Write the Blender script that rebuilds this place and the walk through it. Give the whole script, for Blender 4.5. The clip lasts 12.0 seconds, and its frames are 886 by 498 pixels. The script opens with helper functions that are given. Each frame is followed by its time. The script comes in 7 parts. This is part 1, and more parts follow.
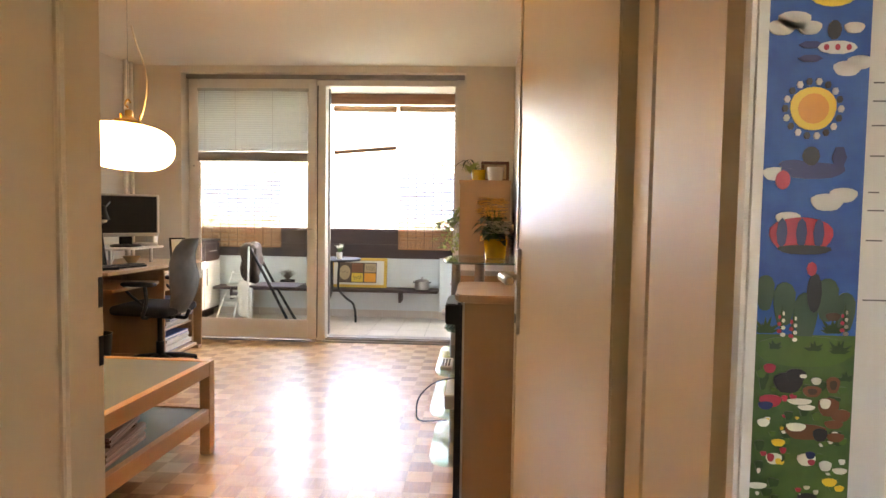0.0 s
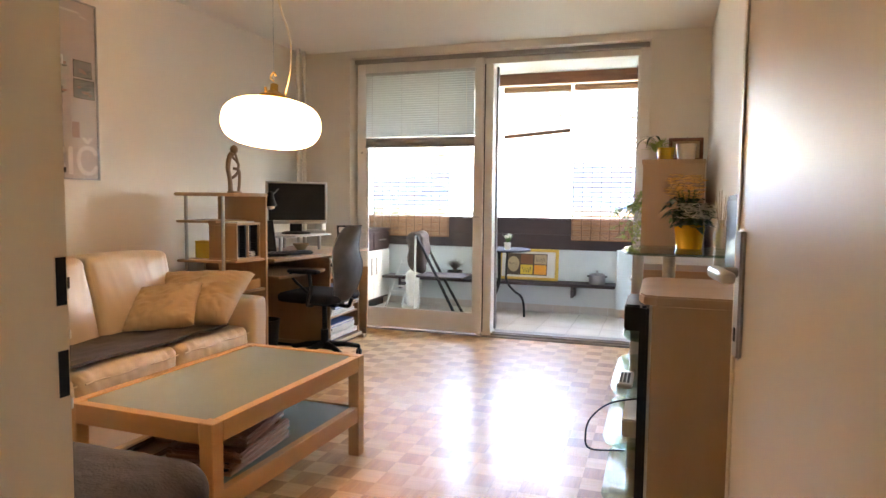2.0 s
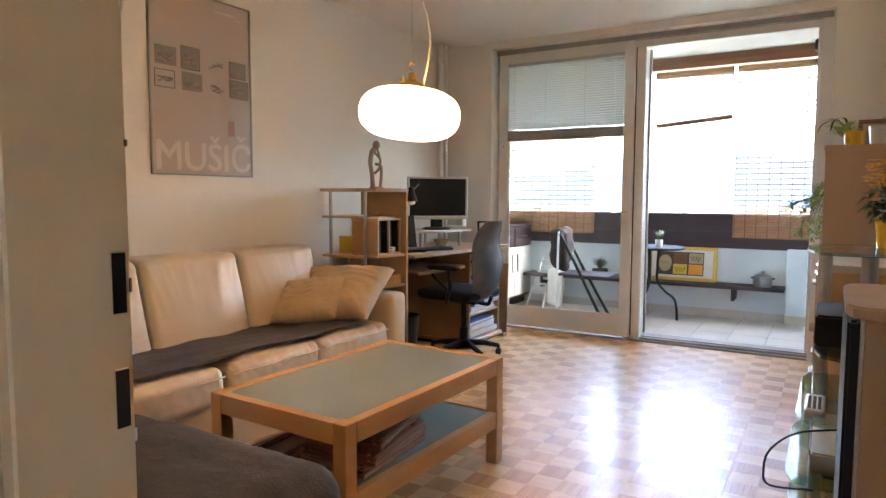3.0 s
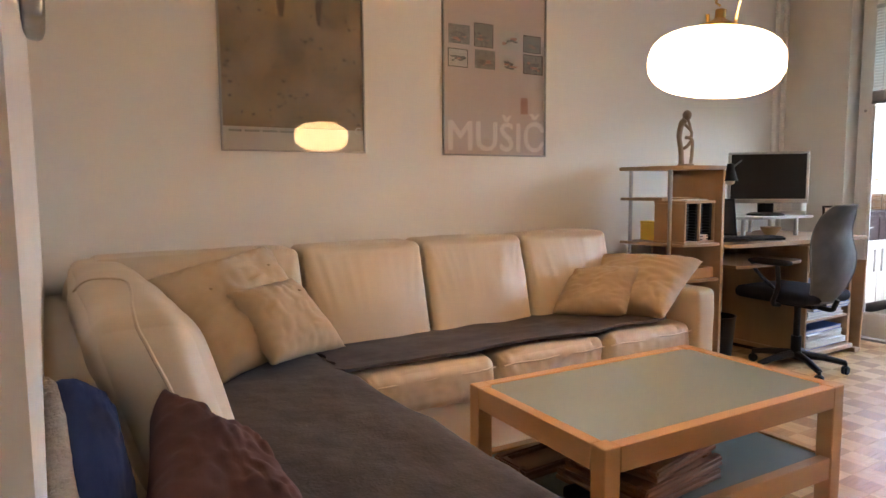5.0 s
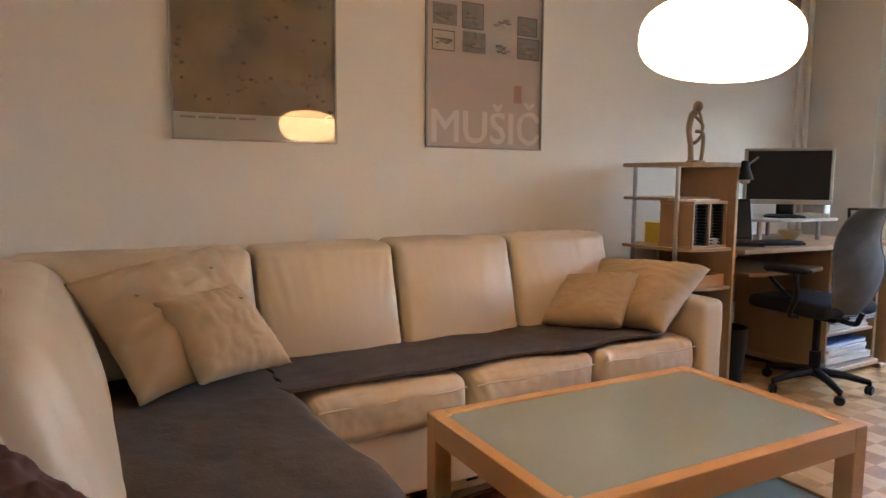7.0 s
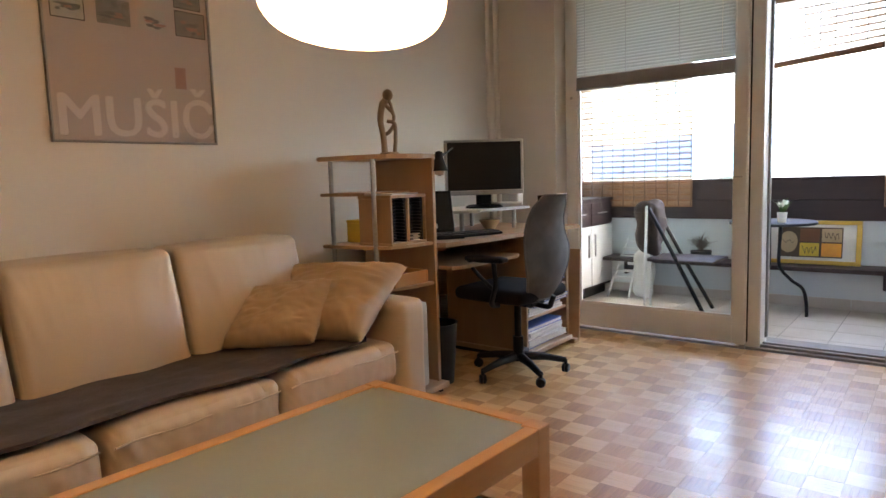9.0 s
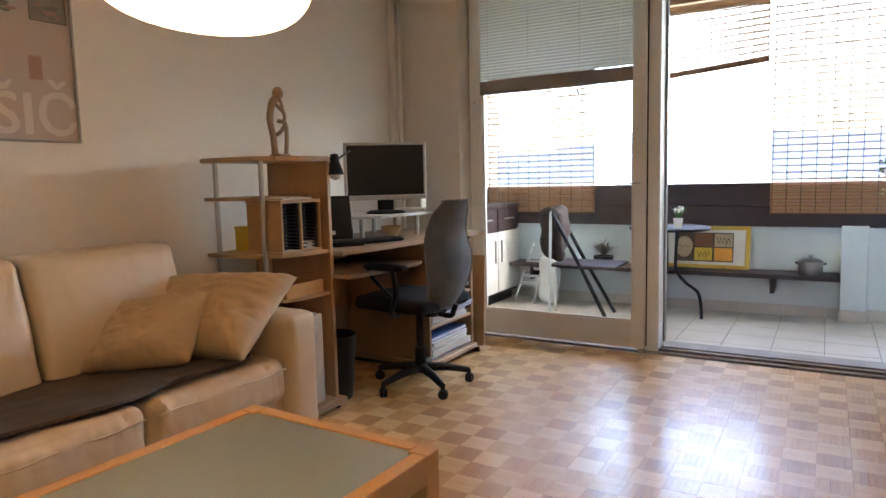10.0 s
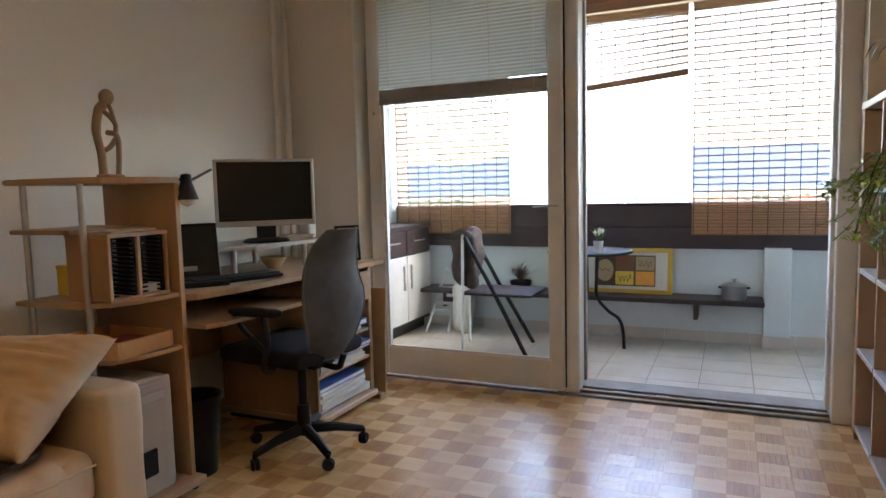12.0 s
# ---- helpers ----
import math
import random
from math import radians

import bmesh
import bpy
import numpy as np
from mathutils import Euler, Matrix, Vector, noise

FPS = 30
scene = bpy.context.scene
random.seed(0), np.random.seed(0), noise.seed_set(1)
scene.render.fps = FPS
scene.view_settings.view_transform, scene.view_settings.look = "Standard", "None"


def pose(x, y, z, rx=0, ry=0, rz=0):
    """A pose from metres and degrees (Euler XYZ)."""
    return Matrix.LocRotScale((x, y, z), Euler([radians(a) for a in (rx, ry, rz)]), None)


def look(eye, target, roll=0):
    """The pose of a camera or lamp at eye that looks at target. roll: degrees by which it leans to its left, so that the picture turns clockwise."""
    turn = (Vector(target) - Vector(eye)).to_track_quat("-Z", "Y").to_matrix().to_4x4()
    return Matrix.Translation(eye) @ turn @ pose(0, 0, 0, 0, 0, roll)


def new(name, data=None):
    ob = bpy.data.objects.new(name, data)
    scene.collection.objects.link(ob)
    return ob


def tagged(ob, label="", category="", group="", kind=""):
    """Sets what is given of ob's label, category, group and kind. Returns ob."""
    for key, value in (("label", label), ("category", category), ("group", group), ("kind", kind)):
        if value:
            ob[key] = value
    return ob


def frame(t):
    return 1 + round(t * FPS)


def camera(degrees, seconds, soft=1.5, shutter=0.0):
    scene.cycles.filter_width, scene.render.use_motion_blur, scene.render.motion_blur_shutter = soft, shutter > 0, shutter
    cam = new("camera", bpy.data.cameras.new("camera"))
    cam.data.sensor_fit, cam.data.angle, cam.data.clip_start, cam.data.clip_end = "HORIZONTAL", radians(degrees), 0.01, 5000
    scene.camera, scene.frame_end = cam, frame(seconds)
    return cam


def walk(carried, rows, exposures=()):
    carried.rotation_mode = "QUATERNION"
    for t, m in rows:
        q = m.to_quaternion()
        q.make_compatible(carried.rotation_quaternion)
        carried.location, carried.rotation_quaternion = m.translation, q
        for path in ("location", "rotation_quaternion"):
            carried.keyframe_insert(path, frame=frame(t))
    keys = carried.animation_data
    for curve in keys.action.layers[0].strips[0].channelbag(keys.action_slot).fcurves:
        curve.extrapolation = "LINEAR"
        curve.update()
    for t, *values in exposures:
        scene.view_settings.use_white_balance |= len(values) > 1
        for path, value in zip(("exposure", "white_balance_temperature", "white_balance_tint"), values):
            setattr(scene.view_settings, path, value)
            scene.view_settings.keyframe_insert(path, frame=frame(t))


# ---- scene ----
from mathutils.bvhtree import BVHTree

cam = camera(68.5, 12.0)
PATH = [
    (0, (0.313, 0.62, 1.249), (0.207, 2.613, 1.135), 0.9),
    (0.5, (0.34, 0.754, 1.252), (0.065, 2.731, 1.131), 0.6),
    (1, (0.349, 0.851, 1.248), (-0.046, 2.807, 1.123), 0.6),
    (1.5, (0.32, 0.952, 1.211), (-0.192, 2.88, 1.075), 0.7),
    (2, (0.284, 1.08, 1.201), (-0.344, 2.973, 1.056), 0.6),
    (2.5, (0.243, 1.171, 1.184), (-0.56, 2.996, 1.027), 0.4),
    (3, (0.21, 1.247, 1.188), (-0.81, 2.96, 1.029), 0.2),
    (3.5, (0.173, 1.338, 1.185), (-1.072, 2.895, 1.019), 0.2),
    (5.5, (0.059, 1.696, 1.14), (-1.689, 2.645, 0.93), -0.4),
    (6, (0.028, 1.764, 1.159), (-1.729, 2.694, 0.939), -0.2),
    (6.5, (-0.033, 1.851, 1.172), (-1.791, 2.778, 0.955), 0.2),
    (7, (-0.084, 1.938, 1.154), (-1.812, 2.922, 0.939), 0.3),
    (7.5, (-0.126, 2.023, 1.158), (-1.744, 3.178, 0.937), 0.3),
    (9.5, (-0.223, 2.485, 1.12), (-1.341, 4.128, 0.903), -2.0),
    (10, (-0.23, 2.553, 1.122), (-1.245, 4.263, 0.909), -1.4),
    (10.5, (-0.247, 2.662, 1.118), (-1.163, 4.427, 0.905), -1.1),
    (11, (-0.281, 2.806, 1.129), (-1.139, 4.601, 0.919), -1.3),
    (11.5, (-0.327, 2.94, 1.151), (-1.152, 4.752, 0.956), -1.7),
    (12, (-0.35, 3.102, 1.171), (-1.161, 4.921, 0.99), -1.4),
]
# path exposures: the picture is brighter in the hall and darker by the balcony
EXPOSURES = [(0.0, 6.28, 8800, 21), (1.0, 6.2, 8300, 20), (2.5, 6.2, 6900, 17), (3.5, 5.9, 6550, 16), (5.5, 6.2, 6200, 18), (7.0, 5.95, 6300, 17),
             (7.7, 5.5, 6500, 18), (9.5, 5.58, 7100, 18), (10.5, 5.6, 7100, 17), (11.0, 5.33, 7050, 16), (12.0, 5.2, 6900, 16)]

walk(cam, [(t, look(eye, target, roll)) for t, eye, target, roll in PATH], EXPOSURES)

# ---- world and large lights ----
SUN_ELEV, SUN_ROT = radians(48), radians(93)
world = bpy.data.worlds.new("sky")
scene.world = world
world.use_nodes = True
wn = world.node_tree
sky = wn.nodes.new("ShaderNodeTexSky")
sky.sky_type = "NISHITA"
sky.sun_disc = False
sky.sun_elevation, sky.sun_rotation = SUN_ELEV, SUN_ROT
sky.air_density, sky.dust_density, sky.ozone_density = 1.0, 3.0, 1.0
wn.links.new(sky.outputs[0], wn.nodes["Background"].inputs[0])
wn.nodes["Background"].inputs[1].default_value = 0.15
sun_data = bpy.data.lights.new("sun", "SUN")
sun_data.energy, sun_data.angle, sun_data.color = 1.2, radians(3), (1, 0.95, 0.86)
sun = new("sun", sun_data)
sun.matrix_basis = look((27, -1.4, 30), (0, 0, 0))


# ---- materials ----
def lnk(nt, a, b):
    nt.links.new(a, b)


def surf(name, c1, c2=None, scale=4.0, fine=80.0, rough=0.6, rvar=0.08, bump=0.15, metal=0.0, coat=0.0, coat_rough=0.1,
         stretch=(1, 1, 1), sheen=0.0, sub=0.0, trans=0.0, alpha_c=None, dist=0.002, fold=0.0, fold_scale=14.0):
    """A principled material: two tones mixed by coarse and fine noise at world size, uneven roughness and relief."""
    c2 = c2 or tuple(min(1, c * 0.86) for c in c1)
    m = bpy.data.materials.new(name)
    m.use_nodes = True
    nt = m.node_tree
    b = nt.nodes["Principled BSDF"]
    geo = nt.nodes.new("ShaderNodeNewGeometry")
    mp = nt.nodes.new("ShaderNodeMapping")
    mp.inputs["Scale"].default_value = stretch
    lnk(nt, geo.outputs["Position"], mp.inputs["Vector"])
    n1, n2 = nt.nodes.new("ShaderNodeTexNoise"), nt.nodes.new("ShaderNodeTexNoise")
    for n, s, d in ((n1, scale, 5), (n2, fine, 3)):
        n.inputs["Scale"].default_value, n.inputs["Detail"].default_value = s, d
        lnk(nt, mp.outputs[0], n.inputs["Vector"])
    add = nt.nodes.new("ShaderNodeMath")
    add.operation = "MULTIPLY_ADD"
    lnk(nt, n2.outputs[0], add.inputs[0])
    add.inputs[1].default_value = 0.45
    sc = nt.nodes.new("ShaderNodeMath")
    sc.operation = "MULTIPLY_ADD"
    lnk(nt, n1.outputs[0], sc.inputs[0])
    sc.inputs[1].default_value, sc.inputs[2].default_value = 1.5, -0.45
    lnk(nt, sc.outputs[0], add.inputs[2])
    mix = nt.nodes.new("ShaderNodeMix")
    mix.data_type = "RGBA"
    mix.inputs[6].default_value, mix.inputs[7].default_value = (*c1, 1), (*c2, 1)
    lnk(nt, add.outputs[0], mix.inputs[0])
    lnk(nt, mix.outputs[2], b.inputs["Base Color"])
    rr = nt.nodes.new("ShaderNodeMath")
    rr.operation = "MULTIPLY_ADD"
    lnk(nt, n1.outputs[0], rr.inputs[0])
    rr.inputs[1].default_value, rr.inputs[2].default_value = 2 * rvar, max(0.02, rough - rvar)
    lnk(nt, rr.outputs[0], b.inputs["Roughness"])
    b.inputs["Metallic"].default_value = metal
    b.inputs["Coat Weight"].default_value = coat
    b.inputs["Coat Roughness"].default_value = coat_rough
    b.inputs["Sheen Weight"].default_value = sheen
    b.inputs["Transmission Weight"].default_value = trans
    if bump:
        bp = nt.nodes.new("ShaderNodeBump")
        bp.inputs["Strength"].default_value, bp.inputs["Distance"].default_value = bump, dist
        lnk(nt, add.outputs[0], bp.inputs["Height"])
        lnk(nt, bp.outputs[0], b.inputs["Normal"])
        if fold:
            # soft folds and dents of cloth or hide, coarser than the grain
            n3, b3 = nt.nodes.new("ShaderNodeTexNoise"), nt.nodes.new("ShaderNodeBump")
            n3.inputs["Scale"].default_value, n3.inputs["Detail"].default_value, n3.inputs["Distortion"].default_value = fold_scale, 1, 0.0
            b3.inputs["Strength"].default_value, b3.inputs["Distance"].default_value = fold, 0.02
            lnk(nt, geo.outputs["Position"], n3.inputs["Vector"])
            lnk(nt, n3.outputs[0], b3.inputs["Height"])
            lnk(nt, b3.outputs[0], bp.inputs["Normal"])
    return m


def pane_mat(name, tint=(0.96, 0.985, 0.97), ior=1.45, gloss=0.0):
    """Thin glass: clear straight through, mirror-like at grazing angles."""
    m = bpy.data.materials.new(name)
    m.use_nodes = True
    nt = m.node_tree
    nt.nodes.remove(nt.nodes["Principled BSDF"])
    tr, gl, fr, mx, pw, ad = (nt.nodes.new("ShaderNode" + k) for k in ("BsdfTransparent", "BsdfGlossy", "LayerWeight", "MixShader", "Math", "Math"))
    tr.inputs[0].default_value = (*tint, 1)
    gl.inputs["Roughness"].default_value = gloss
    fr.inputs["Blend"].default_value = 0.5
    pw.operation, ad.operation = "POWER", "MULTIPLY_ADD"
    lnk(nt, fr.outputs["Facing"], pw.inputs[0])
    pw.inputs[1].default_value = 4.0
    lnk(nt, pw.outputs[0], ad.inputs[0])
    f0 = ((ior - 1) / (ior + 1)) ** 2
    ad.inputs[1].default_value, ad.inputs[2].default_value = 0.9, f0
    lnk(nt, ad.outputs[0], mx.inputs[0])
    lnk(nt, tr.outputs[0], mx.inputs[1])
    lnk(nt, gl.outputs[0], mx.inputs[2])
    lnk(nt, mx.outputs[0], nt.nodes["Material Output"].inputs[0])
    return m


def glow(name, colour, strength):
    m = bpy.data.materials.new(name)
    m.use_nodes = True
    b = m.node_tree.nodes["Principled BSDF"]
    b.inputs["Base Color"].default_value = (0.8, 0.78, 0.72, 1)
    b.inputs["Roughness"].default_value = 0.25
    b.inputs["Emission Color"].default_value = (*colour, 1)
    b.inputs["Emission Strength"].default_value = strength
    return m


TILE = 0.1185


def parquet(name):
    """Mosaic oak parquet: each square its own tone, alternating with the turn of its strips (their reflected light,
    painted in), fine grain along the strips.
    """
    m = bpy.data.materials.new(name)
    m.use_nodes = True
    nt = m.node_tree
    N, b = nt.nodes, nt.nodes["Principled BSDF"]
    geo = N.new("ShaderNodeNewGeometry")
    sep = N.new("ShaderNodeSeparateXYZ")
    lnk(nt, geo.outputs["Position"], sep.inputs[0])

    def math_(op, a, b_=0.0, c=0.0):
        n = N.new("ShaderNodeMath")
        n.operation = op
        for i, v in enumerate((a, b_, c)):
            if isinstance(v, (int, float)):
                n.inputs[i].default_value = v
            else:
                lnk(nt, v, n.inputs[i])
        return n.outputs[0]

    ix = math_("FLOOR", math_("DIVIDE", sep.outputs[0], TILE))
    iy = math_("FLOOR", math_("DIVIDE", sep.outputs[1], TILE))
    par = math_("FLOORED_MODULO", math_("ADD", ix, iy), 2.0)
    cell = N.new("ShaderNodeCombineXYZ")
    lnk(nt, ix, cell.inputs[0])
    lnk(nt, iy, cell.inputs[1])
    wht = N.new("ShaderNodeTexWhiteNoise")
    wht.noise_dimensions = "2D"
    lnk(nt, cell.outputs[0], wht.inputs["Vector"])
    # grain runs along x on even squares and along y on odd ones
    gx, gy = N.new("ShaderNodeTexNoise"), N.new("ShaderNodeTexNoise")
    for n, s in ((gx, (9, 190, 1)), (gy, (190, 9, 1))):
        mp = N.new("ShaderNodeMapping")
        mp.inputs["Scale"].default_value = s
        lnk(nt, geo.outputs["Position"], mp.inputs["Vector"])
        lnk(nt, mp.outputs[0], n.inputs["Vector"])
        n.inputs["Scale"].default_value, n.inputs["Detail"].default_value = 1.0, 4
    gm = N.new("ShaderNodeMix")
    lnk(nt, par, gm.inputs[0])
    lnk(nt, gx.outputs[0], gm.inputs[2])
    lnk(nt, gy.outputs[0], gm.inputs[3])
    big = N.new("ShaderNodeTexNoise")
    big.inputs["Scale"].default_value = 0.9
    lnk(nt, geo.outputs["Position"], big.inputs["Vector"])
    # parity term paints in how turned grain reflects; the rest is wood tone
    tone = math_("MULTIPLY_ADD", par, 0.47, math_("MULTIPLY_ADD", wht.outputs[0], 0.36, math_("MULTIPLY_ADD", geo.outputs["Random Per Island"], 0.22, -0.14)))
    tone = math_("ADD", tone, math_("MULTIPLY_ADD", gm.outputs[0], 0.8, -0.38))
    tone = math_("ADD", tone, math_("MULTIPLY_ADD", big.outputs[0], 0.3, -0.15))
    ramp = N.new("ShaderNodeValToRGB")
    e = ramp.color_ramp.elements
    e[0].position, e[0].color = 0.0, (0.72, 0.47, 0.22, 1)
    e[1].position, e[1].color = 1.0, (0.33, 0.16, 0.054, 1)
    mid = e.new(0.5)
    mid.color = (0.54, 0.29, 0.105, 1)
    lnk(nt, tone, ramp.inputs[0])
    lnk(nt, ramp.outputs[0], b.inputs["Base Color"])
    wear = N.new("ShaderNodeTexNoise")
    wear.inputs["Scale"].default_value, wear.inputs["Detail"].default_value = 5.0, 4
    lnk(nt, geo.outputs["Position"], wear.inputs["Vector"])
    lnk(nt, math_("MULTIPLY_ADD", wear.outputs[0], 0.2, 0.30), b.inputs["Roughness"])
    b.inputs["Specular IOR Level"].default_value = 0.4
    b.inputs["Coat Weight"].default_value, b.inputs["Coat Roughness"].default_value = 0.22, 0.15
    bp = N.new("ShaderNodeBump")
    bp.inputs["Strength"].default_value, bp.inputs["Distance"].default_value = 0.1, 0.001
    lnk(nt, gm.outputs[0], bp.inputs["Height"])
    lnk(nt, bp.outputs[0], b.inputs["Normal"])
    return m


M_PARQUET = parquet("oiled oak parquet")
M_WALL = surf("painted wall", (0.80, 0.765, 0.70), (0.76, 0.72, 0.65), 1.3, 130, 0.75, 0.05, 0.12)
M_WALLN = surf("hall wall paint", (0.80, 0.71, 0.57), (0.74, 0.65, 0.51), 1.5, 130, 0.7, 0.05, 0.12)
M_CEIL = surf("ceiling paint", (0.84, 0.80, 0.74), (0.80, 0.76, 0.70), 1.0, 120, 0.8, 0.04, 0.08)
M_DOORPAINT = surf("glossy cream door paint", (0.72, 0.64, 0.49), (0.68, 0.60, 0.45), 2.5, 14, 0.34, 0.05, 0.03, coat=0.1, coat_rough=0.15, dist=0.003)
M_DOORPAINT.node_tree.nodes["Principled BSDF"].inputs["Specular IOR Level"].default_value = 0.35
M_FRAMEPAINT = surf("cream frame paint", (0.73, 0.60, 0.425), (0.68, 0.55, 0.38), 3, 30, 0.5, 0.08, 0.1)
M_WINPAINT = surf("aged white window paint", (0.80, 0.78, 0.75), (0.70, 0.68, 0.64), 5, 60, 0.45, 0.1, 0.12)
M_THRESH = surf("weathered grey threshold", (0.34, 0.30, 0.26), (0.22, 0.195, 0.17), 8, 70, 0.5, 0.1, 0.2)
M_PANE = pane_mat("window glass", (0.95, 0.98, 0.97))
M_PICGLASS = pane_mat("picture glass", (0.99, 0.99, 0.98), 1.5)
M_GREENGLASS = pane_mat("green shelf glass", (0.72, 0.86, 0.80), 1.6, 0.03)
M_FROST = surf("frosted green glass", (0.255, 0.30, 0.25), (0.235, 0.28, 0.23), 2, 90, 0.55, 0.04, 0.0, coat=1.0, coat_rough=0.02)
M_TRAY = surf("worn brown tray wood", (0.36, 0.17, 0.08), (0.25, 0.11, 0.05), 3, 40, 0.42, 0.1, 0.1, stretch=(6, 1, 6))
M_FROST.node_tree.nodes["Principled BSDF"].inputs["Coat IOR"].default_value = 2.2
M_BEECH = surf("lacquered beech", (0.62, 0.35, 0.15), (0.52, 0.27, 0.10), 2.2, 30, 0.36, 0.08, 0.06, stretch=(6, 1.2, 6), coat=0.25, coat_rough=0.2)
M_BEECHX = surf("lacquered beech cross grain", (0.62, 0.35, 0.15), (0.52, 0.27, 0.10), 2.2, 30, 0.36, 0.08, 0.06, stretch=(1.2, 6, 6), coat=0.25, coat_rough=0.2)
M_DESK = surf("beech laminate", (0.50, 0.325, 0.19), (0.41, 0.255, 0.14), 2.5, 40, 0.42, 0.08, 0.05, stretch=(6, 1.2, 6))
# same laminate, darkened for upright panels: their shade is in the colour
M_DESKV = surf("beech laminate upright, darkened", (0.45, 0.28, 0.155), (0.37, 0.22, 0.115), 2.5, 40, 0.45, 0.08, 0.05, stretch=(6, 6, 1.0))
M_PANEL = surf("pale brown laminate", (0.50, 0.345, 0.225), (0.44, 0.30, 0.19), 1.6, 50, 0.4, 0.06, 0.04, stretch=(5, 5, 0.8))
M_LEATHER = surf("cream leather", (0.60, 0.49, 0.36), (0.54, 0.435, 0.31), 3, 160, 0.42, 0.07, 0.2, coat=0.06, coat_rough=0.3, dist=0.0015, fold=0.05, fold_scale=7)
M_SUEDE = surf("tan suede", (0.50, 0.375, 0.245), (0.43, 0.31, 0.19), 5, 220, 0.8, 0.06, 0.2, sheen=0.15, fold=0.03, fold_scale=6)
M_THROW = surf("dark grey plush", (0.095, 0.076, 0.064), (0.042, 0.033, 0.027), 9, 120, 0.95, 0.03, 0.9, sheen=0.04, fold=0.2, fold_scale=16, dist=0.004)
M_BLUE = surf("navy cotton", (0.022, 0.045, 0.15), (0.014, 0.03, 0.10), 6, 300, 0.9, 0.04, 0.4, fold=0.2, fold_scale=14)
M_FLUFF = surf("white fleece", (0.72, 0.68, 0.62), (0.52, 0.48, 0.44), 45, 160, 0.95, 0.03, 1.0, sheen=0.6, dist=0.008)
M_PLUM = surf("brown plum cotton", (0.115, 0.055, 0.05), (0.08, 0.036, 0.034), 6, 260, 0.9, 0.04, 0.4, fold=0.2, fold_scale=14)
M_BLACK = surf("black plastic", (0.018, 0.018, 0.019), (0.011, 0.011, 0.012), 6, 120, 0.45, 0.1, 0.1)
M_MATTE = surf("matt black lacquer", (0.014, 0.014, 0.015), (0.010, 0.010, 0.011), 6, 120, 0.8, 0.05, 0.1)
M_GLOSSBLACK = surf("glossy black screen", (0.007, 0.007, 0.008), (0.005, 0.005, 0.006), 4, 60, 0.34, 0.03, 0.0)
M_MESH = surf("grey mesh fabric", (0.25, 0.245, 0.24), (0.13, 0.128, 0.126), 9, 380, 0.7, 0.08, 0.7)
M_SEAT = surf("black chair fabric", (0.022, 0.021, 0.023), (0.014, 0.013, 0.015), 8, 320, 0.9, 0.05, 0.4)
M_STEEL = surf("brushed steel", (0.52, 0.51, 0.49), (0.42, 0.41, 0.40), 12, 140, 0.33, 0.1, 0.05, metal=1.0)
M_SILVER = surf("silver plastic", (0.55, 0.53, 0.50), (0.48, 0.46, 0.44), 8, 90, 0.38, 0.06, 0.03)
M_BRASS = surf("aged brass", (0.62, 0.40, 0.13), (0.46, 0.28, 0.08), 20, 120, 0.32, 0.1, 0.06, metal=1.0)
M_CREAMCORD = surf("cream cable", (0.72, 0.64, 0.50), None, 9, 90, 0.5)
M_WHITE = surf("white plastic", (0.74, 0.73, 0.70), (0.66, 0.65, 0.62), 6, 90, 0.4, 0.06, 0.04)
M_BEIGE = surf("beige computer case", (0.52, 0.49, 0.43), (0.45, 0.42, 0.37), 6, 90, 0.5, 0.06, 0.05)
M_YELLOWPOT = surf("glossy yellow ceramic", (0.82, 0.50, 0.03), (0.74, 0.43, 0.02), 7, 60, 0.22, 0.05, 0.03)
M_WHITEPOT = surf("white ceramic", (0.78, 0.75, 0.70), (0.70, 0.66, 0.60), 7, 60, 0.25, 0.06, 0.03)
M_SOIL = surf("potting soil", (0.05, 0.032, 0.02), (0.025, 0.016, 0.01), 40, 150, 0.95, 0.03, 0.9, dist=0.006)
M_LEAF = surf("fresh green leaf", (0.085, 0.17, 0.03), (0.05, 0.115, 0.022), 14, 120, 0.42, 0.08, 0.1)
M_LEAFD = surf("dark green leaf", (0.035, 0.085, 0.022), (0.02, 0.055, 0.015), 14, 120, 0.35, 0.08, 0.1)
M_LEAFP = surf("pale trailing leaf", (0.42, 0.52, 0.16), (0.26, 0.37, 0.09), 20, 120, 0.45, 0.08, 0.1)
M_PETALO = surf("yellow orange petals", (0.85, 0.58, 0.20), (0.80, 0.46, 0.12), 50, 200, 0.6)
M_PETALW = surf("white petals", (0.82, 0.80, 0.72), (0.72, 0.72, 0.60), 50, 200, 0.6)
M_DARKWOOD = surf("dark stained boards", (0.042, 0.022, 0.022), (0.024, 0.013, 0.014), 3, 40, 0.5, 0.1, 0.15, stretch=(1, 6, 6))
M_BROWNWOOD = surf("brown varnished wood", (0.22, 0.085, 0.035), (0.15, 0.055, 0.022), 3, 40, 0.42, 0.1, 0.1, stretch=(1, 6, 6))
M_OLDWOOD = surf("carved pale wood", (0.36, 0.265, 0.185), (0.27, 0.185, 0.12), 6, 60, 0.5, 0.1, 0.15, stretch=(5, 5, 1))
M_BALCONYWALL = surf("pale aqua balcony wall", (0.70, 0.745, 0.735), (0.62, 0.67, 0.66), 2.5, 60, 0.85, 0.05, 0.35)
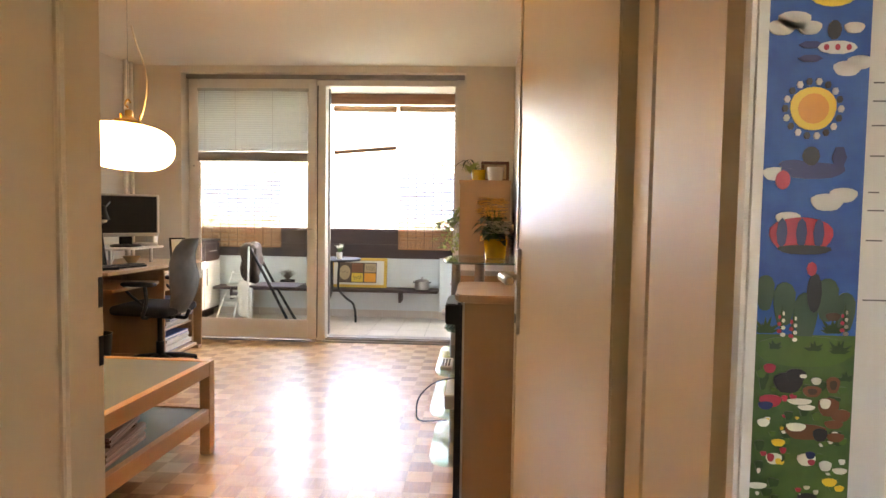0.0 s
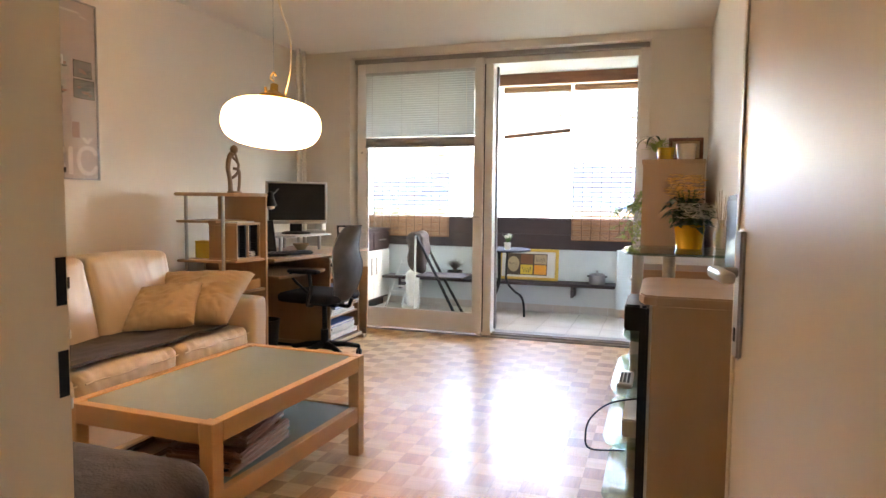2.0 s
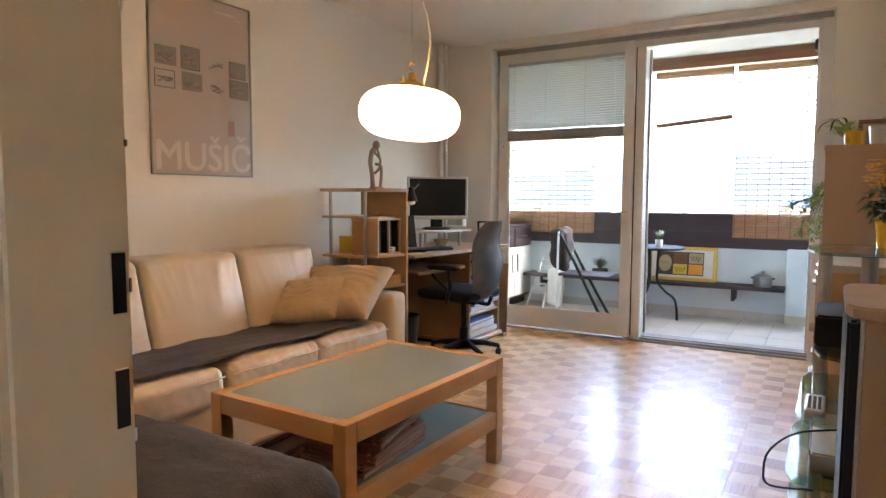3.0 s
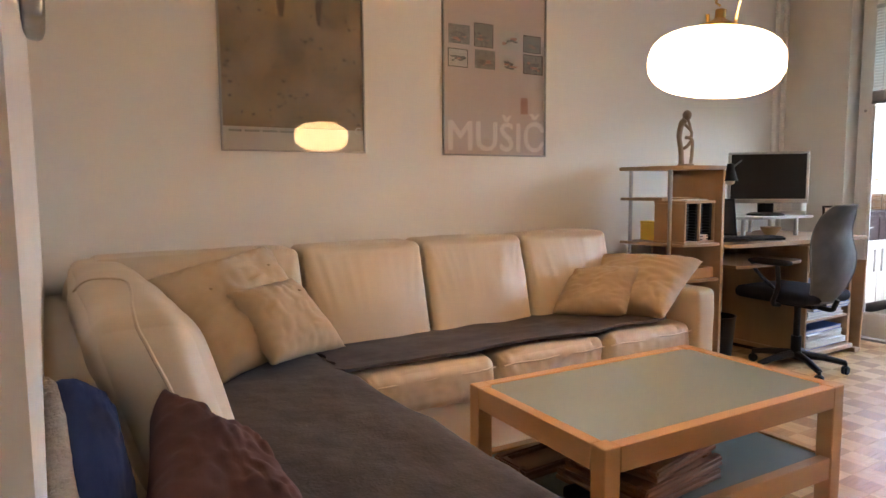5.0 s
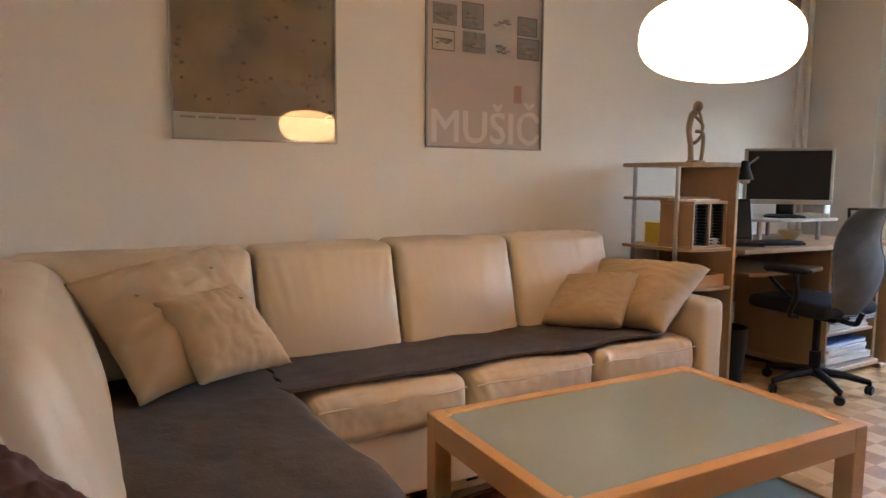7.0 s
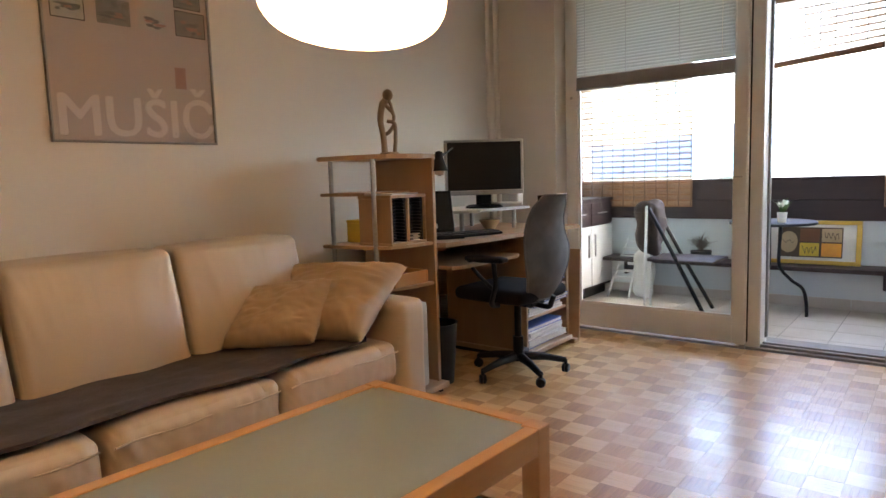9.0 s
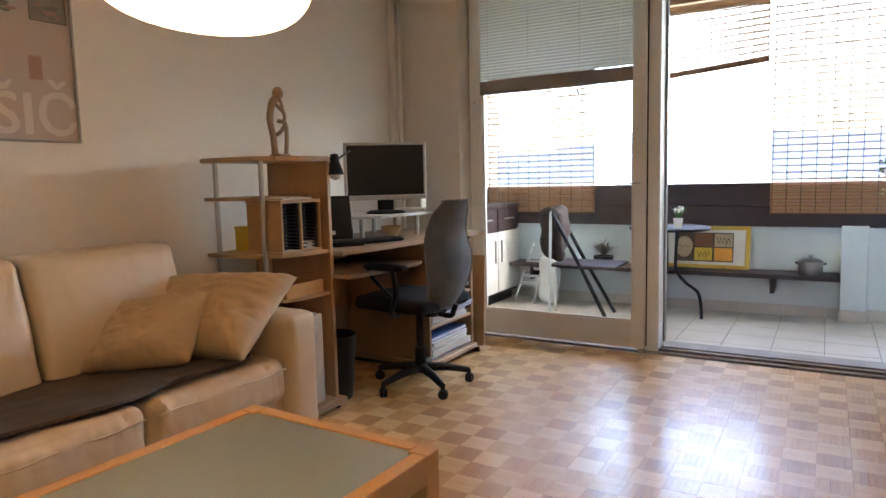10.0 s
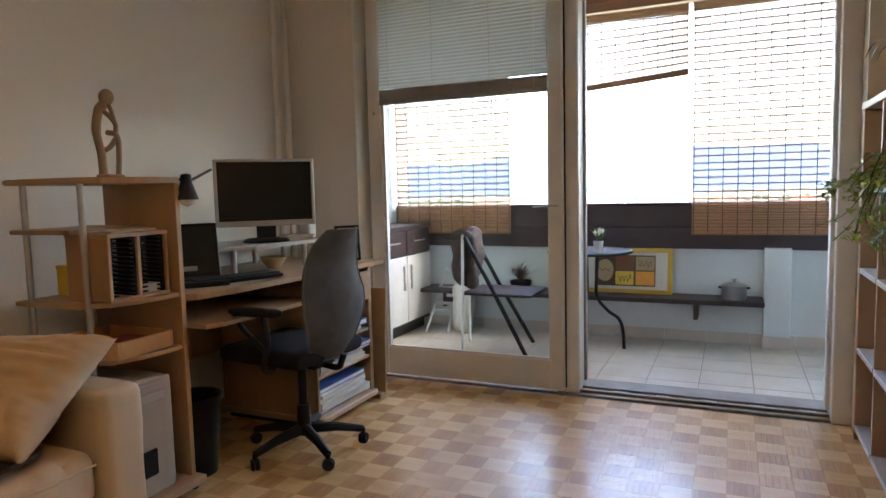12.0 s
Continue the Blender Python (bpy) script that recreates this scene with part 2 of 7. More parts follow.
M_BALCEIL = surf("balcony ceiling paint", (0.76, 0.74, 0.71), (0.69, 0.67, 0.64), 2, 60, 0.9, 0.04, 0.2)
M_TILE = surf("pale stone tile", (0.62, 0.56, 0.48), (0.52, 0.46, 0.39), 5, 70, 0.5, 0.1, 0.1)
M_GROUT = surf("cement grout", (0.33, 0.29, 0.24), (0.27, 0.235, 0.19), 15, 90, 0.95, 0.03, 0.3)
M_BAMBOO = surf("bamboo reed", (0.44, 0.24, 0.12), (0.28, 0.12, 0.05), 22, 90, 0.6, 0.1, 0.2, stretch=(0.6, 6, 6))
M_REED = bpy.data.materials.new("thin translucent bamboo")
M_REED.use_nodes = True
_n = M_REED.node_tree
_t, _x, _o, _r = (_n.nodes.new("ShaderNode" + k) for k in ("BsdfTranslucent", "MixShader", "ObjectInfo", "ValToRGB"))
_r.color_ramp.elements[0].color, _r.color_ramp.elements[1].color = (0.50, 0.27, 0.14, 1), (0.36, 0.16, 0.07, 1)
_n.links.new(_o.outputs["Random"], _r.inputs[0])
_n.links.new(_r.outputs[0], _n.nodes["Principled BSDF"].inputs["Base Color"])
_t.inputs[0].default_value = (0.80, 0.62, 0.48, 1)
_n.nodes["Principled BSDF"].inputs["Roughness"].default_value = 0.55
_x.inputs[0].default_value = 0.28
_n.links.new(_n.nodes["Principled BSDF"].outputs[0], _x.inputs[1])
_n.links.new(_t.outputs[0], _x.inputs[2])
_n.links.new(_x.outputs[0], _n.nodes["Material Output"].inputs[0])
M_STRING = surf("brown cotton string", (0.16, 0.10, 0.06), None, 60, 200, 0.9)
M_SLAT = surf("pale grey blind slat", (0.52, 0.53, 0.52), (0.46, 0.47, 0.46), 3, 60, 0.42, 0.06, 0.03)
_n = M_SLAT.node_tree
_t, _x = (_n.nodes.new("ShaderNode" + k) for k in ("BsdfTranslucent", "MixShader"))
_t.inputs[0].default_value, _x.inputs[0].default_value = (0.60, 0.62, 0.59, 1), 0.20
_n.links.new(_n.nodes["Principled BSDF"].outputs[0], _x.inputs[1])
_n.links.new(_t.outputs[0], _x.inputs[2])
_n.links.new(_x.outputs[0], _n.nodes["Material Output"].inputs[0])
M_RAIL = surf("grey blind rail", (0.34, 0.32, 0.31), (0.28, 0.27, 0.26), 6, 60, 0.5, 0.06, 0.05)
M_PAPER = surf("white paper", (0.74, 0.72, 0.67), (0.66, 0.63, 0.57), 6, 90, 0.8, 0.05, 0.1)
M_BLUEBOOK = surf("blue paper cover", (0.06, 0.14, 0.42), (0.04, 0.10, 0.34), 9, 90, 0.55)
M_REDBOOK = surf("red paper cover", (0.38, 0.04, 0.035), (0.30, 0.03, 0.03), 9, 90, 0.55)
M_TANBOOK = surf("tan paper cover", (0.48, 0.36, 0.22), (0.40, 0.29, 0.17), 9, 90, 0.65)
M_YELLOWBOX = surf("yellow card", (0.72, 0.52, 0.06), (0.64, 0.44, 0.05), 9, 90, 0.6)
M_PINKPAPER = surf("pale mauve poster paper", (0.56, 0.455, 0.41), (0.52, 0.42, 0.375), 0.8, 60, 0.7, 0.04, 0.03)
M_PINKTEXT = surf("lighter mauve ink", (0.74, 0.65, 0.60), (0.70, 0.61, 0.56), 3, 60, 0.7, 0.04, 0.02)
M_GREYINK = surf("grey ink drawing", (0.09, 0.085, 0.08), (0.24, 0.22, 0.20), 42, 120, 0.7, 0.04, 0.02)
M_PICPAPER = surf("pale picture paper", (0.55, 0.51, 0.45), (0.44, 0.40, 0.35), 30, 120, 0.7, 0.04, 0.02)
M_PICMID = surf("grey printed drawing", (0.34, 0.31, 0.27), (0.15, 0.14, 0.125), 40, 120, 0.7, 0.04, 0.02)
M_REDINK = surf("faded red ink", (0.44, 0.25, 0.20), (0.36, 0.20, 0.16), 40, 90, 0.7)
M_EARTHPRINT = surf("brown earth print", (0.37, 0.26, 0.155), (0.10, 0.066, 0.038), 6, 60, 0.65, 0.05, 0.05)
M_DARKPRINT = surf("dark brown print", (0.085, 0.05, 0.03), (0.06, 0.036, 0.022), 12, 50, 0.65)
M_GREYPAPER = surf("grey poster border", (0.50, 0.47, 0.42), (0.46, 0.43, 0.38), 3, 60, 0.7)
M_ALU = surf("thin aluminium frame", (0.38, 0.36, 0.34), (0.30, 0.29, 0.27), 8, 80, 0.35, 0.06, 0.02, metal=0.8)
M_SKYBLUE = surf("printed sky blue", (0.004, 0.036, 0.22), (0.03, 0.16, 0.47), 11, 60, 0.5, 0.05, 0.0)
M_GRASSPRINT = surf("printed meadow green", (0.02, 0.075, 0.028), (0.09, 0.16, 0.035), 22, 90, 0.35, 0.05, 0.0)
M_ORANGE = surf("printed orange", (0.82, 0.36, 0.03), (0.72, 0.28, 0.03), 30, 90, 0.35)
M_SUNYELLOW = surf("printed yellow", (0.85, 0.62, 0.06), (0.80, 0.52, 0.05), 30, 90, 0.35)
M_NAVYPRINT = surf("printed navy", (0.03, 0.04, 0.16), (0.02, 0.03, 0.11), 30, 90, 0.35)
M_REDPRINT = surf("printed red", (0.55, 0.045, 0.08), (0.42, 0.03, 0.06), 30, 90, 0.35)
M_BLACKPRINT = surf("printed black", (0.02, 0.02, 0.025), None, 30, 90, 0.35)
M_YELLOWFRAME = surf("yellow pine picture frame", (0.62, 0.40, 0.07), (0.54, 0.33, 0.05), 5, 60, 0.45, 0.08, 0.08)
M_ASH = surf("brown textile", (0.05, 0.028, 0.019), (0.03, 0.018, 0.012), 9, 240, 0.95, 0.03, 0.5)
# the blue air haze is painted into the hills' base colour
M_HILL = surf("hill tinted blue for haze", (0.034, 0.10, 0.215), (0.026, 0.08, 0.175), 0.004, 0.05, 0.95, 0.03, 0.0)
M_FIELD = surf("far meadow and town ground", (0.10, 0.12, 0.09), (0.07, 0.09, 0.06), 0.01, 0.2, 0.95, 0.03, 0.0)
M_TREE = surf("far tree foliage", (0.09, 0.14, 0.10), (0.06, 0.10, 0.07), 0.3, 2, 0.95, 0.03, 0.0)
M_HOUSE = surf("far plaster house", (0.62, 0.60, 0.57), (0.5, 0.48, 0.46), 0.1, 2, 0.9, 0.03, 0.0)
M_ROOF = surf("far tiled roof", (0.35, 0.17, 0.12), (0.27, 0.13, 0.10), 0.3, 2, 0.9, 0.03, 0.0)
for dark in (M_SEAT, M_BLACK, M_MESH):
    dark.node_tree.nodes["Principled BSDF"].inputs["Specular IOR Level"].default_value = 0.22
M_LAMP = glow("lit opal glass", (1.0, 0.58, 0.24), 0.32)


# ---- mesh helpers ----
PLACE = {}


def base(name, at, label, category, group="", rz=0.0):
    """A thing: an empty at its base, under which its parts are hung."""
    ob = tagged(new(name), label, category, group)
    ob.empty_display_size = 0.1
    PLACE[ob] = pose(*at, 0, 0, rz)
    ob.matrix_basis = PLACE[ob]
    return ob


def finish(bm, smooth, limit=0.7):
    bmesh.ops.recalc_face_normals(bm, faces=bm.faces)
    for f in bm.faces:
        f.smooth = bool(smooth)
    if smooth is True:
        for e in bm.edges:
            if len(e.link_faces) == 2 and e.calc_face_angle(0) > limit:
                e.smooth = False


def mesh_of(name, bm, material, smooth=False):
    finish(bm, smooth)
    me = bpy.data.meshes.new(name)
    bm.to_mesh(me)
    bm.free()
    me.materials.append(material)
    return me


def part(name, bm, material, parent, label="", smooth=False, local=False):
    """Links a bmesh as one mesh object under a thing or a part. World coordinates, unless local."""
    m = PLACE[parent]
    if not local:
        bm.transform(m.inverted())
    ob = new(name, mesh_of(name, bm, material, smooth))
    ob.parent = parent
    PLACE[ob] = m
    if label:
        ob["label"] = label
    return ob


def solo(name, bm, material, label, category, group="", smooth=False, kind=""):
    """A thing or a piece of the setting that is one mesh."""
    ob = new(name, mesh_of(name, bm, material, smooth))
    PLACE[ob] = Matrix.Identity(4)
    return tagged(ob, label, category, group, kind)


def setting(name, bm, material, label="", smooth=False):
    return solo(name, bm, material, label, "", "", smooth, "structure")


def box(x0, x1, y0, y1, z0, z1, bevel=0.0, seg=1):
    bm = bmesh.new()
    bmesh.ops.create_cube(bm, size=1)
    for v in bm.verts:
        v.co = ((x0 + x1) / 2 + v.co.x * (x1 - x0), (y0 + y1) / 2 + v.co.y * (y1 - y0), (z0 + z1) / 2 + v.co.z * (z1 - z0))
    if bevel:
        bmesh.ops.bevel(bm, geom=bm.edges[:], offset=bevel, segments=seg, affect="EDGES")
    return bm


def join(*bms):
    out = bmesh.new()
    for b in bms:
        me = bpy.data.meshes.new("tmp")
        b.to_mesh(me)
        out.from_mesh(me)
        bpy.data.meshes.remove(me)
        b.free()
    return out


def moved(bm, m):
    bm.transform(m)
    return bm


def tube(points, r, n=10, caps=True):
    """A round bar along a line of points; r may be one radius or one for each point."""
    bm = bmesh.new()
    pts = [Vector(p) for p in points]
    rs = r if isinstance(r, (list, tuple)) else [r] * len(pts)
    rings, side = [], None
    for i, p in enumerate(pts):
        d = (pts[min(i + 1, len(pts) - 1)] - pts[max(i - 1, 0)]).normalized()
        if side is None:
            side = d.orthogonal().normalized()
        side = (side - d * side.dot(d)).normalized()
        up = d.cross(side)
        rings.append([bm.verts.new(p + rs[i] * (math.cos(a) * side + math.sin(a) * up)) for a in (2 * math.pi * k / n for k in range(n))])
    for a, b in zip(rings, rings[1:]):
        for k in range(n):
            bm.faces.new((a[k], a[(k + 1) % n], b[(k + 1) % n], b[k]))
    if caps:
        bm.faces.new(rings[0][::-1])
        bm.faces.new(rings[-1])
    return bm


def curve_points(ctrl, n=8):
    """A smooth line through control points."""
    p = [Vector(c) for c in ctrl]
    p = [2 * p[0] - p[1]] + p + [2 * p[-1] - p[-2]]
    out = []
    for i in range(1, len(p) - 2):
        for k in range(n):
            t = k / n
            out.append(0.5 * (2 * p[i] + (p[i + 1] - p[i - 1]) * t + (2 * p[i - 1] - 5 * p[i] + 4 * p[i + 1] - p[i + 2]) * t * t + (3 * p[i] - p[i - 1] - 3 * p[i + 1] + p[i + 2]) * t ** 3))
    out.append(p[-2])
    return out


def lathe(profile, at=(0, 0, 0), n=28):
    """A turned body: profile of (radius, height)."""
    bm = bmesh.new()
    rings = []
    for r, z in profile:
        if r < 1e-5:
            rings.append([bm.verts.new((at[0], at[1], at[2] + z))])
        else:
            rings.append([bm.verts.new((at[0] + r * math.cos(2 * math.pi * k / n), at[1] + r * math.sin(2 * math.pi * k / n), at[2] + z)) for k in range(n)])
    for a, b in zip(rings, rings[1:]):
        for k in range(n):
            q = [a[k % len(a)], a[(k + 1) % len(a)], b[(k + 1) % len(b)], b[k % len(b)]]
            q = list(dict.fromkeys(q))
            if len(q) > 2:
                bm.faces.new(q)
    return bm


def prism(outline, z0, z1, bevel=0.0):
    """A flat board of any outline (x, y) between two heights."""
    bm = bmesh.new()
    a = [bm.verts.new((x, y, z0)) for x, y in outline]
    b = [bm.verts.new((x, y, z1)) for x, y in outline]
    bm.faces.new(a[::-1])
    bm.faces.new(b)
    n = len(a)
    for k in range(n):
        bm.faces.new((a[k], a[(k + 1) % n], b[(k + 1) % n], b[k]))
    if bevel:
        edges = [e for e in bm.edges if abs(e.verts[0].co.z - e.verts[1].co.z) < 1e-6]
        bmesh.ops.bevel(bm, geom=edges, offset=bevel, segments=2, affect="EDGES")
    return bm


def soft(x0, x1, y0, y1, z0, z1, r=0.05, n=12, puff=(0, 0, 0), wob=0.0, freq=5.0, crease=0.0, cfreq=14.0, caxis=1):
    """A padded block: rounded edges, bulging sides, wrinkles and fine puckers."""
    bm = bmesh.new()
    bmesh.ops.create_cube(bm, size=2)
    bmesh.ops.subdivide_edges(bm, edges=bm.edges[:], cuts=n, use_grid_fill=True)
    h = Vector(((x1 - x0) / 2, (y1 - y0) / 2, (z1 - z0) / 2))
    c = Vector(((x1 + x0) / 2, (y1 + y0) / 2, (z1 + z0) / 2))
    for v in bm.verts:
        u = Vector([math.copysign(1 - (1 - min(1, abs(a))) ** 1.5, a) for a in v.co])
        p = Vector([u[i] * h[i] for i in range(3)])
        q = Vector([max(-h[i] + r, min(h[i] - r, p[i])) for i in range(3)])
        d = p - q
        if d.length > 1e-9:
            p = q + d.normalized() * r
        for i in range(3):
            j, k = (i + 1) % 3, (i + 2) % 3
            p[i] += puff[i] * u[i] * (1 - u[j] ** 2) * (1 - u[k] ** 2)
        w = c + p
        if wob or crease:
            g = d.normalized() if d.length > 1e-9 else Vector((0, 0, 1))
            q = Vector((w.x * (cfreq if caxis == 0 else 9), w.y * (cfreq if caxis == 1 else 9), w.z * 9 + 7))
            p += g * (wob * noise.noise(w * freq) + crease * noise.noise(q) * (0.4 + abs(noise.noise(w * 4))))
        v.co = c + p
    return bm


def leaf_shape(bm, at, d, length, width, droop=0.25, up=Vector((0, 0, 1))):
    """One bent leaf of two halves from its stalk at `at` in direction d."""
    d = Vector(d).normalized()
    side = d.cross(up)
    side = side.normalized() if side.length > 1e-4 else Vector((1, 0, 0))
    nrm = side.cross(d)
    at = Vector(at)
    a = bm.verts.new(at)
    m1 = at + d * length * 0.45 + nrm * length * 0.06
    tip = bm.verts.new(at + d * length - nrm * length * droop)
    l = bm.verts.new(m1 + side * width / 2 + nrm * width * 0.15)
    r = bm.verts.new(m1 - side * width / 2 + nrm * width * 0.15)
    c = bm.verts.new(m1)
    for q in ((a, l, c), (l, tip, c), (a, c, r), (c, tip, r)):
        bm.faces.new(q)


def text_mesh(body, size, depth=0.0008, bold=0.0):
    cu = bpy.data.curves.new("lettering", "FONT")
    cu.body, cu.size, cu.extrude, cu.resolution_u, cu.offset = body, size, depth, 3, bold
    tmp = new("lettering", cu)
    bpy.context.view_layer.update()
    me = bpy.data.meshes.new_from_object(tmp.evaluated_get(bpy.context.evaluated_depsgraph_get()))
    bpy.data.objects.remove(tmp)
    bpy.data.curves.remove(cu)
    bm = bmesh.new()
    bm.from_mesh(me)
    bpy.data.meshes.remove(me)
    return bm


# ---- the room's shell ----
XL, XR, YB, YF, ZC = -2.90, 0.62, 1.595, 6.52, 2.55
HALL_Y, JAMB_L, JAMB_R, DOOR_H = 1.19, -0.232, 0.527, 2.03
setting("wall_left", box(XL - 0.2, XL, YB - 0.42, YF + 0.3, -0.2, ZC + 0.15), M_WALL)
setting("wall_right", box(XR, XR + 0.2, HALL_Y + 0.2, YF + 0.3, -0.2, ZC + 0.15), M_WALL)
setting("wall_back", join(box(XL, JAMB_L - 0.4, HALL_Y, YB, -0.2, ZC + 0.15), box(JAMB_L - 0.4, JAMB_L - 0.12, HALL_Y, 1.538, -0.2, ZC + 0.15), box(JAMB_R + 0.06, XR + 0.9, HALL_Y, YB - 0.05, -0.2, ZC + 0.15),
                          box(JAMB_L - 0.12, JAMB_R + 0.06, HALL_Y, YB - 0.02, DOOR_H + 0.08, ZC + 0.15)), M_WALL)
setting("wall_far", join(box(XL, -2.43, YF, YF + 0.3, -0.2, ZC + 0.15), box(0.185, XR, YF, YF + 0.3, -0.2, ZC + 0.15),
                         box(-2.43, 0.185, YF, YF + 0.3, 2.49, ZC + 0.15)), M_WALL)
setting("ceiling", box(XL - 0.2, XR + 0.2, YB - 0.05, YF + 0.3, ZC, ZC + 0.2), M_CEIL)
setting("floor_slab", box(XL - 0.2, XR + 1.2, -1.7, YF + 0.1, -0.2, -0.012), M_GROUT)
# hall behind the doorway
setting("hall_wall_left", box(-1.15, -1.0, -1.7, HALL_Y, -0.2, ZC + 0.15), M_WALLN)
setting("hall_wall_right", box(1.45, 1.6, -1.7, HALL_Y, -0.2, ZC + 0.15), M_WALLN)
# rear wall opened for an unseen window, added to light the hall
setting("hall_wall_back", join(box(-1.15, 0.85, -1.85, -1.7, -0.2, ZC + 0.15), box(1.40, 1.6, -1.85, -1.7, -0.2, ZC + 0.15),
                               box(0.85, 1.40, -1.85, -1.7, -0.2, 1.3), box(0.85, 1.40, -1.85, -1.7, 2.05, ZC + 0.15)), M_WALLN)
setting("added_hall_window", join(box(0.85, 0.9, -1.81, -1.74, 1.3, 2.05), box(1.35, 1.40, -1.81, -1.74, 1.3, 2.05), box(0.9, 1.35, -1.81, -1.74, 1.3, 1.35), box(0.9, 1.35, -1.81, -1.74, 2.0, 2.05)), M_WINPAINT)
setting("hall_ceiling", box(-1.15, 1.6, -1.85, HALL_Y, ZC, ZC + 0.2), M_CEIL)
setting("baseboard", join(box(XL, XL + 0.014, YB, YF, 0, 0.06, 0.003), box(XR - 0.014, XR, YB, YF, 0, 0.06, 0.003),
                          box(XL + 0.014, -2.43, YF - 0.014, YF, 0, 0.06, 0.003), box(0.185, XR - 0.014, YF - 0.014, YF, 0, 0.06, 0.003),
                          box(XL + 0.014, JAMB_L - 0.4, YB, YB + 0.014, 0, 0.06, 0.003)), M_BEECH)

# heating pipes in the far corner
pipes = base("heating_pipes", (XL + 0.07, YF - 0.12, 0), "pair of cream painted heating pipes in the corner", "pipe")
for y in (YF - 0.21, YF - 0.11):
    part("pipe", tube([(XL + 0.06, y, 0.0), (XL + 0.06, y, 1.2), (XL + 0.06, y, ZC)], 0.018, 14), M_WALL, pipes, smooth=True)

# door frame with strike plates
frame_ob = base("door_frame", (JAMB_L, 1.37, 0), "cream painted steel door frame with worn edges and strike plates", "door frame")
tagged(frame_ob, kind="structure")


def jamb(s, x):
    """The inner lining, a rebate step and the rounded edge on the room side; s is the way outwards."""
    a = box(min(x, x + s * 0.12), max(x, x + s * 0.12), 1.45, 1.542, 0, DOOR_H + 0.05, 0.006, 2)
    c = box(min(x - s * 0.002, x + s * 0.12), max(x - s * 0.002, x + s * 0.12), HALL_Y - 0.004, 1.45, 0, DOOR_H + 0.05, 0.02, 4)
    return join(a, c)


part("jamb", jamb(-1, JAMB_L), M_FRAMEPAINT, frame_ob)
part("jamb", jamb(1, JAMB_R), M_FRAMEPAINT, frame_ob)
for s_, x_ in ((-1, JAMB_L), (1, JAMB_R)):
    part("architrave", box(min(x_ + s_ * 0.004, x_ + s_ * 0.018), max(x_ + s_ * 0.004, x_ + s_ * 0.018), HALL_Y - 0.026, HALL_Y - 0.004, 0, DOOR_H + 0.09, 0.004, 2), M_WINPAINT, frame_ob, "white painted edge strip")
part("lintel", box(JAMB_L - 0.1, JAMB_R + 0.1, HALL_Y - 0.01, 1.55, DOOR_H, DOOR_H + 0.08, 0.006, 2), M_FRAMEPAINT, frame_ob)
part("threshold", box(JAMB_L, JAMB_R, 1.2, 1.55, -0.012, 0.006, 0.004, 2), M_BEECHX, frame_ob)
for z0, z1 in ((1.103, 1.147), (1.018, 1.061)):
    part("strike_plate", box(JAMB_L - 0.001, JAMB_L + 0.0006, 1.5232, 1.5350, z0 - 0.001, z1 + 0.001, 0.0005), M_FRAMEPAINT, frame_ob, "painted steel strike plate")
    part("latch_hole", box(JAMB_L - 0.001, JAMB_L + 0.0016, 1.524, 1.5342, z0, z1), M_BLACK, frame_ob, "dark latch opening")

chip = random.Random(8)
for k in range(14):
    z, y = chip.uniform(0.5, 1.75), 1.5405
    part("paint_chip", moved(soft(-0.0006, 0.0006, -0.0015, 0.0015, -chip.uniform(0.002, 0.007), chip.uniform(0.002, 0.006), 0.0005, 2), pose(JAMB_L - 0.003, y, z, 0, 0, 20)), M_DARKPRINT if k % 3 else M_WINPAINT, frame_ob, "chipped paint")

# the open door leaf
HX, HY, FX, FY = 0.508, 1.565, 0.418, 2.335
dang = math.degrees(math.atan2(-(FX - HX), FY - HY))
door = base("door_1", (HX, HY, 0.0), "glossy cream painted door, standing open against the wall", "door", rz=dang)
tagged(door, kind="structure")
DW = math.hypot(FX - HX, FY - HY)
part("leaf", box(0.0, 0.04, 0.0, DW, 0.008, DOOR_H, 0.003, 2), M_DOORPAINT, door, local=True)
part("edge_lip", box(-0.004, 0.0, DW - 0.012, DW + 0.006, 0.008, DOOR_H, 0.002), M_DOORPAINT, door, local=True)
plate = part("handle_plate", box(-0.009, 0.0, DW - 0.058, DW - 0.022, 0.935, 1.16, 0.004, 2), M_STEEL, door, "brushed steel handle plate", local=True)
part("lever", moved(join(tube([(-0.005, DW - 0.04, 1.085), (-0.045, DW - 0.04, 1.085)], 0.009, 12),
                         soft(-0.058, -0.034, DW - 0.155, DW - 0.03, 1.075, 1.096, 0.009, 5)), Matrix()), M_STEEL, plate, "steel lever handle", True, True)
part("keyhole", box(-0.011, -0.009, DW - 0.045, DW - 0.035, 0.965, 0.99, 0.001), M_BLACK, plate, local=True)
for z in (0.25, 1.75):
    part("hinge", tube([(-0.008, -0.01, z), (-0.008, -0.01, z + 0.09)], 0.008, 10), M_STEEL, door, smooth=True, local=True)

# height chart on the hall side of the wall
chart = base("height_chart", (0.58, HALL_Y - 0.002, 0.55), "narrow printed children's height chart with sky and meadow", "poster")
CX0, CX1, CY = 0.548, 0.632, HALL_Y - 0.0095
part("sky_print", box(CX0, CX1, CY, CY + 0.003, 1.15, 1.62), M_SKYBLUE, chart)
part("meadow_print", box(CX0, CX1, CY, CY + 0.003, 0.70, 1.15), M_GRASSPRINT, chart)
part("margin", box(CX1, CX1 + 0.03, CY, CY + 0.003, 0.70, 1.62), M_PAPER, chart)


